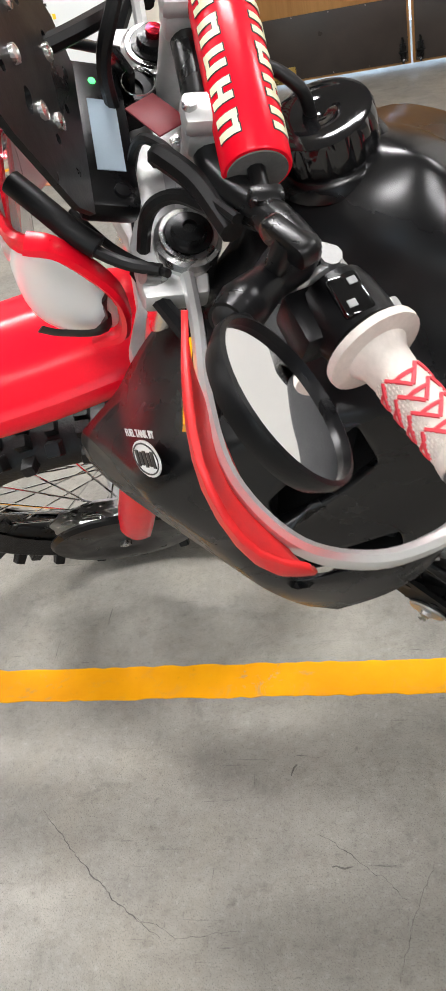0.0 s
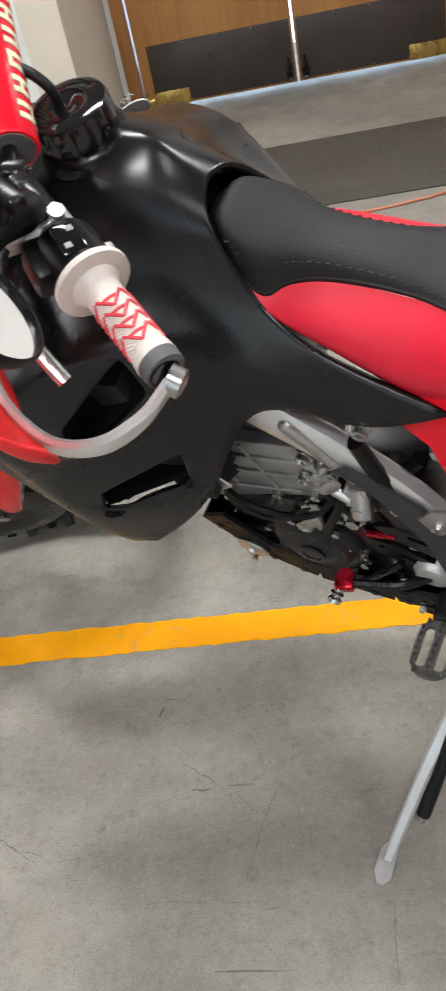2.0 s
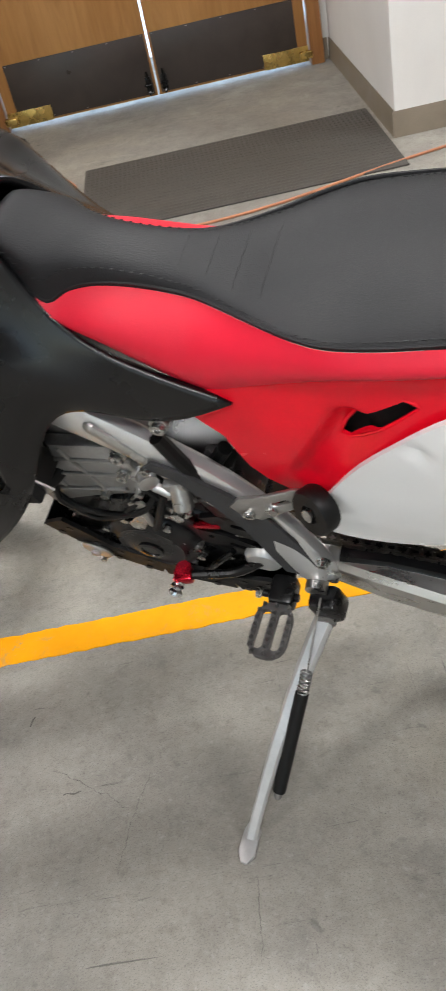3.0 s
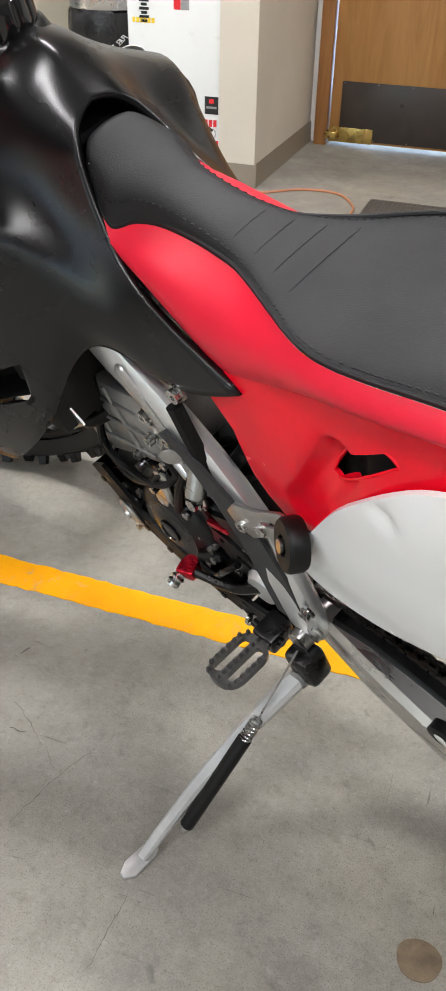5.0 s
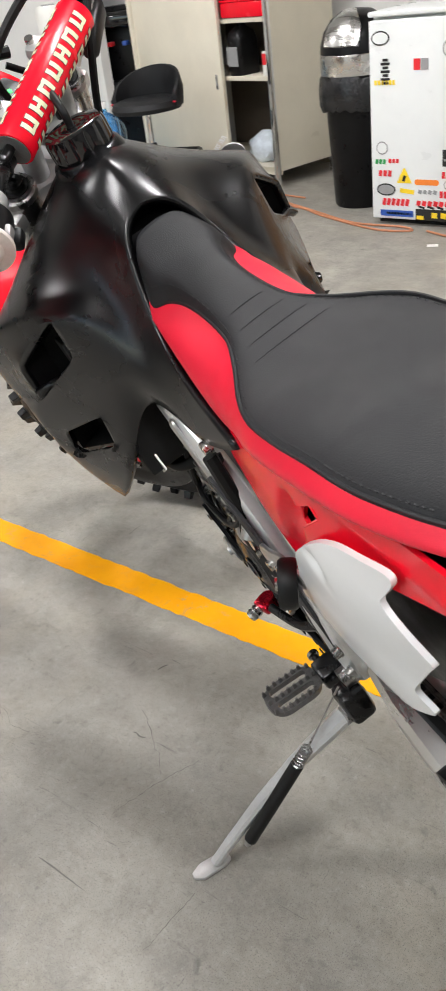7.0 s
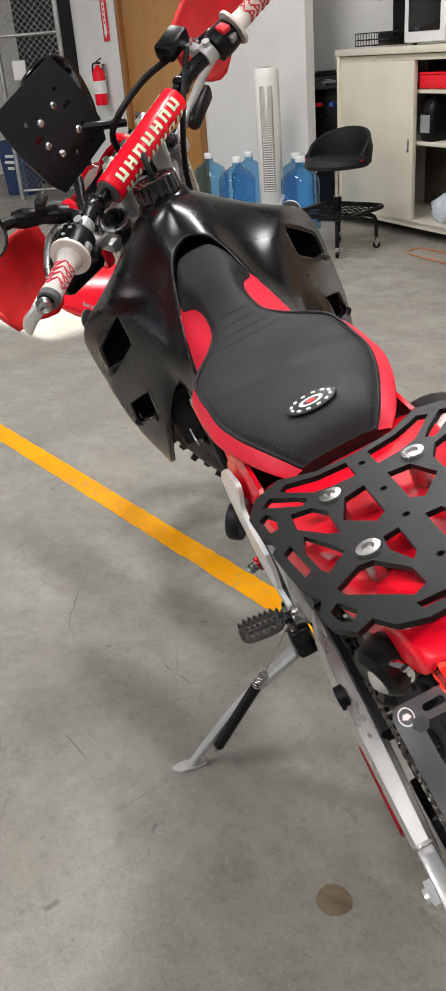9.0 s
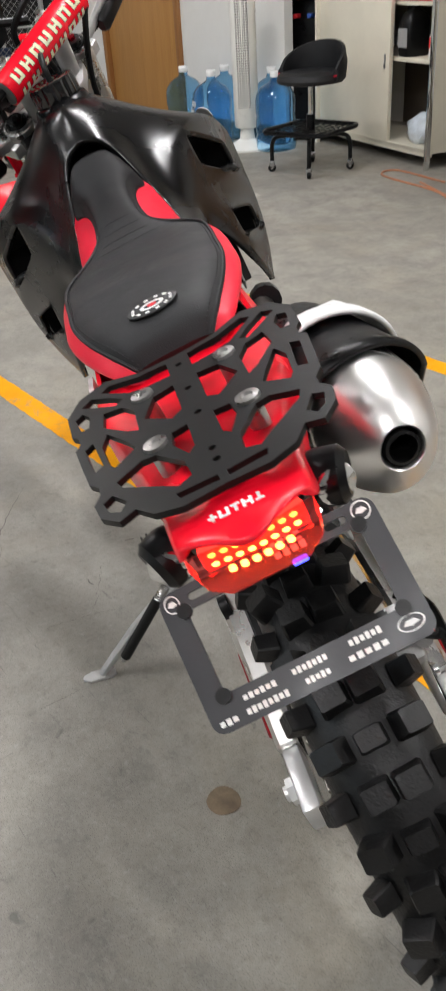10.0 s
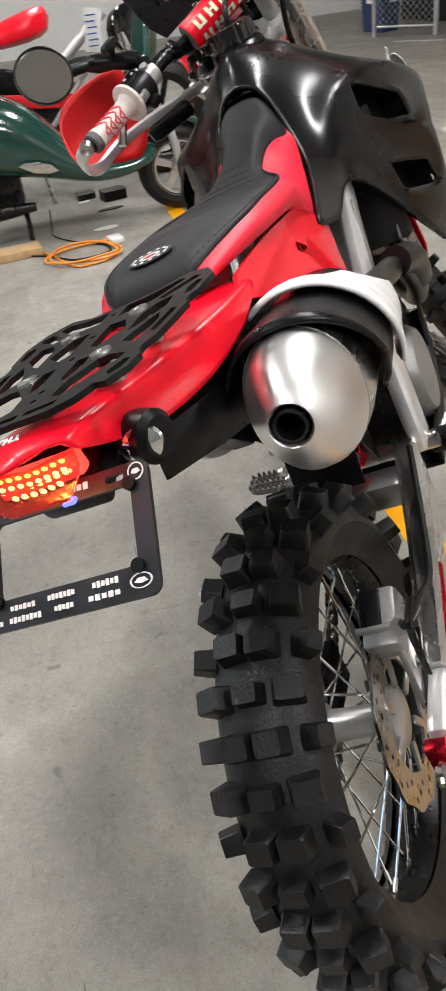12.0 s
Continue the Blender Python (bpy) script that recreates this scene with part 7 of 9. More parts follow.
def cover_y(x, z):
    """How far the red cover stands out: a swollen sheet with a scoop that leads into the air duct."""
    y = 0.080 + 0.030 * min(1, max(0, (0.6 - x) / 0.25)) + (0.07 if z < 0.82 else 0.14) * (0.82 - z) + 0.012 * math.sin(min(1, max(0, (z - 0.66) / 0.24)) * math.pi)
    p, a, d = Vector((x, z)), Vector((0.400, 0.830)), Vector((0.055, -0.105))
    k = min(1, max(0, (p - a).dot(d) / d.length_squared))
    off = (p - a - d * k).length
    # crease along the top, a shade above the duct
    ridge = 0.004 * math.exp(-(((z - 0.905 + 0.10 * max(0, x - 0.36)) / 0.012) ** 2))
    return y + ridge - 0.022 * (1 - 0.5 * k) / (1 + math.exp((off - 0.020) / 0.004))


for sgn in (1, -1):
    ob = part("side_cover", panel(RED_SIDE, cover_y, 0.005, sgn, [DUCT], 0.010), RED, bike, "glossy red side cover with a scooped air duct", 35)
    mouth = [(0.290, 0.870), (0.345, 0.905), (0.425, 0.870), (0.465, 0.800), (0.435, 0.750), (0.360, 0.800)]
    # sheet closes the duct hole; its near-black colour stands for the shaded depth
    part("duct_mouth", panel(mouth, lambda x, z: cover_y(x, z) - 0.014, 0.003, sgn), HOLLOWBLK, ob, "near-black sheet for the shade inside the air duct")
    lip = [(x, sgn * (cover_y(x, z) - 0.0015), z) for x, z in DUCT]
    part("duct_lip", add_tube(bm_(), lip + [lip[0]], 0.0020, 6, 2), RED, ob)

WHITE_SIDE = [(0.480, 0.640), (0.438, 0.714), (0.392, 0.790), (0.352, 0.836), (0.314, 0.868), (0.280, 0.886), (0.242, 0.897), (0.204, 0.908), (0.198, 0.900), (0.212, 0.878), (0.222, 0.860), (0.200, 0.841), (0.173, 0.825), (0.171, 0.818), (0.178, 0.808), (0.209, 0.757), (0.226, 0.722), (0.206, 0.707), (0.222, 0.688), (0.275, 0.645), (0.328, 0.620), (0.366, 0.608), (0.41, 0.604), (0.450, 0.612)]


def number_y(x, z):
    u, w = (x - 0.320) / 0.170, (z - 0.750) / 0.130
    swell = math.exp(-1.3 * (u * u + w * w))
    dip = math.exp(-(((x - 0.330) / 0.0085) ** 2 + ((z - 0.822) / 0.012) ** 2))
    top = min(1, max(0, (z - 0.74) / 0.12))
    return 0.103 + 0.02 * min(1, (0.86 - z) / 0.2) + 0.014 * top * top * (3 - 2 * top) + 0.020 * swell - 0.0075 * dip



WHITE_FINE = fine_line(WHITE_SIDE, 3)
wp = part("number_panel", panel(WHITE_FINE, number_y, 0.006, 1, (), 0.009), WHITEP, bike, "glossy white side number panel", 60)
# white strip, heat shield and muffler on the other side
MA, MB = Vector((-0.062, -0.149, 0.840)), Vector((0.30, -0.130, 0.780))
ax = (MB - MA).normalized()
side = ax.cross(Vector((0, 0, 1))).normalized()
up = side.cross(ax)


def oval_ring(t, a, b, n=40, shift=0.0):
    p = MA + ax * t + up * shift
    return [p + side * math.cos(2 * math.pi * i / n) * a + up * math.sin(2 * math.pi * i / n) * b for i in range(n)]


bm = bm_()
add_loft(bm, [oval_ring(t, a, b) for t, a, b in ((0.062, 0.0640, 0.0765), (0.10, 0.0655, 0.0785), (0.26, 0.062, 0.074), (0.34, 0.045, 0.05), (0.37, 0.025, 0.025))])
muff = part("muffler", bm, ALUBR, bike, "brushed aluminium muffler body")
bm = bm_()
add_loft(bm, [oval_ring(t, a, b, 40, s) for t, a, b, s in ((0.066, 0.0605, 0.0750, 0), (0.062, 0.0620, 0.0765, 0), (0.058, 0.0620, 0.0765, 0), (0.048, 0.0600, 0.0745, 0), (0.022, 0.0515, 0.066, 0.001), (0.0, 0.0420, 0.052, 0.002), (-0.014, 0.0330, 0.039, 0.003), (-0.022, 0.0255, 0.027, 0.004), (-0.024, 0.0225, 0.023, 0.004), (-0.022, 0.0205, 0.0205, 0.004), (0.03, 0.0195, 0.0195, 0.004))], False)
part("muffler_cone", bm, surface("aluminium_spun", (0.82, 0.81, 0.79), 0.38, 1, 0.015, 30, 420, 0.10, rvar=0.03), muff, "brushed conical end cap", 60)
part("tail_pipe", add_lathe(bm_(), MA + up * 0.004 + ax * 0.03, -ax, [(0.0172, 0), (0.0172, 0.054), (0.0140, 0.055), (0.0132, 0.0)], 28, False), DARKM, muff, "dark steel outlet ring")
# flat disc, coloured as the shaded depth of the pipe
part("outlet_bore", add_lathe(bm_(), MA + up * 0.004 + ax * 0.02, -ax, [(0.0139, 0), (0.0139, 0.001)], 20), DARKGAP, muff)


def wing(rows, thick, name, mat, label):
    """A thin curved cover wrapped round the muffler: rows of (t, start and end angle, half sizes)."""
    bm = bm_()
    rings = []
    for t, a0, a1, ra, rb, lean, sweep in rows:
        ring = []
        for k in range(19):
            u = k / 18
            a = radians(a0 + (a1 - a0) * u)
            p = MA + ax * (t + lean * math.sin(math.pi * u) + sweep * (1 - u) ** 2)
            ring.append(p + side * math.cos(a) * ra + up * math.sin(a) * rb)
        rings.append(ring)
    add_loft(bm, rings, False, False)
    ob = part(name, bm, mat, bike, label, 60)
    md = ob.modifiers.new("wall", "SOLIDIFY")
    md.thickness, md.offset = thick, 0
    return ob


wing([(0.075, 5, 178, 0.084, 0.081, -0.036, 0.03), (0.082, 0, 176, 0.084, 0.084, -0.028, 0.03), (0.11, -20, 170, 0.079, 0.082, -0.015, 0.02), (0.17, -40, 165, 0.077, 0.081, 0, 0), (0.25, -50, 160, 0.074, 0.078, 0, 0), (0.31, -50, 150, 0.066, 0.072, 0, 0)], 0.006, "heat_shield", BLK, "matt black plastic heat shield over the muffler")
wing([(0.148, -30, 128, 0.088, 0.094, -0.012, 0.085), (0.153, -32, 126, 0.090, 0.097, -0.010, 0.085), (0.172, -34, 122, 0.089, 0.096, -0.002, 0.080), (0.190, -36, 100, 0.087, 0.092, 0, 0.078), (0.24, -40, 55, 0.085, 0.088, 0, 0.05), (0.34, -42, 15, 0.080, 0.080, 0, 0)], 0.005, "side_fin", WHITEP, "white plastic side panel fin over the muffler")
part("muffler_hanger", add_slab(bm_(), [(0.02, 0.79), (0.08, 0.79), (0.10, 0.90), (0.04, 0.93)], plane_m((0, -0.086, 0), (1, 0, 0), (0, -1, 0)), 0.006, 0.002), BLKSATIN, bike)

# ---- inner rear fender, airbox and shock
bm = add_slab(bm_(), [(0.31, 0.852), (0.22, 0.880), (0.12, 0.902), (0.075, 0.880), (0.12, 0.800), (0.19, 0.715), (0.27, 0.650), (0.33, 0.64), (0.33, 0.80)], plane_m((0, 0.094, 0), (1, 0, 0), (0, -1, 0)), 0.04, 0.006)
part("airbox_side", bm, BLK, bike, "smooth black airbox wall behind the side panel")
bm = bm_()
rings = []
for x, z, hw, dp in ((0.44, 0.56, 0.055, 0.10), (0.34, 0.70, 0.060, 0.10), (0.22, 0.80, 0.070, 0.07), (0.10, 0.85, 0.075, 0.06), (-0.05, 0.89, 0.070, 0.05), (-0.16, 0.92, 0.060, 0.04)):
    rings.append([(x - 0.01, hw, z - dp), (x, hw, z), (x, hw * 0.5, z + 0.02), (x, -hw * 0.5, z + 0.02), (x, -hw, z), (x - 0.01, -hw, z - dp)])
add_loft(bm, rings, False, False)
inner = part("inner_fender", bm, BLK, bike, "matt black inner rear fender")
md = inner.modifiers.new("wall", "SOLIDIFY")
md.thickness = 0.004
part("airbox", add_box(bm_(), (0.22, 0.02, 0.84), (0.24, 0.14, 0.10), Matrix.Rotation(0.2, 4, "Y"), 0.02), BLK, bike, "black airbox")
part("shock_spring", add_tube(bm_(), [(0.44 + 0.028 * math.cos(i * 0.7), 0.028 * math.sin(i * 0.7), 0.45 + 0.0030 * i) for i in range(72)], 0.005, 6, 1), REDANO, bike, "red shock spring")
part("mud_flap", add_slab(bm_(), [(-0.06, -0.10), (0.06, -0.10), (0.055, 0.10), (-0.055, 0.10)], plane_m((0.345, 0, 0.60), (0, 1, 0), (-1, 0, 0.35)), 0.003), BLK, bike)

# ---- tail
bm = bm_()
rings = []
for x, z, hw, dp in ((0.13, 0.928, 0.105, 0.010), (0.06, 0.936, 0.106, 0.03), (-0.02, 0.946, 0.090, 0.045), (-0.10, 0.958, 0.072, 0.048), (-0.17, 0.973, 0.062, 0.042), (-0.225, 0.985, 0.058, 0.026), (-0.262, 0.987, 0.054, 0.012), (-0.286, 0.984, 0.044, 0.004)):
    cut = 0.036 if x < -0.27 else 0.010 if x < -0.25 else 0.0
    rings.append([(x + cut * abs(y), hw * y, z - dp * d + 0.008 * u) for y, d, u in ((1, 1, 0), (0.985, 0.5, 0), (0.96, 0.16, 0), (0.90, 0, 0), (0.80, 0, 0.25), (0.4, 0, 0.8), (0, 0, 1), (-0.4, 0, 0.8), (-0.80, 0, 0.25), (-0.90, 0, 0), (-0.96, 0.16, 0), (-0.985, 0.5, 0), (-1, 1, 0))])
add_loft(bm, rings, False, False)
tail = part("rear_fender", bm, RED, bike, "glossy red rear fender", 60)
md = tail.modifiers.new("round", "SUBSURF")
md.levels = md.render_levels = 2
md = tail.modifiers.new("wall", "SOLIDIFY")
md.thickness, md.offset = 0.004, -1
bm = bm_()
m = plane_m((-0.258, 0.0, 1.0035), (0, 1, 0), (-0.10, 0, 1)) @ Matrix.Scale(0.62, 4)
for i in range(5):
    for a, b in ((-0.0045, 0.0), (0.0045, 0.0)):
        add_box(bm, m @ Vector((-0.028 + 0.014 * i + a * (i % 2), 0.0, 0)), (0.0038, 0.012, 0.001), m.to_3x3().to_4x4())
    add_box(bm, m @ Vector((-0.028 + 0.014 * i, 0.0045 * (1 - i % 3), 0)), (0.0105, 0.003, 0.001), m.to_3x3().to_4x4())
part("tail_print", bm, WHITEINK, tail, "white brand mark")

# tail light
bm = bm_()
rings = []
for k, o in ((1.0, 0.0), (1.0, 0.011), (0.93, 0.017)):
    rings.append([(-0.250 - o * 0.9, y * k, 0.962 + z * k - o * 0.5) for y, z in ((-0.050, 0.015), (0.0, 0.009), (0.050, 0.015), (0.047, 0.000), (0.032, -0.013), (-0.032, -0.013), (-0.047, 0.000))])
add_loft(bm, rings)
tl = part("tail_light", bm, LENSRED, bike, "lit red tail light lens with LEDs")
tl.visible_shadow = False
part("tail_light_back", add_box(bm_(), (-0.237, 0, 0.958), (0.016, 0.084, 0.020), bev=0.004), LEDRED, bike, "glowing red reflector")
for r_, (n, z, o) in enumerate(((8, 0.969, 0.004), (8, 0.9625, 0.010), (6, 0.956, 0.016))):
    for i in range(n):
        y = (i - (n - 1) / 2) * 0.0092
        part("led", add_lathe(bm_(), (-0.2455 - o * 0.4, y, z - 0.001 - 0.004 * (1 - abs(y) / 0.05)), (-1, 0, -0.4), [(0.0030, 0), (0.0027, 0.001), (0.0005, 0.002)], 8), LED, bike, "lit amber LED")
part("plate_lamp", add_box(bm_(), (-0.256, -0.022, 0.9355), (0.008, 0.012, 0.004), bev=0.0015), LEDBLUE, bike, "small bluish plate lamp")

# plate frame
pd = Vector((-0.773, 0, -0.635)).normalized()
pm = plane_m(Vector((-0.2685, 0.0, 0.9005)), (0, -1, 0), (pd.z, 0, -pd.x) if pd.z > 0 else (-0.635, 0, 0.773))
W2, H2 = 0.0880, 0.0550
holes = [moved(rounded(0.140, 0.066, 0.006), 0, 0.004), moved(rounded(0.018, 0.006, 0.003), -0.056, 0.0455), moved(rounded(0.018, 0.006, 0.003), 0.056, 0.0455)]
bm = add_slab(bm_(), rounded(2 * W2, 2 * H2, 0.010), pm, 0.004, 0, holes)
plate = part("plate_frame", bm, surface("plate_frame_plastic", (0.012, 0.012, 0.016), 0.4, 0, 0.15, 20, 300, 0.2), bike, "black plate frame without a plate, printed with white brand marks")
for x in (-0.071, 0.071):
    for y in (0.037, -0.030):
        part("frame_bolt", add_lathe(bm_(), pm @ Vector((x, y, 0.004)), pm.to_3x3() @ Vector((0, 0, 1)), [(0.006, 0), (0.006, 0.004), (0.002, 0.004)], 12), BLK, plate)


def plate_bars(x, y, w, h, n, mat=WHITEINK):
    for i in range(n):
        part("frame_print", add_box(bm_(), pm @ Vector((x + (i - (n - 1) / 2) * w / n, y, 0.0046)), (w / n * 0.7, h * (0.8 + 0.2 * (i % 2)), 0.0009), pm.to_3x3().to_4x4()), mat, plate)


for x, y, w, h, n in ((-0.075, -0.0480, 0.015, 0.0050, 3), (-0.046, -0.0375, 0.027, 0.0045, 6), (-0.044, -0.0475, 0.034, 0.0052, 8), (-0.006, -0.0365, 0.028, 0.0050, 7), (-0.004, -0.0465, 0.020, 0.0048, 5), (0.038, -0.0360, 0.026, 0.0052, 6), (0.036, -0.0460, 0.032, 0.0050, 5), (0.018, 0.0475, 0.026, 0.0060, 4)):
    plate_bars(x, y, w, h, n)
for x, y, rx, ry in ((0.0770, 0.0460, 0.0075, 0.0075), (0.0715, -0.0415, 0.0105, 0.0062), (-0.0780, 0.0455, 0.0060, 0.0070)):
    part("frame_print", add_slab(bm_(), disc(rx, ry, 24), pm @ pose(x, y, 0.0042), 0.0008, 0, [disc(rx * 0.86, ry * 0.86, 20)]), WHITEINK, plate)
    part("frame_print", add_slab(bm_(), [(-rx * 0.6, -0.001), (0, -0.0024), (rx * 0.6, -0.001), (rx * 0.3, 0.0022), (-rx * 0.3, 0.0022)], pm @ pose(x, y, 0.0042), 0.0008), WHITEINK, plate)
part("plate_bracket", add_box(bm_(), (-0.20, 0, 0.928), (0.06, 0.07, 0.03), Matrix.Rotation(-0.4, 4, "Y"), 0.006), BLK, bike, "black plate bracket")
for sgn in (1, -1):
    ind = part("indicator", add_lathe(bm_(), (-0.175, sgn * 0.052, 0.935), (-0.35, sgn * 0.9, -0.1), [(0.008, -0.02), (0.010, 0.0), (0.022, 0.006), (0.024, 0.012), (0.024, 0.030), (0.018, 0.036)], 20), BLK, bike, "small black rear indicator")
    part("indicator_lens", add_lathe(bm_(), (-0.193, sgn * 0.071, 0.934), (-1, sgn * 0.25, 0.0), [(0.018, 0), (0.017, 0.006), (0.009, 0.010), (0.0005, 0.011)], 18), CHROME, ind, "clear faceted lens")

# ---- rack
rkm = plane_m((-0.0255, -0.001, 0.9795), (1, 0, 0), (0.085, 0, 1))
half = [(0.052, 0.0), (0.056, 0.040), (0.076, 0.074), (0.062, 0.102), (0.032, 0.116), (-0.012, 0.113), (-0.020, 0.107), (-0.034, 0.106), (-0.042, 0.111), (-0.076, 0.107), (-0.112, 0.102), (-0.124, 0.094), (-0.136, 0.094), (-0.148, 0.100), (-0.170, 0.096), (-0.187, 0.082), (-0.181, 0.068), (-0.199, 0.056), (-0.208, 0.034), (-0.206, 0.0)]
outline = half + [(x, -y) for x, y in reversed(half[1:-1])]
hh = [[(0.043, 0.012), (0.047, 0.042), (0.060, 0.070), (0.052, 0.078), (0.022, 0.052), (0.016, 0.034), (0.014, 0.012)],
      [(0.050, 0.090), (0.040, 0.100), (0.028, 0.088), (0.010, 0.068), (0.016, 0.060), (0.030, 0.070)],
      [(0.026, 0.100), (0.020, 0.108), (-0.008, 0.104), (-0.008, 0.096), (0.012, 0.094)],
      [(-0.010, 0.012), (-0.014, 0.032), (-0.046, 0.044), (-0.070, 0.022), (-0.062, 0.012)],
      [(-0.002, 0.062), (0.004, 0.080), (-0.024, 0.082), (-0.052, 0.062), (-0.060, 0.052), (-0.020, 0.052)],
      [(-0.044, 0.094), (-0.050, 0.102), (-0.096, 0.096), (-0.090, 0.088)],
      [(-0.040, 0.080), (-0.072, 0.064), (-0.088, 0.058), (-0.104, 0.078), (-0.096, 0.082), (-0.060, 0.086)],
      [(-0.094, 0.012), (-0.096, 0.026), (-0.116, 0.028), (-0.140, 0.018), (-0.132, 0.012)],
      [(-0.118, 0.044), (-0.116, 0.056), (-0.130, 0.078), (-0.142, 0.074), (-0.168, 0.044), (-0.178, 0.034), (-0.172, 0.022), (-0.148, 0.024)],
      [(-0.146, 0.084), (-0.152, 0.092), (-0.168, 0.088), (-0.174, 0.080), (-0.164, 0.074)],
      [(-0.190, 0.004), (-0.188, 0.036), (-0.196, 0.034), (-0.198, 0.004)]]
wide = []
for h in hh:
    cx, cy = sum(p[0] for p in h) / len(h), sum(p[1] for p in h) / len(h)
    wide.append([(cx + (x - cx) * 1.03, cy + (y - cy) * 1.03) for x, y in h])
holes = wide + [[(x, -y) for x, y in h] for h in wide] + [disc(0.0035, None, 10, x, 0) for x in (0.028, -0.030, -0.082, -0.150, -0.168)]
rack = part("luggage_rack", add_slab(bm_(), outline, rkm @ pose(0, 0, 0.0025), 0.0055, 0, holes), RACKM, bike, "black cut-out metal luggage rack plate")
for x, y in ((-0.102, 0.041), (-0.102, -0.041), (0.0, 0.041), (0.0, -0.041)):
    p = rkm @ Vector((x, y, 0.008))
    part("rack_bolt", add_lathe(bm_(), p, rkm.to_3x3() @ Vector((0, 0, 1)), [(0.011, 0), (0.0105, 0.0025), (0.0055, 0.003), (0.0045, 0.0005)], 22), STEEL, rack, "steel countersunk bolt")
    part("rack_spacer", add_cyl(bm_(), p - Vector((0, 0, 0.045)), p - Vector((0, 0, 0.0085)), 0.009, seg=16), ALU, rack, "aluminium spacer")

# ---- fork, bars and front bodywork, in the steered axes
for sgn in (1, -1):
    bm = add_cyl(bm_(), (0.018, sgn * 0.097, -0.030), (0.030, sgn * 0.097, -0.42), 0.0275, seg=24)
    tube = front_part("fork_tube", bm, ALUBR, label="silver upper fork tube")
    bm = add_lathe(bm_(), (0.018, sgn * 0.097, -0.032), (0, 0, 1), [(0.0285, 0), (0.0285, 0.010), (0.025, 0.012), (0.0245, 0.015), (0.021, 0.015), (0.0205, 0.012)], 28)
    cap = front_part("fork_cap", bm, STEEL, label="silver fork cap")
    front_part("adjuster", add_lathe(bm_(), (0.018, sgn * 0.097, -0.0172), (0, 0, 1), [(0.0200, 0), (0.0200, 0.0015), (0.0150, 0.0020), (0.0140, 0.0100), (0.006, 0.0110), (0.005, 0.008)], 6 * 4), BLKSATIN, cap, "black damping adjuster")
    front_part("fork_slider", add_cyl(bm_(), (0.030, sgn * 0.097, -0.42), (0.048, sgn * 0.095, -0.87), 0.024, seg=20), STEEL, label="bright lower fork tube")
    bm = bm_()
    rings = []
    for t, r in ((-0.56, 0.036), (-0.60, 0.038), (-0.78, 0.038), (-0.86, 0.036), (-0.90, 0.026)):
        c = Vector((0.036 + (t + 0.42) * -0.03, sgn * 0.100, t))
        rings.append([c + Vector((math.cos(a) * r, sgn * math.sin(a) * r * 0.9, 0)) for a in (radians(-115 + 230 * k / 16) for k in range(17))])
    add_loft(bm, rings, False, False)
    fg = front_part("fork_guard", bm, RED, label="red plastic fork guard", sharp=60)
    md = fg.modifiers.new("wall", "SOLIDIFY")
    md.thickness = 0.004
    front_part("axle_lug", add_box(bm_(), (0.066, sgn * 0.082, -0.948), (0.055, 0.035, 0.09), bev=0.010), ALU, label="cast fork foot")
# disc guard on the left
bm = add_lathe(bm_(), (0.074, 0.094, -0.957), (0, 1, 0), [(0.132, 0), (0.135, 0.006), (0.128, 0.013), (0.080, 0.018), (0.055, 0.012), (0.02, 0.014)], 40)
front_part("disc_guard", bm, BLK, label="black plastic brake disc guard")
front_part("front_caliper", add_box(bm_(), (-0.01, 0.075, -0.86), (0.05, 0.045, 0.09), bev=0.012), BLKSATIN, label="black front caliper")
front_part("front_axle", add_cyl(bm_(), (0.074, -0.115, -0.957), (0.074, 0.115, -0.957), 0.011, seg=14), STEEL)
front_part("brake_line", add_tube(bm_(), [(0.0, 0.10, -0.78), (-0.03, 0.125, -0.68), (-0.02, 0.128, -0.5), (0.01, 0.10, -0.3), (0.05, 0.05, -0.1)], 0.005, 8), RUBBER)

# triple clamps
for z, t in ((-0.052, 0.026), (-0.235, 0.030)):
    bm = add_slab(bm_(), [(-0.030, -0.045), (-0.030, 0.045), (0.000, 0.085), (0.005, 0.140), (0.060, 0.140), (0.066, 0.090), (0.050, 0.040), (0.050, -0.040), (0.066, -0.090), (0.060, -0.140), (0.005, -0.140), (0.000, -0.085)], pose(0, 0, z - t / 2), t, 0.005)
    front_part("triple_clamp", bm, ALUP, label="silver forged triple clamp")
bm = add_lathe(bm_(), (0, 0, -0.040), (0, 0, 1), [(0.018, 0), (0.018, 0.012), (0.012, 0.014), (0.008, 0.010)], 6)
front_part("stem_nut", bm, STEEL)
front_part("ignition_switch", add_lathe(bm_(), (0.048, -0.052, -0.045), (0, 0, 1), [(0.026, -0.02), (0.026, 0.022), (0.0225, 0.025), (0.015, 0.025), (0.014, 0.021)], 28), BLK, label="black ignition lock")
bm = add_box(bm_(), (0.050, -0.060, -0.008), (0.008, 0.034, 0.030), Matrix.Rotation(0.4, 4, "Z"), 0.004)
key = front_part("ignition_key", bm, BLK, label="black key with a dark red tag")
front_part("key_tag", add_box(bm_(), (0.030, -0.004, 0.004), (0.030, 0.050, 0.002), Matrix.Rotation(0.5, 4, "Z") @ Matrix.Rotation(0.3, 4, "X"), 0.0008), surface("tag_maroon", (0.20, 0.02, 0.025), 0.5), key)
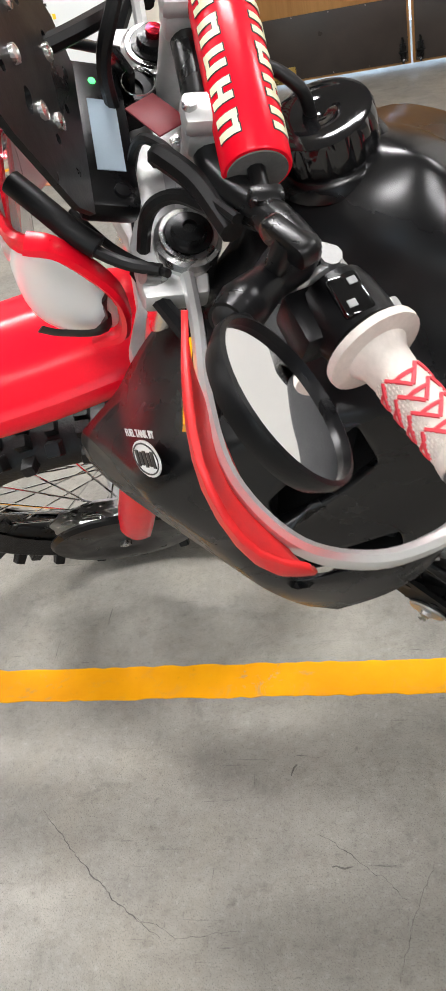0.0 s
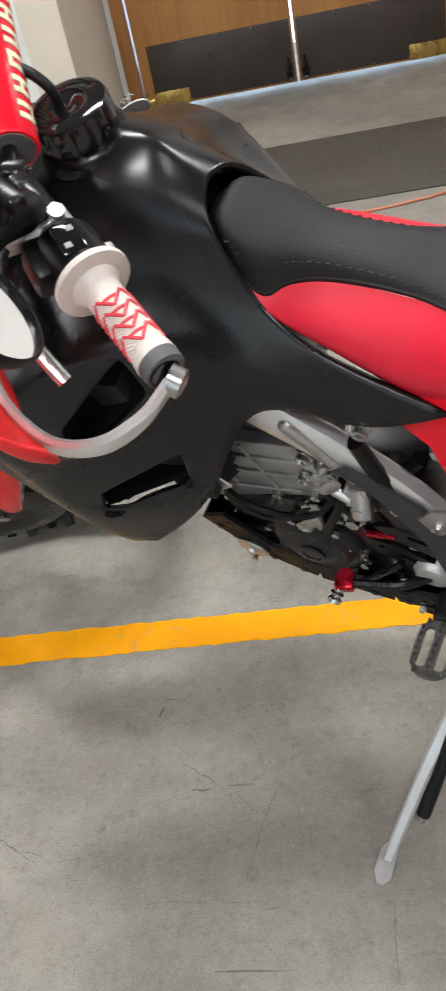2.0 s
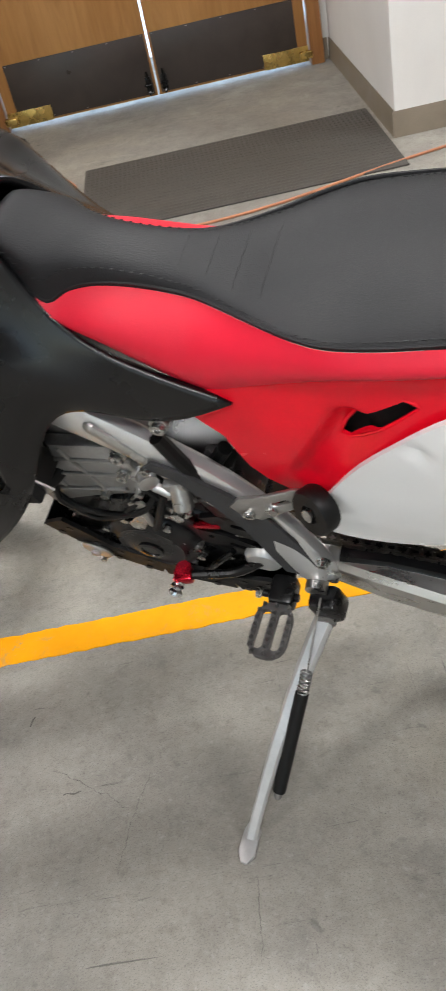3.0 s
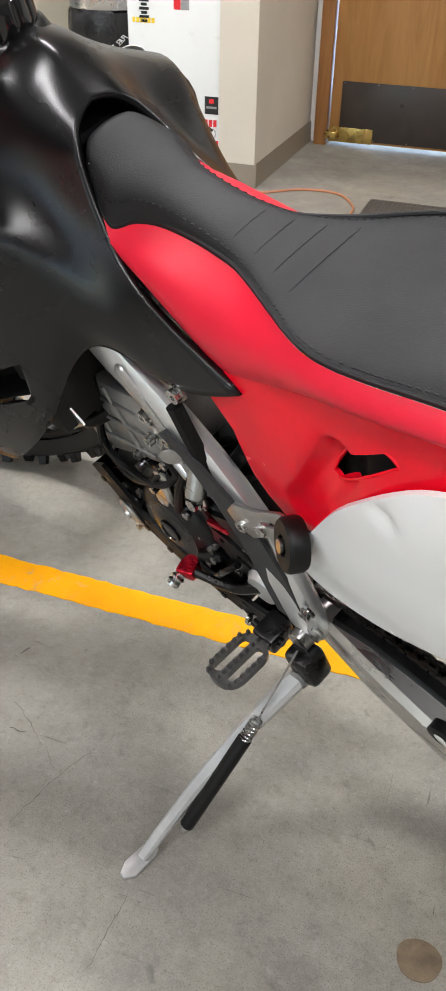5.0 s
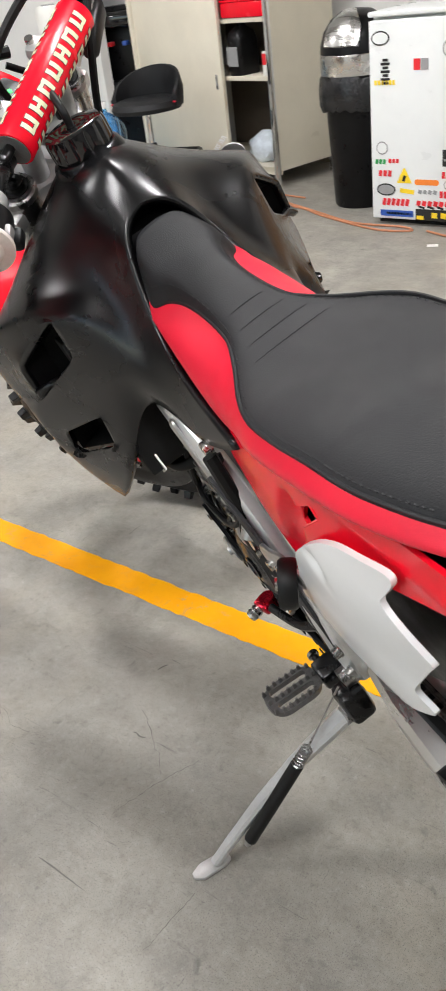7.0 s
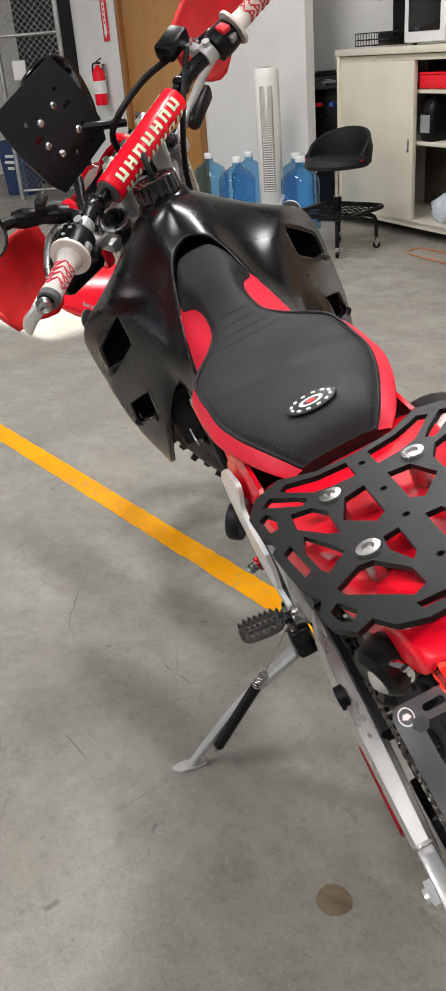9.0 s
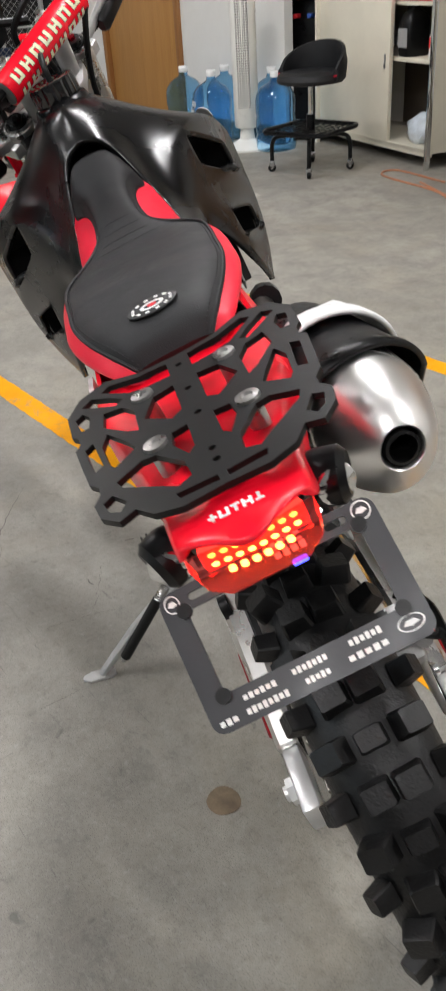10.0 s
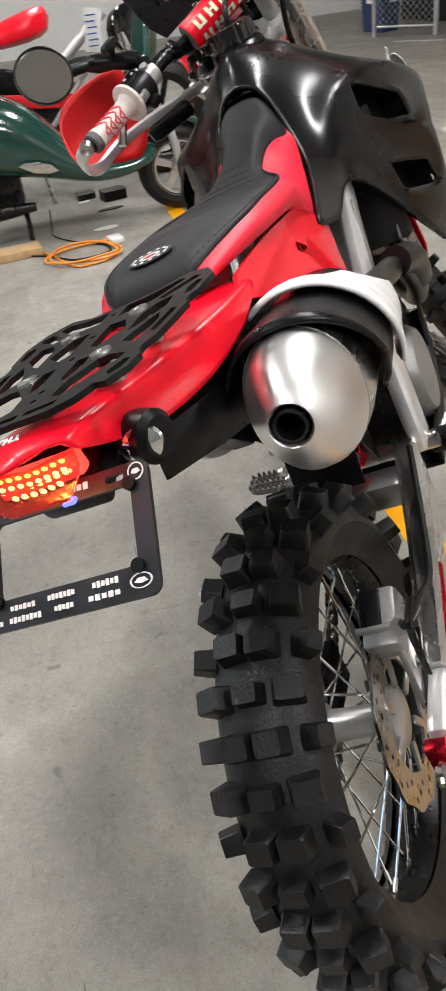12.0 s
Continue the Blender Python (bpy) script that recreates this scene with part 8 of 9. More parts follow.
front_part("key_ring", add_tube(bm_(), [(0.040 + 0.014 * math.cos(a), -0.038 + 0.014 * math.sin(a), 0.004) for a in (2 * math.pi * i / 12 for i in range(13))], 0.0008, 6, 2), CHROME, key)
front_part("clamp_badge", add_box(bm_(), (0.018, 0.030, -0.0384), (0.018, 0.024, 0.0012)), GREYINK)
front_part("clamp_badge", add_box(bm_(), (0.012, 0.046, -0.0384), (0.014, 0.006, 0.0012)), REDINK)

# handlebar
BARL = [(0.000, 0.0, 0.042), (0.000, 0.07, 0.042), (-0.006, 0.105, 0.054), (-0.028, 0.165, 0.086), (-0.045, 0.210, 0.094), (-0.067, 0.276, 0.103), (-0.102, 0.376, 0.125)]
pts = [(f, -l, a) for f, l, a in reversed(BARL[1:])] + BARL
bar = front_part("handlebar", add_tube(bm_(), pts, 0.0140, 14), BLKSATIN, label="black tapered handlebar")
cb = [(-0.022, -0.150, 0.078), (-0.022, 0.150, 0.078)]
front_part("crossbar", add_cyl(bm_(), cb[0], cb[1], 0.007, seg=10), BLKSATIN, bar)
for sgn in (1, -1):
    bm = add_cyl(bm_(), (0.006, sgn * 0.055, -0.040), (0.002, sgn * 0.055, 0.045), 0.016, 0.018, seg=18)
    add_box(bm, (0.0, sgn * 0.055, 0.052), (0.040, 0.030, 0.030), bev=0.007)
    add_box(bm, (0.0, sgn * 0.055, 0.070), (0.046, 0.030, 0.020), bev=0.007)
    front_part("bar_clamp", bm, ALUP, label="silver bar clamp")
    for f in (-0.017, 0.017):
        front_part("bolt", add_lathe(bm_(), (f, sgn * 0.055, 0.079), (0, 0, 1), [(0.006, 0), (0.006, 0.007), (0.003, 0.007)], 10), ZINC)
    front_part("crossbar_clamp", add_box(bm_(), (-0.022, sgn * 0.143, 0.080), (0.026, 0.016, 0.030), bev=0.005), BLKSATIN, bar)
# bar pad
sec = [(0.0262 * math.cos(2 * math.pi * i / 36), 0.0262 * math.sin(2 * math.pi * i / 36)) for i in range(36)]
PADM = Matrix.Translation((-0.024, -0.001, 0.074))
bm = bm_()
add_loft(bm, [[PADM @ Vector((x * k, l, z * k)) for x, z in sec] for l, k in ((-0.112, 0.95), (-0.110, 1.0), (0.110, 1.0), (0.112, 0.95))])
pad = front_part("bar_pad", bm, RED, bar, "glossy red foam bar pad with cream brand marks")
for s in (1, -1):
    bm = bm_()
    add_loft(bm, [[PADM @ Vector((x * 0.86, s * l, z * 0.86)) for x, z in sec] for l in (0.111, 0.1135)])
    front_part("pad_end", bm, surface("grey_foam", (0.13, 0.125, 0.12), 0.9, 0, 0.2, 40, 300, 0.6), pad, "grey foam pad end")


def pad_marks(turn, size):
    """A row of plain block marks along the pad, cream on black, bent round it; turn is the angle round the pad."""
    def patch(bm, x0, x1, y0, y1, lift):
        rows = []
        for k in range(5):
            a = turn + (y0 + (y1 - y0) * k / 4) / 0.0262
            r = 0.0262 + lift
            rows.append([PADM @ Vector((r * math.cos(a), -x, r * math.sin(a))) for x in (x0, x1)])
        add_loft(bm, rows, False, False)

    for mat, g, lift in ((BLACKINK, 0.0009, 0.0003), (CREAM, 0.0, 0.0007)):
        bm = bm_()
        for i in range(7):
            x = (i - 3) * 0.0285
            bar = size * (0.36, 0.0, -0.36)[i % 3]
            for a, b, c, d in ((x - 0.0098, x - 0.0032, -size / 2, size / 2), (x + 0.0032, x + 0.0098, -size / 2, size / 2), (x - 0.0095, x + 0.0095, bar - size * 0.11, bar + size * 0.11)):
                patch(bm, a - g, b + g, c - g, d + g, lift)
        front_part("pad_print", bm, mat, pad)


pad_marks(radians(138), 0.019)
pad_marks(radians(42), 0.019)
pad_marks(radians(198), 0.015)

# grips, switches, levers
for sgn in (1, -1):
    p0, p1 = Vector((-0.0670, sgn * 0.276, 0.103)), Vector((-0.1010, sgn * 0.368, 0.123))
    gd = (p1 - p0).normalized()
    ln = (p1 - p0).length
    bm = add_lathe(bm_(), p0 - gd * 0.006, gd, [(0.015, 0), (0.034, 0.0), (0.0345, 0.003), (0.034, 0.006), (0.022, 0.008), (0.0175, 0.016), (0.0160, 0.03), (0.0160, ln - 0.012), (0.0175, ln - 0.008), (0.0185, ln), (0.012, ln + 0.002)], 36)
    grip = front_part("grip", bm, GRIPW, label="white and red waffle rubber grip")
    a, b, _ = frame_of(gd)
    bm = bm_()
    for i in range(34):
        for k in range(20):
            if (k // 5) % 2:
                continue
            t = 0.024 + (ln - 0.04) * i / 33
            an = 2 * math.pi * (k + 0.5 * (i % 2)) / 20
            nrm = a * math.cos(an) + b * math.sin(an)
            add_lathe(bm, p0 + gd * t + nrm * 0.0155, nrm, [(0.0018, 0), (0.0012, 0.0014)], 4)
    tagged(front_part("grip_waffle", bm, GRIPW, grip), kind="stuff")
    bm = bm_()
    look_at = Vector((0.02, sgn * 0.25, 0.5))
    base0 = math.atan2(look_at.dot(b), look_at.dot(a))
    for base in (base0, base0 + 1.571, base0 + 3.142, base0 + 4.712):
        for i in range(4):
            t0 = 0.026 + i * (ln - 0.046) / 4
            dt = (ln - 0.046) / 4
            for u, v in (((0, -0.5), (1, 0.0)), ((1, 0.0), (0, 0.5)), ((0.35, -0.32), (0.35, 0.32))):
                line = []
                for k in range(5):
                    s_ = k / 4
                    t = t0 + dt * (u[0] + (v[0] - u[0]) * s_)
                    an = base + 1.45 * (u[1] + (v[1] - u[1]) * s_)
                    line.append(p0 + gd * t + (a * math.cos(an) + b * math.sin(an)) * 0.0164)
                add_tube(bm, line, 0.0016, 5, 1)
    front_part("grip_pattern", bm, surface("grip_red", (0.70, 0.05, 0.07), 0.5), grip, "red raised triangles")
    front_part("grip_end", add_lathe(bm_(), p0 + gd * (ln - 0.006), gd, [(0.0178, 0), (0.0182, 0.004), (0.0178, 0.012), (0.013, 0.014)], 24), surface("grip_grey", (0.10, 0.10, 0.10), 0.6), grip, "grey grip end")
    # switch block
    so = p0 - gd * 0.034
    rot = Matrix(((a[0], b[0], gd[0], 0), (a[1], b[1], gd[1], 0), (a[2], b[2], gd[2], 0), (0, 0, 0, 1)))
    bm = add_lathe(bm_(), so - gd * 0.022, gd, [(0.020, 0), (0.0270, 0.003), (0.0285, 0.012), (0.0285, 0.032), (0.0270, 0.044), (0.021, 0.046)], 28)
    add_box(bm, so + Vector((0.024, 0, -0.006)), (0.030, 0.040, 0.036), Matrix.Rotation(sgn * 0.28, 4, "Z"), 0.006)
    sw = front_part("switch_block", bm, BLK, label="black switch housing")
    if sgn > 0:
        bm = add_box(bm_(), so + Vector((0.004, 0.0, 0.0275)), (0.022, 0.030, 0.008), Matrix.Rotation(0.30, 4, "Z"), 0.003)
        front_part("light_switch", bm, GLOSSBLK, sw, "black rocker switch")
        for dl in (-0.008, 0.008):
            front_part("switch_mark", add_box(bm_(), so + Vector((0.004 + dl * 0.2, dl, 0.0322)), (0.006, 0.005, 0.0008), Matrix.Rotation(0.30, 4, "Z")), GREYINK, sw)
        front_part("horn_button", add_box(bm_(), so + Vector((-0.030, 0.006, 0.006)), (0.012, 0.022, 0.016), Matrix.Rotation(0.3, 4, "Z"), 0.004), GREYM, sw, "grey button")
        front_part("turn_switch", add_box(bm_(), so + Vector((-0.026, -0.004, -0.016)), (0.022, 0.024, 0.018), Matrix.Rotation(0.3, 4, "Z"), 0.005), BLK, sw)
    else:
        front_part("kill_switch", add_box(bm_(), so + Vector((-0.012, 0.002, 0.0275)), (0.024, 0.018, 0.010), Matrix.Rotation(-0.3, 4, "Z"), 0.003), REDINK, sw, "red kill switch")
        front_part("start_button", add_box(bm_(), so + Vector((-0.026, 0.0, 0.010)), (0.012, 0.016, 0.014), bev=0.003), GREYM, sw)
        bm = add_box(bm_(), (0.006, -0.185, 0.128), (0.038, 0.062, 0.030), bev=0.006)
        front_part("brake_reservoir", bm, BLK, label="black brake fluid reservoir")
    # perch and lever
    po = Vector((-0.043, sgn * 0.212, 0.094))
    bm = add_lathe(bm_(), po - gd * 0.011, gd, [(0.014, 0), (0.020, 0.0005), (0.020, 0.022), (0.014, 0.0225)], 20)
    add_box(bm, po + Vector((0.030, sgn * 0.004, -0.002)), (0.044, 0.020, 0.018), Matrix.Rotation(sgn * 0.25, 4, "Z"), 0.004)
    add_lathe(bm, po + Vector((-0.004, 0, 0.018)), (0, 0, 1), [(0.0075, 0), (0.0075, 0.008), (0.003, 0.008)], 10)
    front_part("lever_perch", bm, ALUP, label="silver lever perch")
    lp = [(-0.004, sgn * 0.216, 0.100), (0.008, sgn * 0.242, 0.088), (0.002, sgn * 0.276, 0.066), (-0.016, sgn * 0.304, 0.048), (-0.032, sgn * 0.326, 0.037)]
    front_part("lever", add_tube(bm_(), lp, 1.0, 10, 5, (0.0085, 0.0055)), ALUBR, label="short polished lever")
    # hand guard: alloy strip and red shield
    strip = [(-0.104, sgn * 0.386, 0.130), (-0.078, sgn * 0.403, 0.105), (-0.045, sgn * 0.402, 0.064), (-0.008, sgn * 0.376, 0.026), (0.024, sgn * 0.320, 0.008), (0.030, sgn * 0.25, -0.008), (0.024, sgn * 0.180, -0.024), (0.022, sgn * 0.120, -0.040), (0.024, sgn * 0.086, -0.050)]
    hg = front_part("hand_guard_bar", add_tube(bm_(), strip, 1.0, 8, 6, (0.0115, 0.0060), up=(0, 0, 1)), ALUSW, label="silver aluminium hand guard strip")
    front_part("guard_bolt", add_lathe(bm_(), (-0.107, sgn * 0.386, 0.130), (-0.8, sgn * 0.6, 0), [(0.0125, -0.006), (0.0125, 0.006), (0.008, 0.008), (0.004, 0.003)], 18), ALU, hg)
    rows = [[(0.050, 0.226, 0.104), (0.046, 0.228, 0.050), (0.040, 0.236, 0.006)],
            [(0.056, 0.262, 0.112), (0.052, 0.264, 0.050), (0.020, 0.272, -0.030)],
            [(0.060, 0.300, 0.120), (0.054, 0.304, 0.052), (0.010, 0.308, -0.044)],
            [(0.063, 0.340, 0.124), (0.052, 0.346, 0.058), (0.010, 0.350, 0.004)],
            [(0.052, 0.374, 0.116), (0.036, 0.388, 0.070), (-0.004, 0.388, 0.030)],
            [(0.032, 0.394, 0.088), (0.018, 0.404, 0.066), (-0.010, 0.403, 0.042)],
            [(-0.002, 0.402, 0.076), (-0.008, 0.402, 0.060), (-0.014, 0.398, 0.044)]]
    bm = bm_()
    add_loft(bm, [smooth_line([(f, sgn * l, z) for f, l, z in r], 3) for r in rows], False, False)
    sh = front_part("hand_guard_shield", bm, REDM, hg, "scuffed red plastic hand guard", 60, 1)
    md = sh.modifiers.new("wall", "SOLIDIFY")
    md.thickness, md.offset = 0.0045, 0

# mirror on its ball arm
MC = Vector((0.760, 0.292, 1.193))
mn = (BIKE.inverted().to_3x3() @ Vector((0.82, 0.05, 0.53))).normalized()
bm = add_lathe(bm_(), MC - mn * 0.012, mn, [(0.0005, -0.006), (0.028, -0.004), (0.046, 0.002), (0.0505, 0.010), (0.0505, 0.016), (0.0478, 0.017), (0.0468, 0.0125)], 48, False)
mir = part("mirror", bm, BLK, bike, "round black-rimmed mirror")
part("mirror_glass", add_lathe(bm_(), MC, mn, [(0.0468, 0.0), (0.0468, 0.0006)], 48), MIRROR, mir, "silver mirror glass")
ball0, ball1 = FRONT @ Vector((-0.022, 0.214, 0.126)), FRONT @ Vector((0.028, 0.262, 0.148))
bm = add_tube(bm_(), [ball0.lerp(ball1, k) for k in (-0.14, 0.1, 0.32, 0.5, 0.68, 0.9, 1.14)], [0.013, 0.0165, 0.0145, 0.0125, 0.0145, 0.0165, 0.013], 18, 4)
arm = part("ball_arm", bm, BLK, bike, "black double-ball mount arm")
for b_ in (ball0, ball1):
    bmx = bm_()
    bmesh.ops.create_uvsphere(bmx, u_segments=20, v_segments=12, radius=0.0148, matrix=Matrix.Translation(b_))
    part("ball", bmx, RUBBER, arm)
part("ball_stem", add_cyl(bm_(), ball1, MC - mn * 0.014, 0.0085, 0.013, seg=16), BLK, arm)
kc, kd = FRONT @ Vector((-0.007, 0.229, 0.166)), (FRONT.to_3x3() @ Vector((-0.017, 0.028, 0.008))).normalized()
ku = (FRONT.to_3x3() @ Vector((0, 0, 1))).normalized()
bm = add_slab(bm_(), rounded(0.040, 0.017, 0.007), plane_m(kc, kd, ku.cross(kd)) @ Matrix.Translation((0, 0, -0.007)), 0.014, 0.003)
add_cyl(bm, ball0.lerp(ball1, 0.5), kc, 0.006, 0.009, seg=14)
part("wing_knob", bm, BLKSATIN, arm, "black wing knob")
front_part("ball_base", add_box(bm_(), (-0.030, 0.204, 0.106), (0.030, 0.026, 0.026), bev=0.007), BLKSATIN)

# dash, navigation tower, head fairing and front fender
DM = Matrix.Translation((0.078, 0.002, -0.016)) @ Matrix.Rotation(radians(-14), 4, "Y")
bm = add_box(bm_(), DM @ Vector((0, 0, 0)), (0.050, 0.146, 0.026), DM.to_3x3().to_4x4(), 0.007)
dash = front_part("dash", bm, BLK, label="black digital dash with a grey screen and a green neutral lamp")
front_part("dash_screen", add_box(bm_(), DM @ Vector((-0.002, 0.004, 0.0133)), (0.024, 0.070, 0.0012), DM.to_3x3().to_4x4()), SCREEN, dash, "grey LCD screen")
front_part("neutral_lamp", add_lathe(bm_(), DM @ Vector((0.003, -0.050, 0.013)), DM.to_3x3() @ Vector((0, 0, 1)), [(0.0034, 0), (0.003, 0.001)], 12), LEDGREEN, dash, "lit green lamp")
front_part("dash_button", add_lathe(bm_(), DM @ Vector((-0.008, 0.058, 0.013)), DM.to_3x3() @ Vector((0, 0, 1)), [(0.007, 0), (0.0065, 0.003), (0.0005, 0.0035)], 16), BLK, dash)
TM = plane_m((0.130, 0.036, 0.112), (0, 1, 0), (-0.92, 0, 0.387))
o = [(-0.080, -0.085), (0.085, -0.095), (0.092, -0.040), (0.088, 0.050), (0.074, 0.082), (-0.062, 0.082), (-0.082, 0.050), (-0.088, -0.040)]
hl = [disc(0.0045, None, 8, x, y) for x, y in ((-0.045, 0.03), (0.045, 0.03), (-0.045, -0.045), (0.045, -0.045), (0.0, 0.055))] + [moved(rounded(0.020, 0.010, 0.004), 0.045, -0.012), moved(rounded(0.020, 0.010, 0.004), -0.045, -0.012)]
tower = front_part("navigation_plate", add_slab(bm_(), o, TM, 0.005, 0, hl), BLK, label="black navigation tower plate with bolts")
for x, y in ((-0.030, 0.030), (0.028, 0.034), (-0.020, -0.030), (0.022, -0.028), (0.040, 0.006)):
    front_part("tower_bolt", add_lathe(bm_(), TM @ Vector((x, y, 0.005)), TM.to_3x3() @ Vector((0, 0, 1)), [(0.0068, 0), (0.0065, 0.003), (0.003, 0.004), (0.0025, 0.001)], 14), ZINC, tower)
# clear black screen over the tower
bm = bm_()
rows = []
for z, hw, f in ((0.00, 0.092, 0.200), (0.06, 0.100, 0.202), (0.13, 0.092, 0.200), (0.18, 0.060, 0.196)):
    rows.append([(f - 0.022 * (abs(u) ** 2), u * hw - 0.01, z) for u in (-1, -0.66, -0.33, 0, 0.33, 0.66, 1)])
add_loft(bm, rows, False, False)
ws = front_part("wind_screen", bm, GLOSSBLK, label="smoked black wind screen", sharp=60, levels=2)
md = ws.modifiers.new("wall", "SOLIDIFY")
md.thickness = 0.003
# white and red headlight shroud
bm = bm_()
rows = []
for z, hw, f, back in ((-0.034, 0.092, 0.168, 0.040), (-0.058, 0.099, 0.170, 0.070), (-0.085, 0.105, 0.172, 0.094), (-0.142, 0.110, 0.166, 0.092), (-0.165, 0.100, 0.156, 0.060)):
    rows.append([(f - back * abs(u) ** 5, (u if abs(u) < 0.8 else math.copysign(0.8 + 0.2 * ((abs(u) - 0.8) / 0.2) ** 0.5, u)) * hw, z - 0.045 * (1 - u * u)) for u in [-1 + k / 10 for k in range(21)]])
add_loft(bm, rows, False, False)
hd = front_part("headlight_shroud", bm, WHITEP, label="white and red headlight shroud", sharp=60, levels=1)
md = hd.modifiers.new("wall", "SOLIDIFY")
md.thickness = 0.004
for sgn in (1, -1):
    edge = [(0.150, sgn * 0.086, -0.026), (0.122, sgn * 0.094, -0.030), (0.080, sgn * 0.107, -0.078), (0.074, sgn * 0.111, -0.138), (0.100, sgn * 0.103, -0.166)]
    front_part("shroud_edge", add_tube(bm_(), edge, 1.0, 8, 5, (0.012, 0.006), up=(0, 1, 0)), RED, hd, "red shroud edge")
    front_part("shroud_stripe", add_tube(bm_(), [(0.150, sgn * 0.108, -0.130), (0.130, sgn * 0.110, -0.138), (0.094, sgn * 0.1125, -0.135), (0.090, sgn * 0.1105, -0.080)], 1.0, 6, 5, (0.007, 0.0015), up=(0, 0, 1)), BLACKINK, hd, "black graphic stripe")
front_part("shroud_top", add_tube(bm_(), [(0.125, 0.093, -0.030), (0.162, 0.060, -0.055), (0.168, 0, -0.075), (0.162, -0.060, -0.055), (0.125, -0.093, -0.030)], 1.0, 8, 5, (0.012, 0.006), up=(0, 0, 1)), RED, hd, "red shroud edge")
front_part("headlight", add_lathe(bm_(), (0.150, 0, -0.09), (1, 0, -0.1), [(0.058, 0), (0.06, 0.01), (0.05, 0.022), (0.0005, 0.028)], 28), LENSCLEAR, hd, "clear headlight lens")
# front fender
bm = bm_()
rows = []
for f, z, hw, dp in ((-0.14, -0.400, 0.045, 0.020), (-0.05, -0.345, 0.062, 0.030), (0.05, -0.300, 0.080, 0.040), (0.12, -0.342, 0.087, 0.040), (0.24, -0.398, 0.090, 0.042), (0.34, -0.437, 0.084, 0.036), (0.44, -0.478, 0.064, 0.024), (0.50, -0.503, 0.040, 0.010)):
    rows.append([(f, -hw, z - dp), (f, -hw * 0.96, z - dp * 0.3), (f, -hw * 0.55, z), (f, -hw * 0.40, z + 0.010), (f, hw * 0.40, z + 0.010), (f, hw * 0.55, z), (f, hw * 0.96, z - dp * 0.3), (f, hw, z - dp)])
add_loft(bm, rows, False, False)
ff = front_part("front_fender", bm, RED, label="glossy red front fender", sharp=60, levels=2)
md = ff.modifiers.new("wall", "SOLIDIFY")
md.thickness = 0.004
# front indicators
for sgn in (1, -1):
    bm = add_tube(bm_(), [(0.06, sgn * 0.10, -0.06), (0.045, sgn * 0.14, -0.05), (0.030, sgn * 0.175, -0.042)], 0.008, 8)
    ind = front_part("front_indicator", bm, BLK, label="black front indicator on a stalk")
    bm = bm_()
    tip, back = Vector((0.030, sgn * 0.262, -0.036)), Vector((0.014, sgn * 0.170, -0.040))
    dd = (tip - back).normalized()
    for_w, up_w = Vector((1, 0, 0)), Vector((0, 0, 1))
    add_loft(bm, [[back + (tip - back) * t + for_w * x * k + up_w * z * k for x, z in rounded(0.026, 0.034, 0.009, 3)] for t, k in ((0, 0.7), (0.1, 1.0), (0.9, 0.92), (1.0, 0.6))])
    front_part("indicator_body", bm, BLK, ind)
    bm = bm_()
    add_loft(bm, [[back + (tip - back) * (0.55 + 0.40 * y) + for_w * (0.0125 + o) + up_w * z * k for y, z in ((-1, -0.011), (1, -0.011), (1, 0.011), (-1, 0.011))] for o, k in ((0, 1.0), (0.006, 0.75))])
    front_part("indicator_lens", bm, AMBER, ind, "amber lens")
# cables and hoses round the head
for pts, r in (([(-0.002, 0.150, 0.075), (0.010, 0.117, 0.055), (0.023, 0.084, 0.045), (0.036, 0.051, 0.035), (0.050, 0.030, 0.015), (0.056, 0.032, -0.03), (0.052, 0.055, -0.09)], 0.0045),
               ([(-0.025, 0.155, 0.07), (0.008, 0.118, 0.045), (0.031, 0.094, 0.030), (0.051, 0.090, 0.005), (0.055, 0.095, -0.06)], 0.0062),
               ([(0.000, 0.150, 0.060), (0.015, 0.100, 0.048), (0.035, 0.068, 0.040), (0.040, 0.060, 0.034)], 0.0095),
               ([(0.01, -0.17, 0.11), (0.035, -0.11, 0.105), (0.058, -0.045, 0.080), (0.070, -0.022, 0.040), (0.055, -0.035, -0.05)], 0.0062),
               ([(-0.02, -0.19, 0.12), (-0.045, -0.10, 0.06), (-0.05, -0.05, -0.03), (-0.06, -0.03, -0.12)], 0.0055),
               ([(0.125, 0.000, 0.080), (0.095, -0.025, 0.070), (0.060, -0.060, 0.055)], 0.0080),
               ([(0.145, 0.044, -0.022), (0.118, 0.074, -0.026), (0.095, 0.096, -0.030), (0.070, 0.112, -0.030), (0.045, 0.125, -0.022)], 0.0055),
               ([(0.110, 0.050, -0.04), (0.080, 0.085, -0.045), (0.055, 0.112, -0.035), (0.040, 0.130, -0.02)], 0.0040)):
    front_part("cable", add_tube(bm_(), pts, r, 8), RUBBER, label="black control cable")
front_part("wire_loom", add_tube(bm_(), [(0.155, 0.030, -0.022), (0.135, 0.052, -0.024), (0.112, 0.078, -0.026), (0.092, 0.094, -0.030)], 0.0105, 10), RUBBER, label="black wrapped wiring loom")
front_part("tower_stay", add_cyl(bm_(), (0.028, 0.118, -0.052), (0.060, 0.125, -0.030), 0.006, seg=10), STEEL)
front_part("tower_stay", add_cyl(bm_(), (0.028, -0.118, -0.052), (0.10, -0.09, 0.0), 0.005, seg=10), BLK)
front_part("fork_air_valve", add_lathe(bm_(), (0.018, -0.097, -0.010), (0, 0, 1), [(0.007, 0), (0.007, 0.010), (0.0005, 0.011)], 14), REDANO, label="red fork air valve cap")

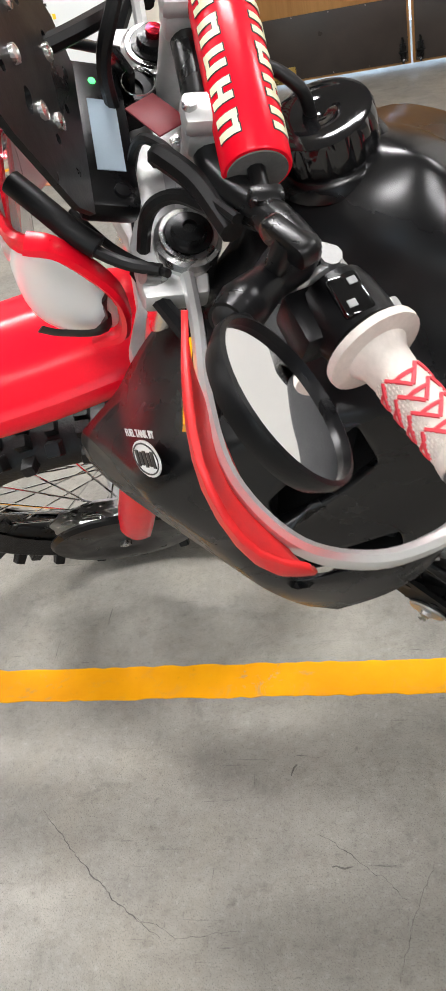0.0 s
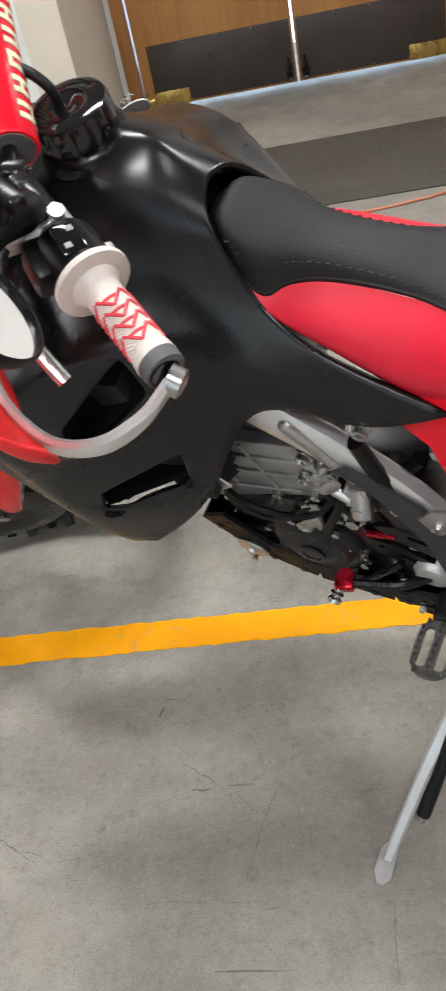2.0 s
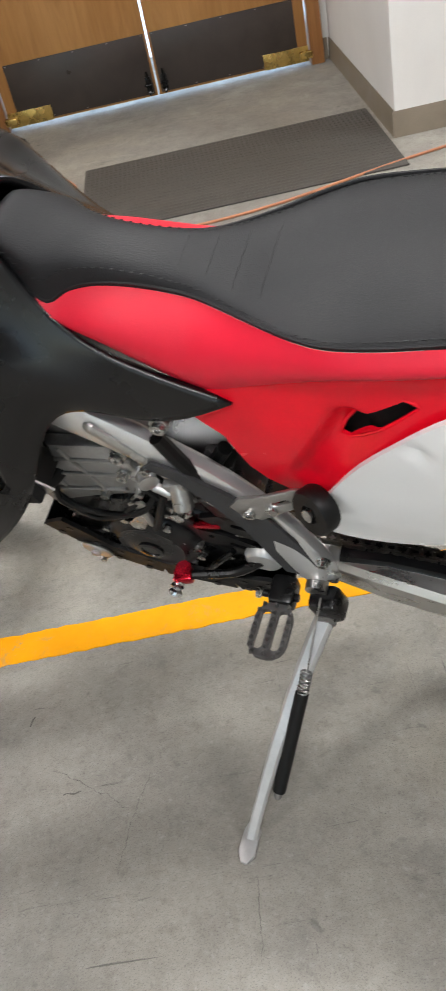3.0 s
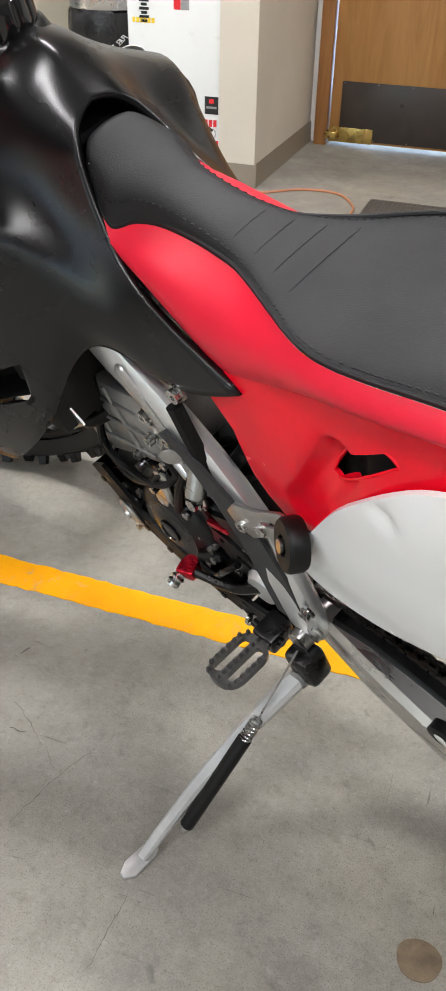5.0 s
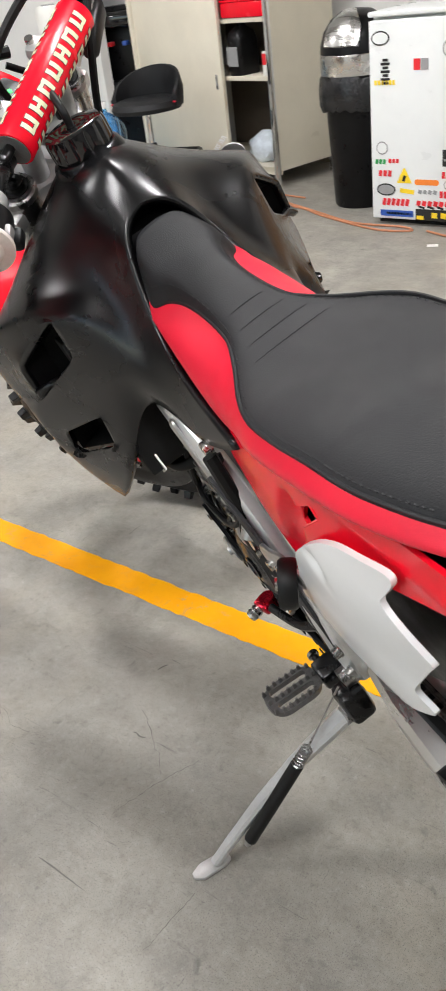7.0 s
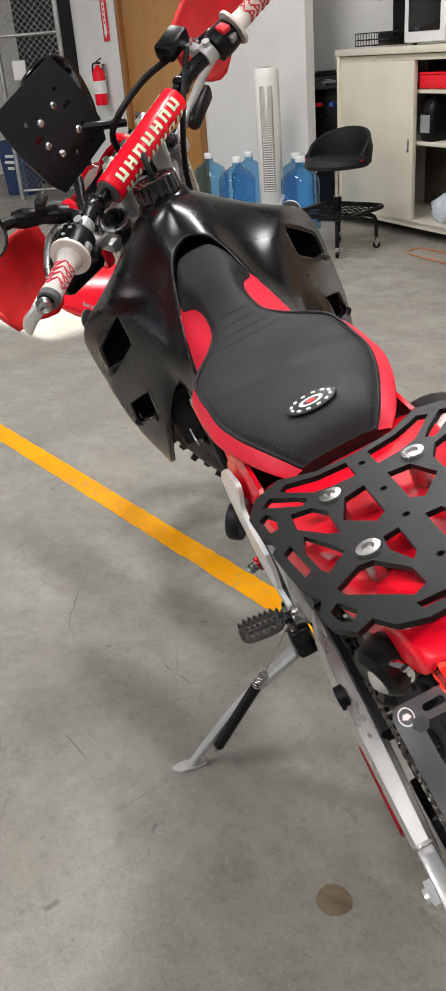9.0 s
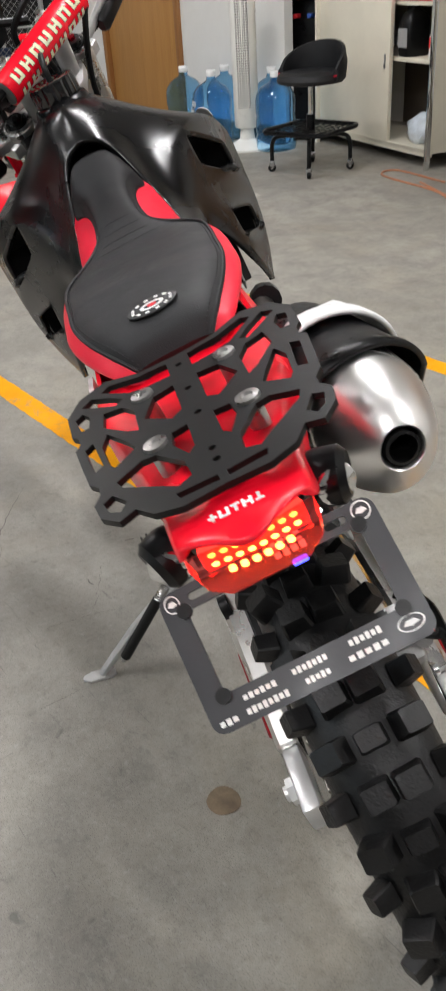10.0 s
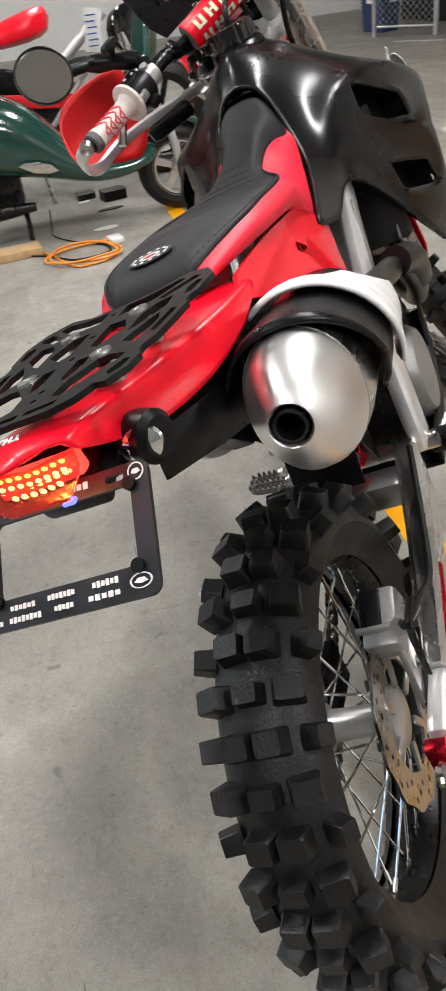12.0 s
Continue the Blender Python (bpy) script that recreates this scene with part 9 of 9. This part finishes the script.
# ---------------------------------------------------------------- what stands beyond the bike
def scooter():
    """A parked scooter facing along y; its own axes: x ahead, y to its left."""
    root = thing("scooter", "dark green scooter with a silver side badge, parked on its stand", "scooter", pose(-2.40, 0.62, 0, 0, 0, 90))
    bm = bm_()
    rings = []
    for x, hw, zb, zt in ((-0.80, 0.06, 0.56, 0.70), (-0.72, 0.13, 0.46, 0.74), (-0.45, 0.21, 0.36, 0.74), (-0.20, 0.225, 0.31, 0.68), (0.0, 0.215, 0.275, 0.60), (0.12, 0.20, 0.245, 0.46), (0.24, 0.19, 0.215, 0.34), (0.38, 0.185, 0.215, 0.31), (0.50, 0.17, 0.24, 0.33), (0.58, 0.13, 0.30, 0.36)):
        h = zt - zb
        rings.append([(x, hw * y, zb + h * z) for y, z in ((0.55, 0.0), (0.9, 0.12), (1.0, 0.40), (0.95, 0.72), (0.6, 0.97), (0, 1.0), (-0.6, 0.97), (-0.95, 0.72), (-1.0, 0.40), (-0.9, 0.12), (-0.55, 0.0), (0, -0.03))])
    add_loft(bm, rings)
    body = sub("body", bm, GREENPAINT, root, "", 60, 2)
    bm = bm_()
    rows = []
    for x, z, hw in ((0.46, 0.26, 0.15), (0.56, 0.40, 0.19), (0.62, 0.58, 0.21), (0.66, 0.78, 0.19), (0.66, 0.93, 0.13)):
        rows.append([(x - 0.07 * abs(u) ** 2, u * hw, z) for u in (-1, -0.7, -0.35, 0, 0.35, 0.7, 1)])
    add_loft(bm, rows, False, False)
    shield = sub("leg_shield", bm, GREENPAINT, root, "", 60, 2)
    md = shield.modifiers.new("wall", "SOLIDIFY")
    md.thickness = 0.03
    part("seat", add_box(bm_(), (-0.40, 0, 0.80), (0.62, 0.26, 0.10), bev=0.04, seg=3), SEATV, root, "black seat")
    badge = add_slab(bm_(), [(-0.09, 0.006), (-0.06, 0.024), (0.0, 0.028), (0.06, 0.016), (0.09, -0.010), (0.05, -0.024), (-0.02, -0.022)], plane_m((0.0, -0.2175, 0.345), (1, 0, -0.16), (0, -1, -0.1)), 0.006, 0.002)
    part("side_badge", badge, ALUBR, body, "silver wing-shaped badge")
    part("floor_mat", add_box(bm_(), (0.34, 0, 0.325), (0.30, 0.30, 0.012), bev=0.004), RUBBER, root)
    for x, r, name in ((0.68, 0.205, "front_wheel"), (-0.60, 0.215, "rear_wheel")):
        w = part(name, add_lathe(bm_(), (x, -0.045, r), (0, 1, 0), [(r * 0.62, 0.008), (r * 0.80, 0.0), (r * 0.95, 0.018), (r, 0.038), (r, 0.052), (r * 0.95, 0.072), (r * 0.80, 0.09), (r * 0.62, 0.082)], 48, False), TYRE, root, "black scooter tyre")
        part("rim", add_lathe(bm_(), (x, -0.040, r), (0, 1, 0), [(r * 0.66, 0.0), (r * 0.64, 0.004), (r * 0.58, 0.004), (r * 0.56, 0.03), (r * 0.56, 0.05), (r * 0.58, 0.076), (r * 0.66, 0.08)], 40, False), ALUP, w, "grey cast rim")
        for i in range(5):
            a = 2 * math.pi * i / 5 + 0.3
            part("rim_spoke", add_box(bm_(), (x + math.cos(a) * r * 0.33, 0, r + math.sin(a) * r * 0.33), (r * 0.52, 0.03, 0.034), Matrix.Rotation(-a, 4, "Y"), 0.006), ALUP, w)
        part("hub", add_lathe(bm_(), (x, -0.055, r), (0, 1, 0), [(0.012, 0), (0.034, 0.004), (0.038, 0.02), (0.038, 0.09), (0.02, 0.11)], 20), ALU, w)
    part("fork", add_tube(bm_(), [(0.68, -0.06, 0.21), (0.655, -0.075, 0.36), (0.60, -0.03, 0.52)], 0.020, 10), ALUP, root)
    part("front_fender", add_tube(bm_(), [(0.50, 0, 0.36), (0.58, 0, 0.425), (0.68, 0, 0.44), (0.79, 0, 0.40)], 1.0, 10, 5, (0.016, 0.065), up=(0, 0, 1)), GREENPAINT, root)
    part("exhaust", add_tube(bm_(), [(-0.05, -0.14, 0.16), (-0.30, -0.17, 0.17), (-0.62, -0.19, 0.24)], [0.02, 0.045, 0.05], 12), BLKSATIN, root, "black exhaust")
    part("engine", add_box(bm_(), (-0.30, 0.04, 0.22), (0.42, 0.18, 0.16), bev=0.03), DARKM, root)
    for sgn in (1, -1):
        part("stand_leg", add_tube(bm_(), [(-0.12, sgn * 0.05, 0.22), (-0.10, sgn * 0.12, 0.10), (-0.10, sgn * 0.16, 0.012)], 0.012, 8), BLKSATIN, root)
        part("grip", add_tube(bm_(), [(0.56, sgn * 0.10, 0.98), (0.50, sgn * 0.22, 0.995), (0.46, sgn * 0.33, 0.99)], 0.016, 10), RUBBER, root)
    part("handlebar_cover", add_box(bm_(), (0.58, 0, 0.98), (0.12, 0.24, 0.10), bev=0.03, seg=3), GREENPAINT, root)


scooter()


def second_bike():
    root = thing("parked_motorcycle", "red and black motorcycle with silver frame tubes and a paper tag", "motorcycle", pose(-3.18, 0.74, 0, 0, 0, 90))
    bm = bm_()
    add_loft(bm, [[(x, y * hw, z + h * k) for y, k in ((-1, 0), (-0.8, 0.8), (0, 1), (0.8, 0.8), (1, 0), (0, -0.3))] for x, hw, z, h in ((-0.42, 0.10, 0.73, 0.04), (-0.20, 0.15, 0.76, 0.10), (0.0, 0.16, 0.78, 0.14), (0.12, 0.09, 0.82, 0.12))])
    sub("tank", bm, RED, root, "red fuel tank", 60, 1)
    part("seat", add_box(bm_(), (-0.55, 0, 0.83), (0.55, 0.26, 0.10), bev=0.04, seg=3), SEATV, root)
    part("engine", add_box(bm_(), (-0.05, 0, 0.40), (0.46, 0.30, 0.36), bev=0.04), DARKM, root, "black engine")
    part("side_panel", add_box(bm_(), (-0.18, -0.16, 0.60), (0.42, 0.03, 0.14), Matrix.Rotation(0.25, 4, "Y"), 0.012), BLKSATIN, root)
    part("lower_cowl", add_box(bm_(), (-0.06, -0.17, 0.50), (0.50, 0.02, 0.07), Matrix.Rotation(0.12, 4, "Y"), 0.008), REDM, root, "dark red lower cowl")
    for a, b, r in (((0.05, -0.14, 0.60), (0.38, -0.12, 0.86), 0.026), ((0.10, -0.15, 0.62), (0.18, -0.14, 0.34), 0.016), ((0.24, -0.15, 0.60), (-0.04, -0.15, 0.30), 0.014)):
        part("frame_tube", add_cyl(bm_(), a, b, r, seg=12), ALUP, root, "silver frame tube")
    part("hose", add_tube(bm_(), [(0.02, -0.18, 0.63), (0.22, -0.20, 0.645), (0.46, -0.18, 0.62)], 0.035, 12), RUBBER, root, "thick black hose")
    part("paper_tag", add_box(bm_(), (0.31, -0.20, 0.79), (0.085, 0.003, 0.20), Matrix.Rotation(0.15, 4, "Y")), PAPER, root, "white paper tag with blue marks")
    for k in range(6):
        part("tag_mark", add_box(bm_(), (0.30 + 0.006 * (k % 2), -0.2025, 0.72 + 0.028 * k), (0.05, 0.002, 0.006)), BLUEINK, root)
    part("headlight", add_lathe(bm_(), (0.50, -0.06, 0.76), (0.5, -0.85, 0.1), [(0.03, -0.08), (0.11, -0.03), (0.12, 0.02), (0.10, 0.035), (0.0005, 0.05)], 28), GLOSSBLK, root, "glossy black lamp housing")
    part("lamp_reflector", add_box(bm_(), (0.47, -0.13, 0.70), (0.05, 0.02, 0.12), Matrix.Rotation(-0.4, 4, "Y"), 0.008), CHROME, root)
    for x in (0.62, -0.75):
        w = part("wheel", add_lathe(bm_(), (x, -0.06, 0.30), (0, 1, 0), [(0.20, 0.01), (0.24, 0.0), (0.28, 0.02), (0.30, 0.05), (0.30, 0.07), (0.28, 0.10), (0.24, 0.12), (0.20, 0.11)], 40, False), TYRE, root)
        part("rim", add_lathe(bm_(), (x, -0.05, 0.30), (0, 1, 0), [(0.21, 0), (0.20, 0.05), (0.21, 0.10)], 40, False), BLKSATIN, w)
        for i in range(5):
            a = 2 * math.pi * i / 5
            part("rim_spoke", add_box(bm_(), (x + 0.1 * math.cos(a), 0, 0.30 + 0.1 * math.sin(a)), (0.21, 0.04, 0.03), Matrix.Rotation(-a, 4, "Y"), 0.006), BLKSATIN, w)
    part("stand", add_cyl(bm_(), (-0.1, -0.14, 0.30), (-0.06, -0.32, 0.01), 0.012, seg=8), STEEL, root)


second_bike()

# cord loop, charger and litter on the floor
loop = []
for i in range(30):
    a = 2 * math.pi * i / 13 - 0.4
    k = 1 + 0.10 * math.sin(i * 1.3)
    loop.append((-1.90 + 0.135 * k * math.cos(a), 0.735 + 0.165 * k * math.sin(a), 0.006 + 0.0007 * i))
solid("extension_cord", add_tube(bm_(), [(-2.06, 0.51, 0.006), (-2.02, 0.57, 0.006)] + loop + [(-2.02, 0.84, 0.02), (-2.015, 0.88, 0.012)], 0.0052, 8), CORDM, "coiled orange extension cord on the concrete", "cord")
solid("power_brick", add_box(bm_(), (-2.025, 0.895, 0.014), (0.085, 0.065, 0.026), Matrix.Rotation(0.2, 4, "Z"), 0.006), WHITEP, "small white charger plug on the cord", "charger")
solid("black_cable", add_tube(bm_(), [(-2.570, 0.635, 0.050), (-2.420, 0.625, 0.006), (-2.260, 0.627, 0.006), (-2.090, 0.735, 0.006), (-2.000, 0.835, 0.006), (-1.890, 0.847, 0.006), (-1.850, 0.695, 0.006), (-1.970, 0.575, 0.006), (-2.050, 0.435, 0.006), (-2.120, 0.275, 0.006)], 0.0040, 8), RUBBER, "thin black cable lying on the floor", "cable")
solid("wood_plank", add_box(bm_(), (-2.05, 0.29, 0.019), (0.12, 0.52, 0.036), Matrix.Rotation(0.12, 4, "Z"), 0.002), PINE, "short raw pine plank on the floor", "plank")
rng = random.Random(21)
for x, y, sx, sy, h, mt, nm, lb in ((-2.79, 0.99, 0.10, 0.13, 0.05, BLK, "battery_charger", "small black and clear charger box on the floor"), (-2.88, 0.85, 0.07, 0.10, 0.03, BLKSATIN, "tool_tray", "flat black tray on the floor"), (-2.59, 0.94, 0.05, 0.14, 0.004, BLK, "rubber_scrap", "flat black rubber scrap on the floor"), (-2.27, 0.885, 0.05, 0.13, 0.003, PAPER, "paper_scrap", "torn white paper scrap on the floor"), (-2.81, 0.83, 0.03, 0.07, 0.003, PAPER, "paper_scrap", "torn white paper scrap on the floor")):
    bm = add_slab(bm_(), [(sx / 2 * math.cos(a) * rng.uniform(0.8, 1.2), sy / 2 * math.sin(a) * rng.uniform(0.8, 1.2)) for a in (2 * math.pi * i / 9 for i in range(9))] if h < 0.01 else rounded(sx, sy, 0.01), pose(x, y, 0.0005, 0, 0, 12), h, 0)
    solid(nm, bm, mt, lb, nm.split("_")[-1])


# cracks and rubber scuffs in the concrete
def crack(pts, width, seed, name="floor_crack", label="hairline crack in the concrete"):
    rng = random.Random(seed)
    line = []
    for p, q in zip(pts, pts[1:]):
        p, q = Vector((*p, 0.0004)), Vector((*q, 0.0004))
        n = max(3, int((q - p).length / 0.006))
        side = Vector((-(q - p).y, (q - p).x, 0)).normalized()
        off = 0.0
        for i in range(n):
            off = off * 0.75 + rng.uniform(-1, 1) * 0.0022
            line.append((p.lerp(q, i / n) + side * off, side))
    bm = bm_()
    prev = None
    for i, (p, side) in enumerate(line):
        w = width * (0.25 + 0.75 * rng.random()) * math.sin(math.pi * (i + 1) / (len(line) + 1)) ** 0.5
        cur = [bm.verts.new(p + side * w), bm.verts.new(p - side * w)]
        if prev:
            bm.faces.new((prev[0], cur[0], cur[1], prev[1]))
        prev = cur
    solid(name, bm, CRACKM, label, "crack", "structure")


CRACKM = surface("crack_dirt", (0.13, 0.122, 0.108), 0.85, 0, 0.3, 60)
for k, pts in enumerate((
        ((-0.203, 0.984), (-0.161, 0.945), (-0.124, 0.904), (-0.05, 0.841), (0.049, 0.775)),
        ((0.22, 1.051), (0.233, 1.078)),
        ((0.292, 0.893), (0.33, 0.895)),
        ((0.388, 0.747), (0.403, 0.801), (0.447, 0.912)),
        ((-0.015, 0.819), (0.077, 0.781), (0.179, 0.8)),
        ((0.268, 0.947), (0.365, 0.882), (0.41, 0.841)),
        ((0.595, 0.567), (0.605, 0.701)),
)):
    crack(pts, (0.0012, 0.0024, 0.0024, 0.0007, 0.0006, 0.0008, 0.0007)[k], k)
